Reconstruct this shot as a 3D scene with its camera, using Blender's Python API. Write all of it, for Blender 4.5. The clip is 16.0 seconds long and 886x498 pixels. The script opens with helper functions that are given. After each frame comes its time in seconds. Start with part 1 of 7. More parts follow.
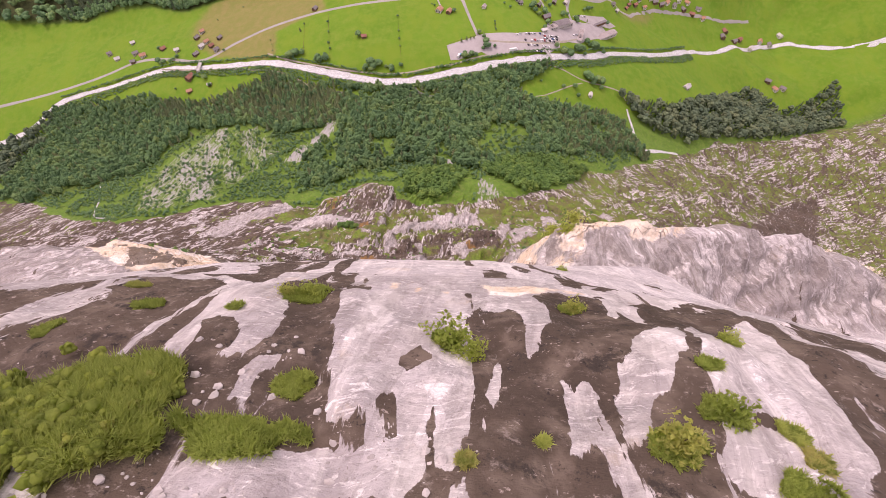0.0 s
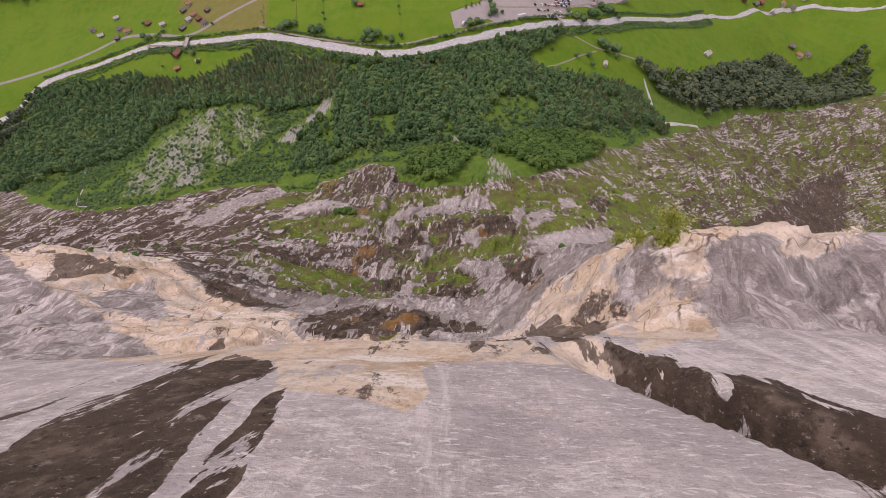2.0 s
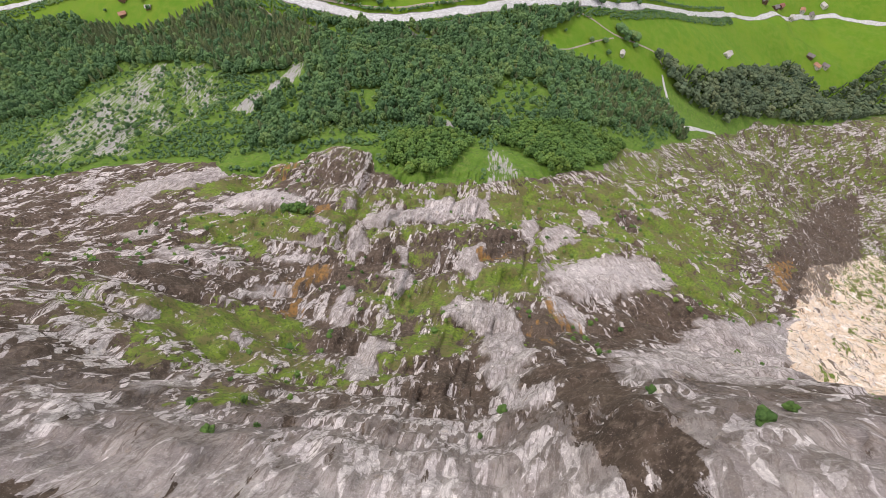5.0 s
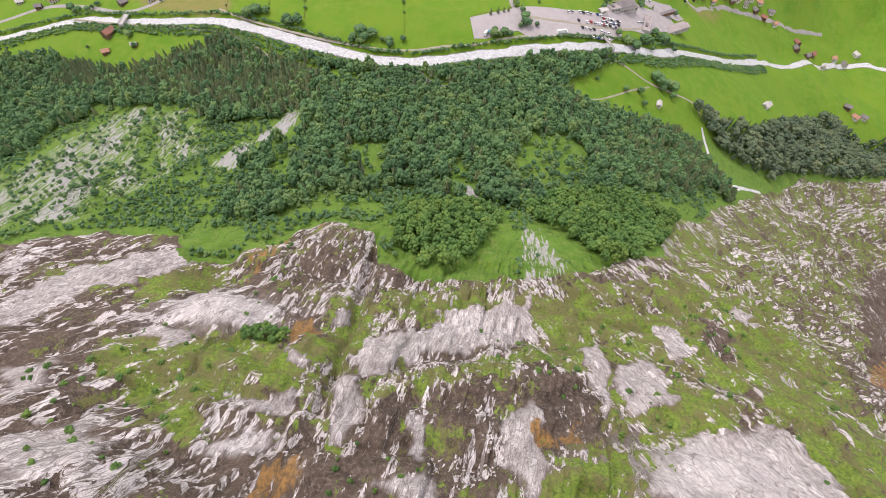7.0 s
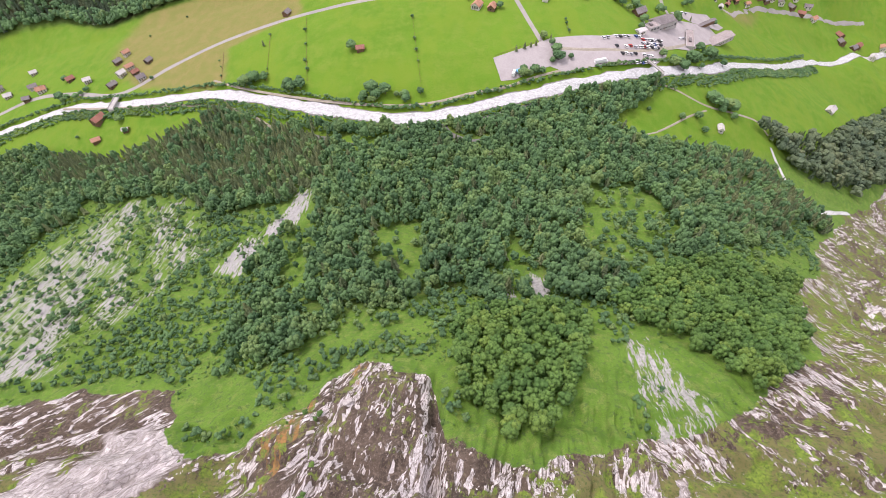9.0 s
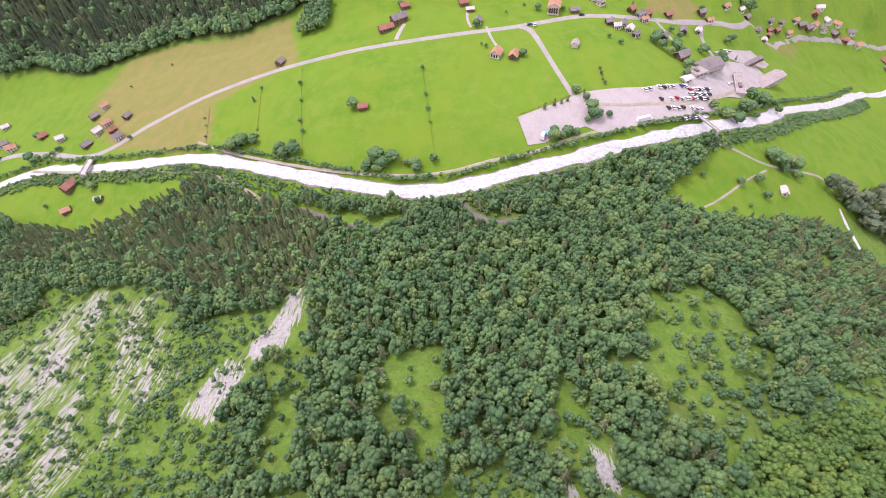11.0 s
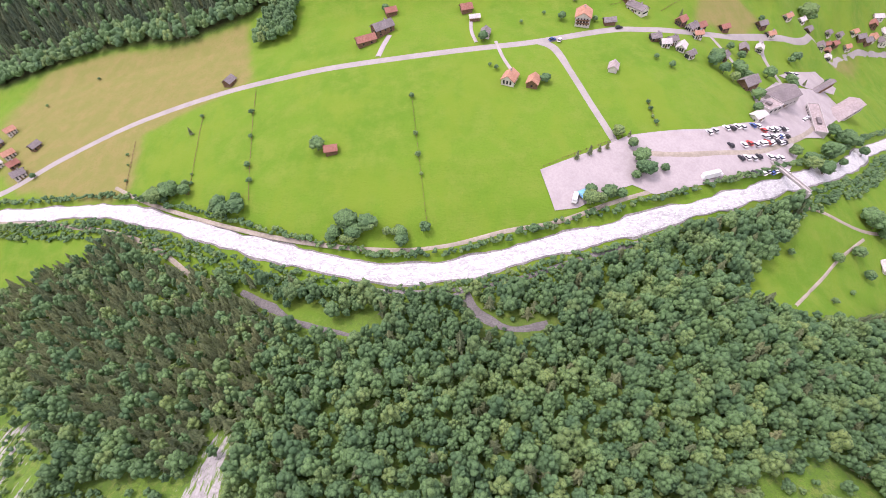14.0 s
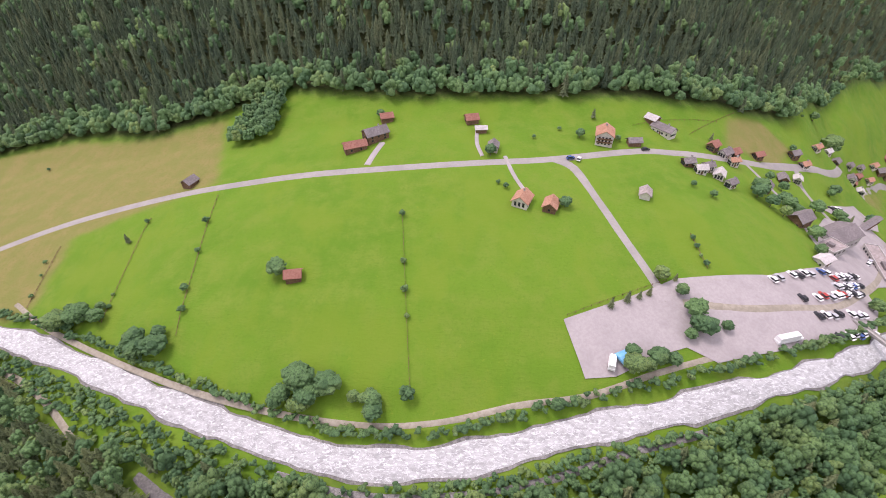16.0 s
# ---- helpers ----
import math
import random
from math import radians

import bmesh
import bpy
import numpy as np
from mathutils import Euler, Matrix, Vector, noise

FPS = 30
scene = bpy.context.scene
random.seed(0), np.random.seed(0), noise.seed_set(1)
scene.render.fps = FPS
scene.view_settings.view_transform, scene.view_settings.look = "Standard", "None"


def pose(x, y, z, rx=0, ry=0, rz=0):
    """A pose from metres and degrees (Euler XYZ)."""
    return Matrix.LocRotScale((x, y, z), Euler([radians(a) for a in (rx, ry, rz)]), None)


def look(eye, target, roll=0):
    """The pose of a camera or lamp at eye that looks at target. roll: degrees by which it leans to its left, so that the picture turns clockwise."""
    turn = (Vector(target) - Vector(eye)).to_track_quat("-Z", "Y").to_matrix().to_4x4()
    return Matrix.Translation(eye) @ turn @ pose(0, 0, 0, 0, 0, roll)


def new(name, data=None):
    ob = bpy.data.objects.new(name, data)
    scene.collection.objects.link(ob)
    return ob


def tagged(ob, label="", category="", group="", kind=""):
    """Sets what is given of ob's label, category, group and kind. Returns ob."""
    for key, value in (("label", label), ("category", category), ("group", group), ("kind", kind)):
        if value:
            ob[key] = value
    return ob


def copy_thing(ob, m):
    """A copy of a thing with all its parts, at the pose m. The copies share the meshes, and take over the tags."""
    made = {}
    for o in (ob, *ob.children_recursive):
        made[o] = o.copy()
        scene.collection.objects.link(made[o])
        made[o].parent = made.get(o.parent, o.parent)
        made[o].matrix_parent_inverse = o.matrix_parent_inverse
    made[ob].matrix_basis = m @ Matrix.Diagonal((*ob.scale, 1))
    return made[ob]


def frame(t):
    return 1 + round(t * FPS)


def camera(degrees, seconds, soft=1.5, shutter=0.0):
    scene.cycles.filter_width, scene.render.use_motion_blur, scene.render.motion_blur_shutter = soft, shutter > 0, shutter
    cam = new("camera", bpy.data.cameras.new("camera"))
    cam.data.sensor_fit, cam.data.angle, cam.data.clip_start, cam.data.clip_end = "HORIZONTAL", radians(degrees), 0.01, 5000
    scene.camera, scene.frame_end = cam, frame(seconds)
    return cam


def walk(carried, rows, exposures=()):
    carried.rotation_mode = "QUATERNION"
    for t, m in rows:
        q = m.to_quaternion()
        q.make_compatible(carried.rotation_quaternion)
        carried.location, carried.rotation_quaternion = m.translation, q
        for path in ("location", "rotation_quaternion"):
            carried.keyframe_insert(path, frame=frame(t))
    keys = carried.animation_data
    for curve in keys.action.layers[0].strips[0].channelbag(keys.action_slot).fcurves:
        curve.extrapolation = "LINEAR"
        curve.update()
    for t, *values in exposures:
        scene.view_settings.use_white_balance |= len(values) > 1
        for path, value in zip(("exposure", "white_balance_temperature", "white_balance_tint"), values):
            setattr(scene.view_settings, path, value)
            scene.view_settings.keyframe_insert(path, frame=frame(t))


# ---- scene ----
cam = camera(87.64, 16.0, 0.7)
# seconds, place, turn
PATH = [
    (0, 0.28, -4.13, 417.82, 34.807, 1.230, 0.835),
    (0.5, -0.52, 1.52, 412.06, 32.793, 2.821, 0.518),
    (1, -1.28, 7.45, 405.56, 27.137, 3.424, 0.037),
    (1.5, -2.18, 14.15, 398.78, 25.658, 2.412, -0.681),
    (2, -3.40, 21.91, 391.12, 32.206, 2.214, 0.395),
    (2.5, -4.78, 29.54, 383.20, 33.324, 5.036, -0.660),
    (3, -5.80, 37.83, 375.39, 31.924, 1.896, 0.185),
    (3.2, -6.03, 40.81, 371.93, 31.751, 2.726, 0.738),
    (5.3, -10.39, 92.00, 319.75, 30.737, -2.854, 3.908),
    (5.5, -10.77, 98.89, 314.84, 30.854, -2.823, 4.917),
    (6, -13.16, 117.24, 303.67, 33.285, -2.330, 4.891),
    (6.5, -17.25, 136.80, 293.84, 33.735, -2.774, 3.354),
    (7, -22.60, 157.11, 285.12, 34.787, -2.584, 3.531),
    (7.5, -28.74, 177.71, 277.25, 37.453, -0.828, 3.253),
    (8, -35.24, 198.15, 269.98, 36.725, 0.454, 2.335),
    (8.5, -41.63, 217.96, 263.04, 37.411, 1.073, 1.645),
    (9, -47.47, 236.68, 256.19, 37.854, 2.719, 0.037),
    (9.2, -49.55, 243.76, 253.42, 37.717, 3.003, 0.167),
    (9.9, -52.50, 275.81, 250.64, 38.204, 3.350, 0.053),
    (10.6, -55.46, 307.85, 247.87, 38.691, 3.698, -0.062),
    (11.3, -58.41, 339.90, 245.09, 39.178, 4.045, -0.176),
    (11.5, -58.60, 346.20, 241.74, 38.897, 5.424, -0.146),
    (12, -59.05, 362.92, 234.17, 37.756, 6.532, -0.491),
    (12.5, -59.47, 380.73, 227.50, 39.008, 4.605, -1.702),
    (13, -59.88, 399.23, 221.42, 41.510, 3.458, -1.316),
    (13.5, -60.29, 418.00, 215.60, 39.104, 3.774, 0.017),
    (14, -60.72, 436.65, 209.73, 38.460, 2.805, -0.175),
    (14.5, -61.18, 454.78, 203.47, 41.526, 1.439, 1.944),
    (15, -61.69, 471.98, 196.52, 43.891, -0.044, 0.869),
    (15.5, -62.25, 487.85, 188.54, 47.713, -0.999, 3.248),
    (16, -62.88, 501.98, 179.23, 50.372, -0.034, 1.254),
]
UNIT = 0.8  # metres to one unit of the plan below
walk(cam, [(t, pose(UNIT * x, UNIT * y, UNIT * z, rx, ry, rz)) for t, x, y, z, rx, ry, rz in PATH], [(0, 0.27, 7200, 38), (0.5, 0.08, 7150, 36), (1.0, -0.06, 7100, 35), (1.5, -0.36, 7050, 33), (2.2, -0.42, 7050, 31), (3, -0.38, 7050, 29), (5.3, 0.18, 6750, 17), (6.5, 0.33, 6700, 18), (9, 0.54, 6600, 23), (11.5, 0.74, 6520, 34), (12.5, 0.76, 6500, 35), (15, 0.66, 6550, 34), (16, 0.40, 6600, 29)])

# ---- light: a bright overcast sky ----
world = bpy.data.worlds.new("overcast_sky")
scene.world = world
world.use_nodes = True
wn = world.node_tree.nodes
sky = wn.new("ShaderNodeTexSky")
sky.sky_type, sky.sun_disc = "NISHITA", False
sky.sun_elevation, sky.sun_rotation = radians(66), radians(293)
sky.air_density, sky.dust_density, sky.ozone_density = 1.0, 4.0, 1.0
pale = wn.new("ShaderNodeMix")
pale.data_type = "RGBA"
pale.inputs[0].default_value = 0.8
pale.inputs[7].default_value = (7.0, 7.2, 7.6, 1)
world.node_tree.links.new(sky.outputs[0], pale.inputs[6])
back = wn["Background"]
world.node_tree.links.new(pale.outputs[2], back.inputs[0])
back.inputs[1].default_value = 0.15
sun = new("sun", bpy.data.lights.new("sun", "SUN"))
sun.data.energy, sun.data.angle, sun.data.color = 1.4, radians(14), (1.0, 0.97, 0.92)
sun.matrix_world = look((-75, 30, 185), (0, 0, 0))

# ---- the lie of the land ----
PROFILE_Y = [-400, -140, -60, -20, -4, 3.5, 7, 10.5, 13, 17, 19.4, 23, 27, 31, 35, 36.5, 39, 42.5, 47, 55, 62, 70, 81, 92, 100, 110, 120, 135, 156, 180, 240, 290, 327, 375, 449, 500, 560, 578, 600, 620, 650, 707, 760, 800, 860, 1000, 1400, 2600]
PROFILE_Z = [530, 478, 442, 418, 407, 402, 398.3, 394, 390, 385, 382, 377, 371, 364.5, 357, 352.8, 344, 335, 323.5, 308.5, 296, 282, 263, 248, 232, 212, 197, 180, 160, 147, 108, 80, 65, 42, 20, 10, 3, 1, 7, 16, 26, 36, 41, 46, 68, 165, 480, 900]


CLEFT_X, CLEFT_Y = [1, 5.5, 8.3, 12, 18, 26, 45], [32, 27.6, 23.5, 19.5, 16.5, 14, 11]


def smooth_step(v, a, b):
    u = np.clip((v - a) / (b - a), 0, 1)
    return u * u * (3 - 2 * u)


def hash_grid(i, j, seed):
    n = np.sin(i * 127.1 + j * 311.7 + seed * 74.7) * 43758.5453
    return n - np.floor(n)


def value_noise(x, y, seed=0):
    i, j = np.floor(x), np.floor(y)
    u, v = x - i, y - j
    u, v = u * u * (3 - 2 * u), v * v * (3 - 2 * v)
    a, b = hash_grid(i, j, seed), hash_grid(i + 1, j, seed)
    c, d = hash_grid(i, j + 1, seed), hash_grid(i + 1, j + 1, seed)
    return (a * (1 - u) + b * u) * (1 - v) + (c * (1 - u) + d * u) * v - 0.5


def fractal(x, y, seed=0, octaves=4):
    total = 0
    for k in range(octaves):
        total = total + value_noise(x * 2 ** k, y * 2 ** k, seed + k) / 2 ** k
    return total


def bump(x, y, cx, cy, rx, ry):
    return np.exp(-((x - cx) / rx) ** 2 - ((y - cy) / ry) ** 2)


def soft_ramp(v, width):
    return width * np.logaddexp(0, v / width)


def base_height(x, y):
    """Broad shape of the valley: the cliff, the talus, the floor and the far side."""
    warp = 0.045 * np.clip(np.abs(x) - 150, 0, 400) * smooth_step(y, 560, 640)
    warp = warp + 0.4 * np.clip(x - 230, 0, 500) * smooth_step(y, 720, 820)
    z = np.interp(y - warp, PROFILE_Y, PROFILE_Z)
    z = z - 0.5 * soft_ramp(x - 100, 25) * (1 - 0.75 * smooth_step(x, 500, 1400))
    z = z - 0.2 * soft_ramp(-x - 130, 25) * (1 - 0.75 * smooth_step(-x, 600, 1400))
    z = z - (np.minimum(0.5 * soft_ramp(x - 14, 5), 24) + np.minimum(0.22 * soft_ramp(-x - 24, 6), 45)) * (1 - smooth_step(y, 30, 58))
    # the ribs that flank the hollow under the brow
    z = z + 33 * smooth_step(x, 0, 28) * (1 - smooth_step(x, 70, 160)) * smooth_step(y, 34, 58) * (1 - smooth_step(y, 90, 150))
    z = z + 38 * smooth_step(-x, 50, 130) * (1 - smooth_step(-x, 260, 420)) * smooth_step(y, 50, 92) * (1 - smooth_step(y, 135, 200))
    z = z + 9 * bump(x, y, 32, 38, 13, 8) - 6 * bump(x, y, -32, 48, 14, 9)
    z = z - 12 * bump(x, y, -200, 340, 60, 60)
    return z


def ledges(x, y, z):
    """Broken beds that step down the face."""
    phase = z / 15 + 1.6 * fractal(x / 55, y / 55, 61) + 0.004 * x
    return np.sin(6.283 * phase) + 0.5 * np.sin(12.57 * phase + 1.3)


def bed_region(x, y):
    """Which of the four folds of the face a place lies in."""
    xx = x + 25 * fractal(x / 40, y / 40, 81, 2)
    return np.select([xx < -105, xx < 28, xx < 120 + 0.2 * y], [0, 1, 2], 3)


def bed_frame(x, y):
    """Coordinates across and along the strike of the beds, which turns from place to place."""
    a = np.radians(np.choose(bed_region(x, y), [50, 14, -30, 68]))
    return x * np.cos(a) - y * np.sin(a), x * np.sin(a) + y * np.cos(a)


def slab_relief(u, v, width, length, seed):
    """Long slabs that stand out by uneven heights."""
    k = np.floor(u / width + 0.35 * value_noise(u / 9, v / 9, seed))
    return hash_grid(k, np.floor(v / length + 7 * hash_grid(k, k * 0, seed)), seed + 1) - 0.5


def stairs(z, x, y, rise, seed):
    """Steps of uneven height cut into a slope."""
    q = z / rise + 1.6 * fractal(x / 26, y / 26, seed)
    f = q - np.floor(q)
    return rise * (smooth_step(f, 0.30, 0.72) - f)


def height(x, y):
    """Height of the ground over the river at a place on the plan."""
    x, y = np.asarray(x, float), np.asarray(y, float)
    z = base_height(x, y)
    cliff = 1 - smooth_step(y - 0.75 * np.clip(x - 110, 0, 500), 285, 345)
    face = cliff * smooth_step(y, 62, 120)
    z = z + face * (8 * fractal(x / 45, y / 30, 3) + 3 * fractal(x / 9, y / 13, 7) + 1.6 * ledges(x, y, z))
    u, v = bed_frame(x, y)
    z = z + face * (2.2 * slab_relief(u, v, 2.4, 11, 82) + 3.2 * slab_relief(u, v, 8, 19, 84))
    gully = 7 * bump(x + 58 + 0.02 * (y - 250), 0, 0, 0, 2.6, 1) * smooth_step(y, 180, 210) * (1 - smooth_step(y, 300, 318))
    gully = gully + 12 * bump(x, y, -134, 268, 11, 24) + 9 * bump(x, y, 150, 330, 16, 50)
    z = z - gully + 7 * bump(x, y, -114, 240, 24, 9) + 8 * bump(x, y, -84, 300, 18, 14)
    brow = cliff * (1 - smooth_step(y, 60, 110))
    z = z + brow * 1.3 * fractal(x / 14, y / 9, 5) * smooth_step(y, -6, 12)
    wall = smooth_step(y, 33, 40) * (1 - smooth_step(y, 95, 125))
    z = z + cliff * wall * (3.2 * fractal(x / 13, y / 8, 71) + 3.5 * np.abs(fractal(x / 24, y / 14, 72)))
    z = z + cliff * wall * (0.35 * stairs(z, x, y, 7, 86) + 1.8 * slab_relief(x + 4 * fractal(x / 9, y / 9, 89), y - 0.6 * x, 4, 9, 87) + 1.5 * fractal(x / 3.4, y / 2.6, 88))
    # the cleft that parts the brow from the rib beside it
    cleft = np.interp(x, CLEFT_X, CLEFT_Y)
    z = z - 7.5 * smooth_step(x, 2, 9) * smooth_step(y - cleft, 0.3, 1.6) * (1 - smooth_step(y - cleft, 3.0, 9.0)) * (1 - smooth_step(x, 40, 60))
    z = z + cliff * (1 - 0.8 * smooth_step(y, 6, 14)) * (1 - smooth_step(y, 28, 36)) * (0.6 * fractal(x / 3, y / 3, 67) + 0.35 * fractal(x / 1.3, y / 1.3, 68) + 0.3 * slab_relief(x + fractal(x / 4, y / 4, 69), y, 1.2, 3, 70))
    z = z + 1.3 * bump(x, y, 8.2, 1.0, 2.8, 2.6) + 0.5 * bump(x, y, -11, -0.6, 3.5, 2.2)
    z = z + 3 * bump(x, y, -16.5, 63, 4.5, 4.5)
    talus = smooth_step(y, 320, 380) * (1 - smooth_step(y, 520, 560))
    z = z + talus * 6 * fractal(x / 60, y / 60, 11)
    z = z + smooth_step(y, 830, 900) * 40 * fractal(x / 160, y / 160, 13)
    return z


# ---- materials ----
def material(name, rough=0.9, metal=0.0):
    mat = bpy.data.materials.new(name)
    mat.use_nodes = True
    tree = mat.node_tree
    shader = tree.nodes["Principled BSDF"]
    shader.inputs["Roughness"].default_value = rough
    shader.inputs["Metallic"].default_value = metal
    shader.inputs["Specular IOR Level"].default_value = 0.25
    return mat, tree, shader


class Nodes:
    """Short hand for building shader trees."""

    def __init__(self, tree):
        self.tree = tree
        self.place = tree.nodes.new("ShaderNodeNewGeometry").outputs["Position"]

    def link(self, value, socket):
        if isinstance(value, bpy.types.NodeSocket):
            self.tree.links.new(value, socket)
        else:
            socket.default_value = value

    def attribute(self, name):
        node = self.tree.nodes.new("ShaderNodeAttribute")
        node.attribute_name = name
        return node.outputs["Fac"]

    def scaled(self, sx, sy, sz, turn=(0, 0, 0)):
        node = self.tree.nodes.new("ShaderNodeMapping")
        self.link(self.place, node.inputs["Vector"])
        node.inputs["Rotation"].default_value = [radians(a) for a in turn]
        node.inputs["Scale"].default_value = (sx, sy, sz)
        return node.outputs[0]

    def noise(self, scale, detail=4.0, rough=0.6, vector=None, warp=0.0):
        node = self.tree.nodes.new("ShaderNodeTexNoise")
        self.link(vector if vector is not None else self.place, node.inputs["Vector"])
        node.inputs["Scale"].default_value = scale
        node.inputs["Detail"].default_value = detail
        node.inputs["Roughness"].default_value = rough
        node.inputs["Distortion"].default_value = warp
        return node.outputs["Fac"]

    def cells(self, scale, vector=None, feature="F1", what="Distance"):
        node = self.tree.nodes.new("ShaderNodeTexVoronoi")
        node.feature = feature
        self.link(vector if vector is not None else self.place, node.inputs["Vector"])
        node.inputs["Scale"].default_value = scale
        return node.outputs[what]

    def ramp(self, value, lo, hi):
        node = self.tree.nodes.new("ShaderNodeMapRange")
        node.interpolation_type = "SMOOTHSTEP"
        self.link(value, node.inputs["Value"])
        node.inputs["From Min"].default_value, node.inputs["From Max"].default_value = lo, hi
        return node.outputs[0]

    def math(self, kind, a, b=0.0):
        node = self.tree.nodes.new("ShaderNodeMath")
        node.operation = kind
        self.link(a, node.inputs[0])
        self.link(b, node.inputs[1])
        return node.outputs[0]

    def mix(self, fac, a, b):
        node = self.tree.nodes.new("ShaderNodeMix")
        node.data_type = "RGBA"
        self.link(fac, node.inputs[0])
        self.link((*a, 1) if isinstance(a, tuple) else a, node.inputs[6])
        self.link((*b, 1) if isinstance(b, tuple) else b, node.inputs[7])
        return node.outputs[2]

    def bump(self, heightmap, strength, distance):
        node = self.tree.nodes.new("ShaderNodeBump")
        node.inputs["Strength"].default_value = strength
        node.inputs["Distance"].default_value = distance
        self.link(heightmap, node.inputs["Height"])
        return node.outputs[0]


def ground_material():
    """Meadow, hay, rock and scree, by the zones that the ground sheet carries."""
    mat, tree, shader = material("ground", 0.95)
    n = Nodes(tree)
    broad, mid, fine = n.noise(0.02, 3), n.noise(0.11, 4), n.noise(0.9, 4)
    grain = n.noise(5.0, 3)
    # meadow
    meadow = n.mix(n.ramp(broad, 0.35, 0.65), (0.102, 0.220, 0.014), (0.130, 0.248, 0.018))
    meadow = n.mix(n.ramp(mid, 0.35, 0.75), meadow, (0.160, 0.250, 0.028))
    meadow = n.mix(n.math("MULTIPLY", n.ramp(n.noise(0.5, 3, 0.7), 0.62, 0.72), 0.35), meadow, (0.215, 0.28, 0.030))
    meadow = n.mix(n.math("MULTIPLY", n.ramp(fine, 0.45, 0.8), 0.35), meadow, (0.075, 0.172, 0.010))
    meadow = n.mix(n.math("MULTIPLY", n.ramp(n.noise(0.035, 5, 0.6, n.scaled(1.0, 0.5, 1.0, (0, 0, 12))), 0.5, 0.62), 0.6), meadow, (0.155, 0.25, 0.02))
    hay = n.mix(n.ramp(mid, 0.3, 0.7), (0.20, 0.21, 0.055), (0.25, 0.215, 0.075))
    hay = n.mix(n.ramp(fine, 0.45, 0.8), hay, (0.17, 0.19, 0.045))
    grassland = n.mix(n.attribute("hay"), meadow, hay)
    # rough grass and herbs
    rough = n.mix(n.ramp(mid, 0.35, 0.65), (0.095, 0.20, 0.022), (0.14, 0.26, 0.032))
    rough = n.mix(n.ramp(n.noise(0.3, 7, 0.74), 0.48, 0.62), rough, (0.185, 0.26, 0.055))
    rough = n.mix(n.ramp(n.noise(0.5, 7, 0.75), 0.54, 0.62), rough, (0.085, 0.145, 0.04))
    rough = n.mix(n.ramp(grain, 0.4, 0.75), rough, (0.07, 0.12, 0.025))
    ground = n.mix(n.attribute("wild"), grassland, rough)
    litter = n.mix(n.ramp(n.noise(0.4, 6, 0.7), 0.4, 0.6), (0.075, 0.085, 0.034), (0.045, 0.042, 0.024))
    ground = n.mix(n.attribute("floor"), ground, litter)
    # limestone in slabs and beds
    shake = n.tree.nodes.new("ShaderNodeVectorMath")
    shake.operation = "MULTIPLY_ADD"
    wander = n.tree.nodes.new("ShaderNodeTexNoise")
    n.link(n.place, wander.inputs["Vector"])
    wander.inputs["Scale"].default_value, wander.inputs["Detail"].default_value = 0.22, 5.0
    n.link(wander.outputs["Color"], shake.inputs[0])
    shake.inputs[1].default_value = (1.4, 4.0, 1.6)
    split = tree.nodes.new("ShaderNodeSeparateXYZ")
    n.link(n.place, split.inputs[0])
    beds = tree.nodes.new("ShaderNodeCombineXYZ")
    n.link(n.attribute("across"), beds.inputs[0])
    n.link(n.attribute("along"), beds.inputs[1])
    n.link(split.outputs[2], beds.inputs[2])
    n.link(beds.outputs[0], shake.inputs[2])
    bent = shake.outputs[0]

    def stretched(sx, sy, sz, turn):
        node = n.tree.nodes.new("ShaderNodeMapping")
        n.link(bent, node.inputs["Vector"])
        node.inputs["Rotation"].default_value = (0, 0, radians(turn))
        node.inputs["Scale"].default_value = (sx, sy, sz)
        return node.outputs[0]

    slabs = n.cells(1.0, stretched(0.14, 0.06, 0.10, 12), what="Color")
    plates = n.cells(1.0, stretched(0.72, 0.18, 0.31, 8), what="Color")
    chips = n.cells(1.0, stretched(1.5, 0.55, 0.85, -6), what="Color")
    cracks = n.cells(1.0, stretched(0.72, 0.18, 0.31, 8), "DISTANCE_TO_EDGE")
    grey = n.math("ADD", n.math("ADD", n.math("MULTIPLY", slabs, 0.42), n.math("MULTIPLY", plates, 0.58)), n.math("ADD", n.math("MULTIPLY", chips, 0.3), n.math("MULTIPLY", n.noise(0.03, 4), 0.5)))
    pale = n.mix(n.ramp(n.noise(0.3, 5, 0.65), 0.35, 0.7), (0.57, 0.52, 0.51), (0.78, 0.73, 0.715))
    pale = n.mix(n.math("MULTIPLY", n.ramp(n.noise(2.2, 5, 0.7), 0.5, 0.75), 0.5), pale, (0.38, 0.35, 0.345))
    pale = n.mix(n.math("MULTIPLY", n.ramp(n.noise(0.42, 6, 0.68), 0.42, 0.62), 0.45), pale, (0.44, 0.41, 0.415))
    pale = n.mix(n.ramp(n.noise(0.8, 7, 0.74, n.scaled(0.85, 1.1, 1.0)), 0.5, 0.64), pale, (0.84, 0.79, 0.765))
    pale = n.mix(n.math("MULTIPLY", n.ramp(n.noise(0.9, 7, 0.74, n.scaled(0.8, 1.2, 1.1)), 0.53, 0.64), 0.45), pale, (0.33, 0.30, 0.295))
    pale = n.mix(n.math("MULTIPLY", n.ramp(n.noise(0.07, 4, 0.6), 0.45, 0.62), 0.45), pale, (0.55, 0.495, 0.505))
    pale = n.mix(n.math("MULTIPLY", n.ramp(n.noise(0.28, 7, 0.7, n.scaled(0.7, 1.5, 1.2)), 0.52, 0.63), 0.55), pale, (0.36, 0.335, 0.34))
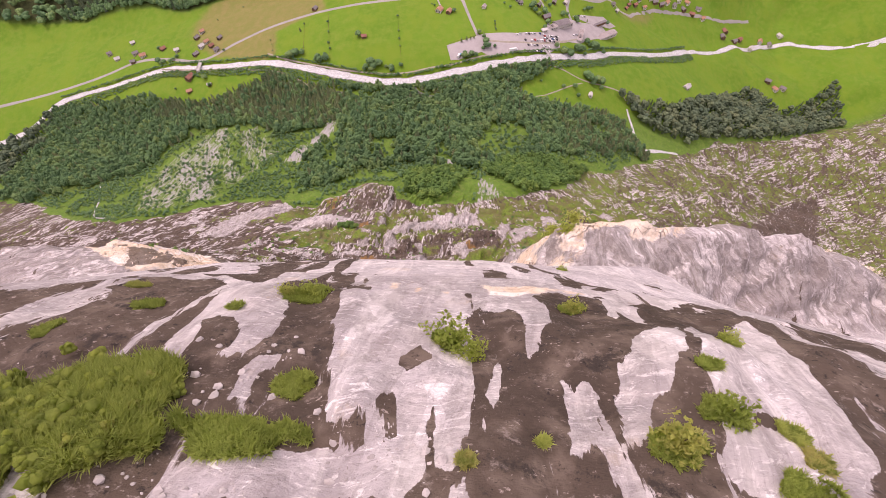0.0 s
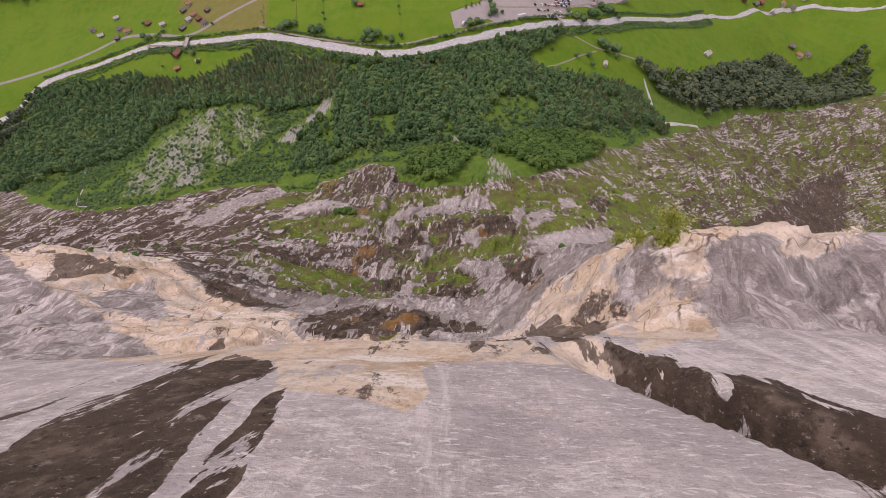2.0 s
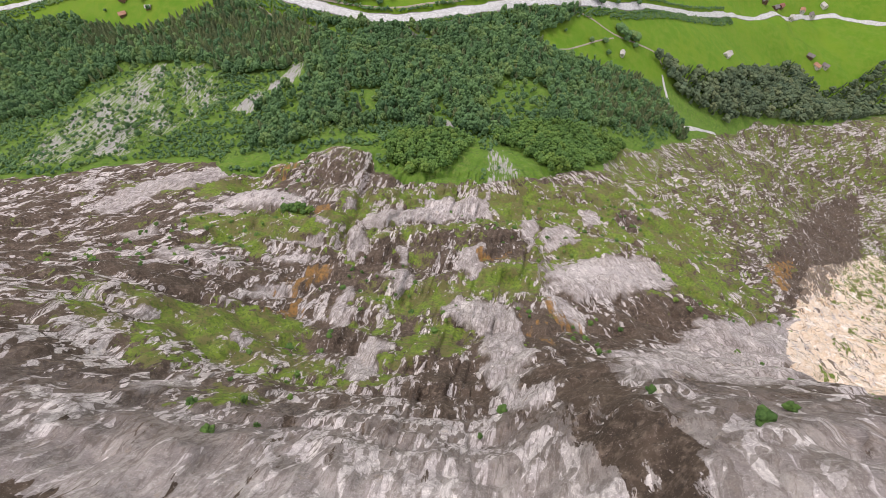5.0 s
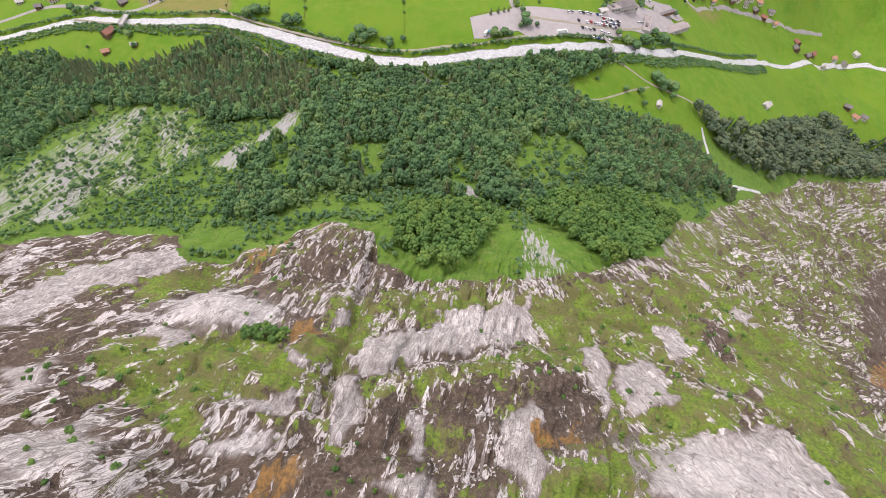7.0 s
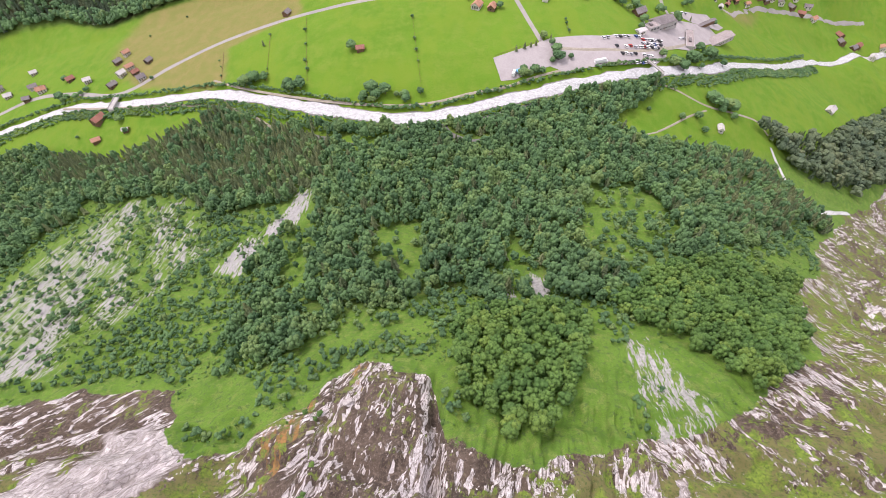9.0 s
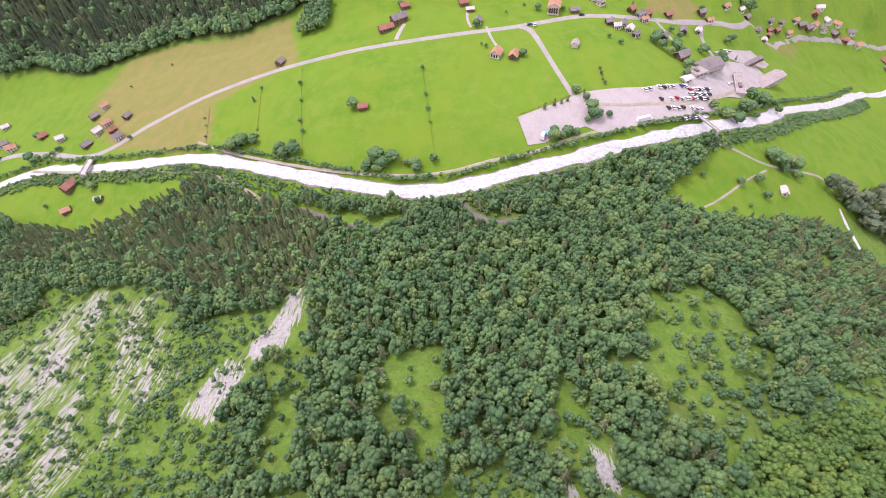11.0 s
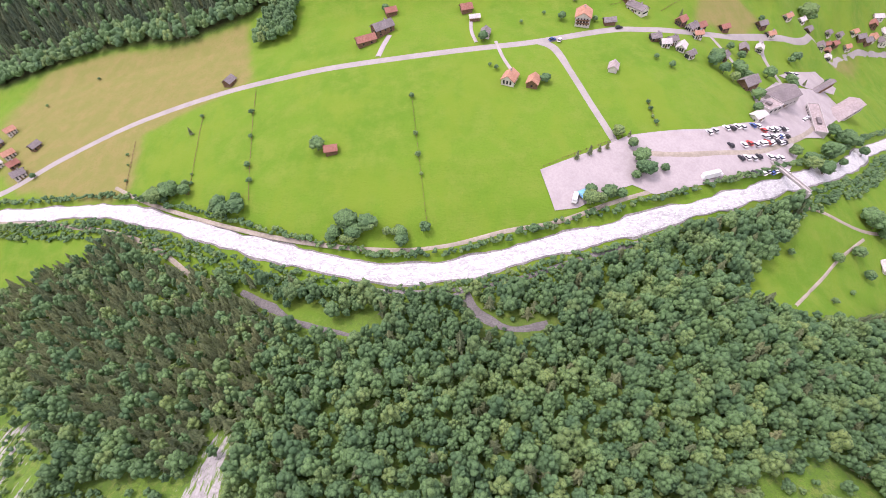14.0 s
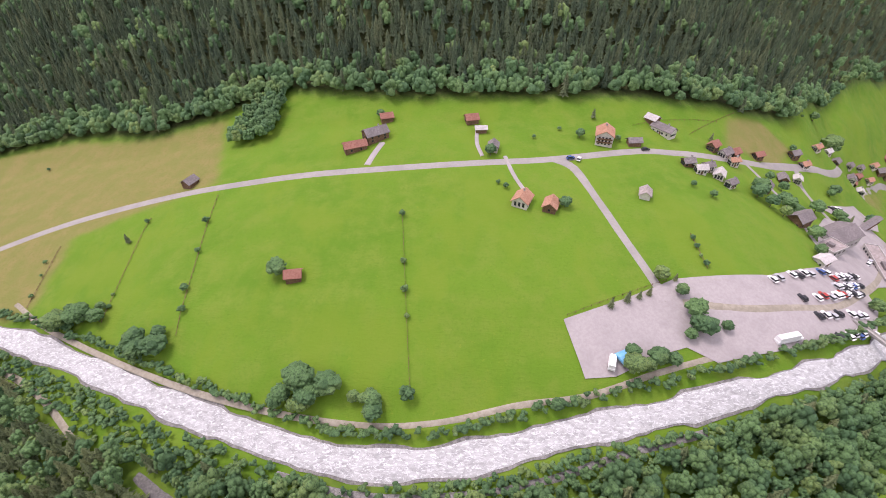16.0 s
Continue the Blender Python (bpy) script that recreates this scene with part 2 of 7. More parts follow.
    pale = n.mix(n.math("MULTIPLY", n.ramp(n.noise(0.4, 6, 0.7, n.scaled(1.2, 0.8, 1.0, (0, 0, 30))), 0.60, 0.68), 0.5), pale, (0.62, 0.50, 0.37))
    pale = n.mix(n.math("MULTIPLY", n.ramp(n.noise(0.13, 6, 0.66), 0.48, 0.62), 0.5), pale, (0.43, 0.39, 0.40))
    dark = n.mix(n.ramp(mid, 0.35, 0.65), (0.064, 0.047, 0.036), (0.112, 0.083, 0.063))
    dark = n.mix(n.ramp(fine, 0.45, 0.7), dark, (0.175, 0.134, 0.104))
    dark = n.mix(n.ramp(n.noise(1.7, 7, 0.78), 0.56, 0.68), dark, (0.27, 0.22, 0.19))
    dark = n.mix(n.ramp(n.noise(0.8, 7, 0.76), 0.55, 0.66), dark, (0.05, 0.04, 0.033))
    lines = tree.nodes.new("ShaderNodeMapping")
    n.link(beds.outputs[0], lines.inputs["Vector"])
    lines.inputs["Scale"].default_value = (1.5, 0.13, 0.5)
    seams = n.math("MULTIPLY", n.ramp(n.noise(1.0, 7, 0.74, lines.outputs[0], 0.3), 0.515, 0.555), 0.95)
    broken = n.attribute("broken")
    ripple = n.noise(1.0, 6, 0.68, n.scaled(0.5, 1.6, 1.4), 3.0)
    pale = n.mix(n.math("MULTIPLY", n.ramp(ripple, 0.50, 0.62), 0.42), pale, (0.36, 0.33, 0.325))
    pale = n.mix(n.math("MULTIPLY", n.ramp(n.noise(1.0, 5, 0.7, n.scaled(0.8, 2.4, 2.0), 2.4), 0.56, 0.62), 0.75), pale, (0.92, 0.88, 0.86))
    pale = n.mix(n.math("MULTIPLY", n.ramp(n.noise(1.0, 6, 0.75, n.scaled(1.6, 4.6, 3.8), 2.4), 0.54, 0.62), 0.45), pale, (0.25, 0.225, 0.22))
    pale = n.mix(n.math("MULTIPLY", n.ramp(n.noise(1.0, 6, 0.7, n.scaled(0.45, 0.06, 0.08), 0.6), 0.52, 0.64), 0.55), pale, (0.90, 0.85, 0.82))
    dark = n.mix(n.ramp(n.noise(4.2, 5, 0.75, n.scaled(0.7, 1.3, 1.2)), 0.60, 0.68), dark, (0.40, 0.33, 0.29))
    dark = n.mix(n.ramp(n.noise(2.6, 5, 0.75), 0.58, 0.68), dark, (0.035, 0.028, 0.024))
    flat = n.math("SUBTRACT", 1.0, n.math("MULTIPLY", n.attribute("slab"), 0.55))
    pale = n.mix(n.math("MULTIPLY", n.math("MULTIPLY", seams, flat), broken), pale, (0.16, 0.135, 0.118))
    pale = n.mix(n.math("MULTIPLY", n.math("MULTIPLY", n.math("SUBTRACT", 1.0, n.ramp(cracks, 0.0, 0.045)), n.attribute("slab")), 0.7), pale, (0.14, 0.12, 0.11))
    thin = tree.nodes.new("ShaderNodeMapping")
    n.link(beds.outputs[0], thin.inputs["Vector"])
    thin.inputs["Scale"].default_value = (3.6, 0.4, 1.4)
    pale = n.mix(n.math("MULTIPLY", n.math("MULTIPLY", n.ramp(n.noise(1.0, 5, 0.72, thin.outputs[0], 0.2), 0.53, 0.57), broken), 0.5), pale, (0.24, 0.205, 0.18))
    bare = n.math("SUBTRACT", 1.0, n.math("MULTIPLY", n.attribute("slab"), 0.72))
    gaps = n.math("MAXIMUM", n.ramp(n.math("ADD", grey, n.math("MULTIPLY", n.math("SUBTRACT", broad, 0.5), 0.35)), 0.81, 0.83), n.math("MULTIPLY", n.math("SUBTRACT", 1.0, n.ramp(cracks, 0.0, 0.06)), 0.55))
    streak = n.noise(1.0, 6, 0.6, n.scaled(0.40, 0.055, 0.09), 0.5)
    drips = n.noise(1.0, 6, 0.7, n.scaled(1.6, 0.28, 0.45), 0.3)
    # water stains, and the painted shade of the cleft in the same zone
    dark_level = n.math("ADD", n.math("ADD", n.math("MULTIPLY", streak, 0.75), n.math("MULTIPLY", drips, 0.25)), n.attribute("stain_shade"))
    slash = n.noise(1.0, 6, 0.7, n.scaled(0.42, 0.08, 0.12, (0, 0, -18)), 0.5)
    stain_shade = n.math("MULTIPLY", n.ramp(dark_level, 0.545, 0.56), n.math("SUBTRACT", 1.0, n.ramp(slash, 0.585, 0.60)))
    rock = n.mix(n.math("MAXIMUM", n.math("MULTIPLY", gaps, n.math("MULTIPLY", broken, bare)), stain_shade), pale, dark)
    cream = n.mix(n.ramp(fine, 0.35, 0.7), (0.74, 0.575, 0.415), (0.86, 0.735, 0.595))
    cream = n.mix(n.ramp(n.noise(0.09, 6, 0.65), 0.46, 0.58), cream, (0.80, 0.69, 0.575))
    cream = n.mix(n.ramp(n.noise(0.2, 7, 0.7, n.scaled(1.0, 0.5, 1.2, (0, 0, 30))), 0.55, 0.61), cream, (0.56, 0.51, 0.49))
    cream = n.mix(n.ramp(n.noise(0.12, 7, 0.72, n.scaled(1.0, 0.6, 1.4)), 0.54, 0.64), cream, (0.58, 0.42, 0.275))
    cream = n.mix(n.ramp(n.noise(0.16, 7, 0.72, n.scaled(0.7, 1.2, 1.8, (0, 0, 25))), 0.55, 0.59), cream, (0.92, 0.84, 0.76))
    cream = n.mix(n.ramp(n.noise(0.11, 8, 0.74, n.scaled(1.6, 0.8, 0.7, (0, 0, -20))), 0.60, 0.64), cream, (0.13, 0.10, 0.085))
    crevice = n.cells(1.0, stretched(0.16, 0.11, 0.16, 20), "DISTANCE_TO_EDGE")
    cream = n.mix(n.math("MULTIPLY", n.math("SUBTRACT", 1.0, n.ramp(crevice, 0.0, 0.022)), n.math("MULTIPLY", n.ramp(n.noise(0.2, 3), 0.45, 0.6), n.ramp(n.attribute("broken"), 0.3, 0.44))), cream, (0.12, 0.09, 0.07))
    joints = n.cells(1.0, stretched(0.34, 0.2, 0.3, -25), "DISTANCE_TO_EDGE")
    cream = n.mix(n.math("MULTIPLY", n.math("SUBTRACT", 1.0, n.ramp(joints, 0.0, 0.03)), n.math("MULTIPLY", n.ramp(n.noise(0.3, 3), 0.42, 0.6), n.ramp(n.attribute("broken"), 0.3, 0.44))), cream, (0.26, 0.18, 0.125))
    cream = n.mix(n.math("MULTIPLY", n.ramp(n.noise(1.1, 7, 0.76), 0.52, 0.64), 0.5), cream, (0.46, 0.34, 0.24))
    cream = n.mix(n.math("MULTIPLY", n.ramp(n.noise(1.4, 6, 0.74, n.scaled(1.2, 0.7, 1.3)), 0.54, 0.64), 0.6), cream, (0.88, 0.82, 0.76))
    cream = n.mix(n.math("MULTIPLY", n.ramp(n.noise(2.8, 6, 0.76, n.scaled(1.3, 0.6, 0.9, (0, 0, 25))), 0.55, 0.61), 0.5), cream, (0.46, 0.35, 0.25))
    creamy = n.ramp(n.math("ADD", n.attribute("cream"), n.math("MULTIPLY", n.math("SUBTRACT", n.noise(0.13, 7, 0.7), 0.5), 1.6)), 0.42, 0.54)
    rock = n.mix(n.math("MULTIPLY", creamy, n.math("MULTIPLY", n.ramp(n.noise(0.08, 6, 0.66), 0.30, 0.42), n.math("SUBTRACT", 1.0, n.math("MULTIPLY", stain_shade, 0.85)))), rock, cream)
    rust = n.ramp(n.math("ADD", n.noise(1.0, 5, 0.65, n.scaled(0.5, 0.09, 0.13), 0.4), n.attribute("rust")), 0.84, 0.98)
    rock = n.mix(rust, rock, n.mix(n.ramp(fine, 0.4, 0.65), (0.33, 0.18, 0.065), (0.17, 0.11, 0.05)))
    # tufts in the gaps of the rock
    sprout = n.math("ADD", n.math("MULTIPLY", n.noise(0.07, 6, 0.68), 0.45), n.math("MULTIPLY", n.noise(0.45, 6, 0.72, n.scaled(1.3, 0.7, 1.0)), 0.55))
    bands = tree.nodes.new("ShaderNodeMapping")
    n.link(beds.outputs[0], bands.inputs["Vector"])
    bands.inputs["Scale"].default_value = (0.05, 0.20, 0.15)
    sprout = n.math("ADD", sprout, n.math("MULTIPLY", n.math("SUBTRACT", n.noise(1.0, 6, 0.7, bands.outputs[0]), 0.5), 0.55))
    sprout = n.math("ADD", sprout, n.math("MULTIPLY", n.math("SUBTRACT", grey, 0.86), 0.22))
    tufts = n.ramp(n.math("ADD", sprout, n.attribute("tufts")), 0.925, 0.975)
    herbs = n.mix(n.ramp(fine, 0.35, 0.65), (0.125, 0.195, 0.03), (0.20, 0.275, 0.045))
    herbs = n.mix(n.ramp(n.noise(0.16, 6, 0.68), 0.43, 0.57), herbs, (0.165, 0.155, 0.062))
    herbs = n.mix(n.ramp(n.noise(1.1, 7, 0.75), 0.5, 0.62), herbs, (0.085, 0.115, 0.032))
    rock = n.mix(tufts, rock, herbs)
    ground = n.mix(n.ramp(n.math("ADD", n.attribute("rock"), n.math("MULTIPLY", n.math("SUBTRACT", n.noise(0.12, 6, 0.7), 0.5), 1.3)), 0.42, 0.52), ground, rock)
    # scree
    stones = n.mix(n.cells(1.4, what="Color"), (0.25, 0.245, 0.235), (0.45, 0.435, 0.42))
    stony = n.ramp(n.math("ADD", n.attribute("scree"), n.math("MULTIPLY", n.math("SUBTRACT", n.noise(1.0, 6, 0.72, n.scaled(0.70, 0.13, 0.16, (0, 0, -28))), 0.5), 2.4)), 0.53, 0.66)
    ground = n.mix(stony, ground, stones)
    tree.links.new(ground, shader.inputs["Base Color"])
    relief = n.math("ADD", n.math("MULTIPLY", n.noise(0.8, 8, 0.74, n.scaled(0.75, 1.2, 1.1)), 1.5), n.math("MULTIPLY", n.math("MULTIPLY", n.math("ADD", plates, n.math("MULTIPLY", chips, 0.5)), n.attribute("rock")), -1.6))
    tree.links.new(n.bump(relief, 0.5, 0.7), shader.inputs["Normal"])
    return mat


def leaf_material(name, low, high, rare, rough=0.75, thin=0.0):
    """Foliage: every tree has a tone of its own, with lighter and darker sprays in it."""
    mat, tree, shader = material(name, rough)
    n = Nodes(tree)
    spot = tree.nodes.new("ShaderNodeNewGeometry")
    own = n.math("FRACT", n.math("ADD", n.attribute("tone"), tree.nodes.new("ShaderNodeObjectInfo").outputs["Random"]))
    tone = n.mix(n.ramp(own, 0.0, 1.0), low, high)
    tone = n.mix(n.ramp(n.math("FRACT", n.math("MULTIPLY", own, 7.3)), 0.80, 0.98), tone, rare)
    tone = n.mix(n.math("MULTIPLY", n.ramp(n.noise(0.022, 4, 0.6), 0.45, 0.62), 0.55), tone, tuple(0.72 * v for v in low))
    tone = n.mix(n.math("MULTIPLY", n.ramp(n.noise(0.035, 3, 0.6, n.scaled(1.0, 1.3, 0.8, (0, 0, 40))), 0.54, 0.66), 0.6), tone, rare)
    tone = n.mix(n.math("MULTIPLY", spot.outputs["Random Per Island"], 0.45), tone, tuple(min(1.0, 1.25 * v) for v in high))
    tone = n.mix(n.ramp(n.noise(1.5, 5, 0.72), 0.46, 0.68), tone, tuple((0.8 if thin else 0.55) * v for v in low))
    tree.links.new(tone, shader.inputs["Base Color"])
    tree.links.new(n.bump(n.noise(2.2, 5, 0.7), 0.9, 0.6), shader.inputs["Normal"])
    if thin:
        through_light = tree.nodes.new("ShaderNodeBsdfTranslucent")
        tree.links.new(tone, through_light.inputs["Color"])
        both = tree.nodes.new("ShaderNodeMixShader")
        both.inputs[0].default_value = thin
        tree.links.new(shader.outputs[0], both.inputs[1])
        tree.links.new(through_light.outputs[0], both.inputs[2])
        tree.links.new(both.outputs[0], tree.nodes["Material Output"].inputs[0])
    return mat


def speckled(name, a, b, scale, rough=0.9, bump=0.3, depth=0.05, metal=0.0):
    mat, tree, shader = material(name, rough, metal)
    n = Nodes(tree)
    tone = n.mix(n.ramp(n.noise(scale, 5, 0.65), 0.35, 0.65), a, b)
    tone = n.mix(n.math("MULTIPLY", n.ramp(n.noise(scale * 0.12, 3), 0.4, 0.7), 0.5), tone, tuple(v * 0.8 for v in a))
    tree.links.new(tone, shader.inputs["Base Color"])
    tree.links.new(n.bump(n.noise(scale * 2, 4), bump, depth), shader.inputs["Normal"])
    return mat


def water_material():
    """Grey melt water broken by white crests."""
    mat, tree, shader = material("white_water", 0.45)
    n = Nodes(tree)
    foam = n.noise(0.30, 7, 0.72, n.scaled(0.8, 1.4, 1.0), 1.0)
    tone = n.mix(n.ramp(foam, 0.36, 0.58), (0.37, 0.37, 0.37), (0.55, 0.55, 0.55))
    tone = n.mix(n.ramp(n.noise(0.9, 6, 0.72, n.scaled(0.7, 1.6, 1.0), 0.8), 0.50, 0.60), tone, (0.76, 0.765, 0.77))
    tone = n.mix(n.math("MULTIPLY", n.ramp(n.noise(2.4, 5, 0.75), 0.56, 0.68), 0.35), tone, (0.38, 0.385, 0.39))
    tree.links.new(tone, shader.inputs["Base Color"])
    tree.links.new(n.bump(n.noise(1.3, 6, 0.72), 0.9, 0.5), shader.inputs["Normal"])
    return mat


GROUND = ground_material()
LEAVES = leaf_material("broad_leaves", (0.068, 0.148, 0.068), (0.134, 0.245, 0.090), (0.215, 0.300, 0.092))
LIGHT_LEAVES = leaf_material("light_leaves", (0.072, 0.158, 0.042), (0.138, 0.245, 0.055), (0.195, 0.285, 0.055))
NEEDLES = leaf_material("needles", (0.140, 0.188, 0.098), (0.240, 0.288, 0.135), (0.28, 0.295, 0.135))
FAR_NEEDLES = leaf_material("far_needles", (0.066, 0.108, 0.068), (0.140, 0.185, 0.098), (0.180, 0.205, 0.102))
SLAB = speckled("pale_limestone", (0.36, 0.325, 0.31), (0.58, 0.53, 0.51), 0.7, 0.9, 0.8, 0.25)
BARK = speckled("bark", (0.10, 0.075, 0.055), (0.17, 0.14, 0.11), 3.0)
WATER = water_material()
TARMAC = speckled("worn_tarmac", (0.32, 0.30, 0.285), (0.355, 0.335, 0.315), 0.8)
GRAVEL = speckled("gravel", (0.37, 0.335, 0.33), (0.415, 0.38, 0.375), 0.9)
TRACK = speckled("farm_track", (0.30, 0.27, 0.21), (0.40, 0.36, 0.29), 0.6)
SAND = speckled("river_gravel", (0.17, 0.165, 0.155), (0.34, 0.325, 0.31), 1.1)
WET_GRAVEL = speckled("wet_gravel", (0.13, 0.125, 0.12), (0.22, 0.21, 0.20), 1.4)
RED_ROOF = speckled("red_tiles", (0.27, 0.115, 0.085), (0.36, 0.18, 0.14), 1.5)
ORANGE_ROOF = speckled("orange_tiles", (0.38, 0.19, 0.12), (0.50, 0.29, 0.21), 1.5)
GREY_ROOF = speckled("grey_slates", (0.17, 0.15, 0.15), (0.27, 0.24, 0.24), 1.2)
TAN_ROOF = speckled("tan_sheets", (0.30, 0.255, 0.245), (0.42, 0.365, 0.35), 0.8)
PALE_ROOF = speckled("pale_sheets", (0.45, 0.42, 0.41), (0.62, 0.59, 0.57), 1.2)
WOOD = speckled("weathered_boards", (0.14, 0.08, 0.05), (0.25, 0.16, 0.10), 2.0)
PLASTER = speckled("white_plaster", (0.62, 0.58, 0.53), (0.76, 0.73, 0.69), 1.0)
GLASS = speckled("dark_panes", (0.03, 0.035, 0.04), (0.06, 0.065, 0.07), 0.5, 0.15)
CONCRETE = speckled("concrete", (0.40, 0.38, 0.36), (0.52, 0.50, 0.48), 1.0)
RUBBER = speckled("rubber", (0.02, 0.02, 0.02), (0.04, 0.04, 0.04), 4.0)


# ---- building helpers ----
def fast_mesh(name, verts, polys, mat, smooth=False):
    """A mesh from arrays: vertices and equal-sided faces."""
    verts, polys = np.asarray(verts, np.float32), np.asarray(polys, np.int32)
    me = bpy.data.meshes.new(name)
    count, sides = polys.shape
    me.vertices.add(len(verts))
    me.vertices.foreach_set("co", verts.ravel())
    me.loops.add(count * sides)
    me.loops.foreach_set("vertex_index", polys.ravel())
    me.polygons.add(count)
    me.polygons.foreach_set("loop_start", np.arange(count, dtype=np.int32) * sides)
    me.polygons.foreach_set("use_smooth", np.full(count, smooth))
    me.update(calc_edges=True)
    me.materials.append(mat)
    return me


def inside(x, y, ring):
    """Whether points lie within a ring of corners."""
    result = np.zeros(np.shape(x), bool)
    for (ax, ay), (bx, by) in zip(ring, ring[1:] + ring[:1]):
        if ay == by:
            continue
        cross = (ay > y) != (by > y)
        result ^= cross & (x < (bx - ax) * (y - ay) / (by - ay) + ax)
    return result


def curve_points(points, step):
    """Points along a smooth line through the given ones."""
    pts = np.array(points, float)
    pts = np.vstack([2 * pts[0] - pts[1], pts, 2 * pts[-1] - pts[-2]])
    out = []
    for k in range(1, len(pts) - 2):
        a, b, c, d = pts[k - 1:k + 3]
        parts = max(2, int(np.linalg.norm(c - b) / step))
        for u in np.arange(parts) / parts:
            out.append(0.5 * (2 * b + (c - a) * u + (2 * a - 5 * b + 4 * c - d) * u ** 2 + (3 * b - a - 3 * c + d) * u ** 3))
    out.append(pts[-2])
    return np.array(out)


def distance_to_line(x, y, line):
    best = np.full(np.shape(x), 1e9)
    for (ax, ay), (bx, by) in zip(line[:-1], line[1:]):
        dx, dy = bx - ax, by - ay
        u = np.clip(((x - ax) * dx + (y - ay) * dy) / (dx * dx + dy * dy + 1e-9), 0, 1)
        best = np.minimum(best, np.hypot(x - ax - u * dx, y - ay - u * dy))
    return best


def ribbon(name, points, width, mat, lift=0.25, step=4.0, across=5, label="", category="", ragged=0.0):
    """A strip that lies on the ground along a line."""
    line = curve_points(points, step)
    ahead = np.gradient(line, axis=0)
    ahead /= np.linalg.norm(ahead, axis=1)[:, None] + 1e-9
    side = np.stack([ahead[:, 1], -ahead[:, 0]], 1)
    widths = np.interp(np.linspace(0, 1, len(line)), np.linspace(0, 1, len(np.atleast_1d(width))), np.atleast_1d(width))
    widths = widths * (1 + ragged * (fractal(line[:, 0] / 14, line[:, 1] / 14, 21)))
    verts, polys = [], []
    for u in np.linspace(-0.5, 0.5, across):
        p = line + side * (widths * u)[:, None]
        edge = -0.35 if abs(u) == 0.5 else 0.0
        verts.append(np.column_stack([p, height(p[:, 0], p[:, 1]) + lift + edge]))
    rows = len(line)
    for k in range(across - 1):
        a = k * rows + np.arange(rows - 1)
        polys.append(np.stack([a, a + 1, a + rows + 1, a + rows], 1))
    ob = new(name, fast_mesh(name, np.vstack(verts), np.vstack(polys), mat, True))
    return tagged(ob, label, category, "", "structure")


def patch(name, ring, mat, lift=0.3, step=4.0, label="", category=""):
    """A flat piece that lies on the ground within a ring of corners."""
    bm = bmesh.new()
    face = bm.faces.new([bm.verts.new((x, y, 0)) for x, y in ring])
    bmesh.ops.triangulate(bm, faces=[face])
    for _ in range(5):
        long = [e for e in bm.edges if e.calc_length() > step * 2]
        if not long:
            break
        bmesh.ops.subdivide_edges(bm, edges=long, cuts=1)
        bmesh.ops.triangulate(bm, faces=bm.faces[:])
    for v in bm.verts:
        v.co.z = float(height(v.co.x, v.co.y)) + lift
    bmesh.ops.recalc_face_normals(bm, faces=bm.faces[:])
    me = bpy.data.meshes.new(name)
    bm.to_mesh(me)
    bm.free()
    me.materials.append(mat)
    return tagged(new(name, me), label, category, "", "structure")


def part(name, bm, mat, parent, label=""):
    me = bpy.data.meshes.new(name)
    bm.to_mesh(me)
    bm.free()
    me.materials.append(mat)
    ob = new(name, me)
    ob.parent = parent
    if label:
        ob["label"] = label
    return ob


def block(bm, x0, x1, y0, y1, z0, z1, bevel=0.0):
    """Adds a box to a bmesh."""
    made = bmesh.ops.create_cube(bm, size=1.0)["verts"]
    for v in made:
        v.co = Vector((x0 + (v.co.x + 0.5) * (x1 - x0), y0 + (v.co.y + 0.5) * (y1 - y0), z0 + (v.co.z + 0.5) * (z1 - z0)))
    if bevel:
        bmesh.ops.bevel(bm, geom=list({e for v in made for e in v.link_edges}), offset=bevel, segments=1, affect="EDGES")
    return bm


# ---- ground sheet ----
RIVER = [(-1500, 420), (-1100, 480), (-780, 590), (-690, 660), (-590, 676), (-494, 688), (-430, 676), (-370, 665), (-300, 654), (-240, 633), (-190, 613), (-134, 594), (-100, 586), (-72, 586), (-45, 590), (-18, 597), (7, 602), (31, 607), (54, 613), (92, 624), (141, 645), (217, 688), (265, 725), (342, 778), (400, 822), (480, 884), (546, 920), (631, 975), (720, 1020), (800, 1040), (1000, 1010), (1500, 1100)]
RIVER_LINE = curve_points(RIVER, 12.0)
ROCK_EDGE_X = [-1500, -600, -430, -375, -300, -270, -240, -205, -185, -150, -136, -110, -92, -62, -55, -24, 47, 66, 115, 165, 202, 250, 331, 475, 600, 831, 1500]
ROCK_EDGE_Y = [560, 410, 320, 300, 300, 318, 322, 322, 316, 272, 284, 309, 320, 319, 287, 273, 287, 297, 331, 405, 417, 475, 545, 640, 690, 785, 1000]
FAR_EDGE_X = [-1500, -900, -572, -495, -410, -347, -292, -233, -190, -145, -100, 16, 98, 157, 221, 271, 420, 700, 1500]
FAR_EDGE_Y = [860, 860, 862, 828, 838, 832, 818, 826, 840, 826, 817, 818, 824, 843, 872, 930, 1060, 1260, 1600]
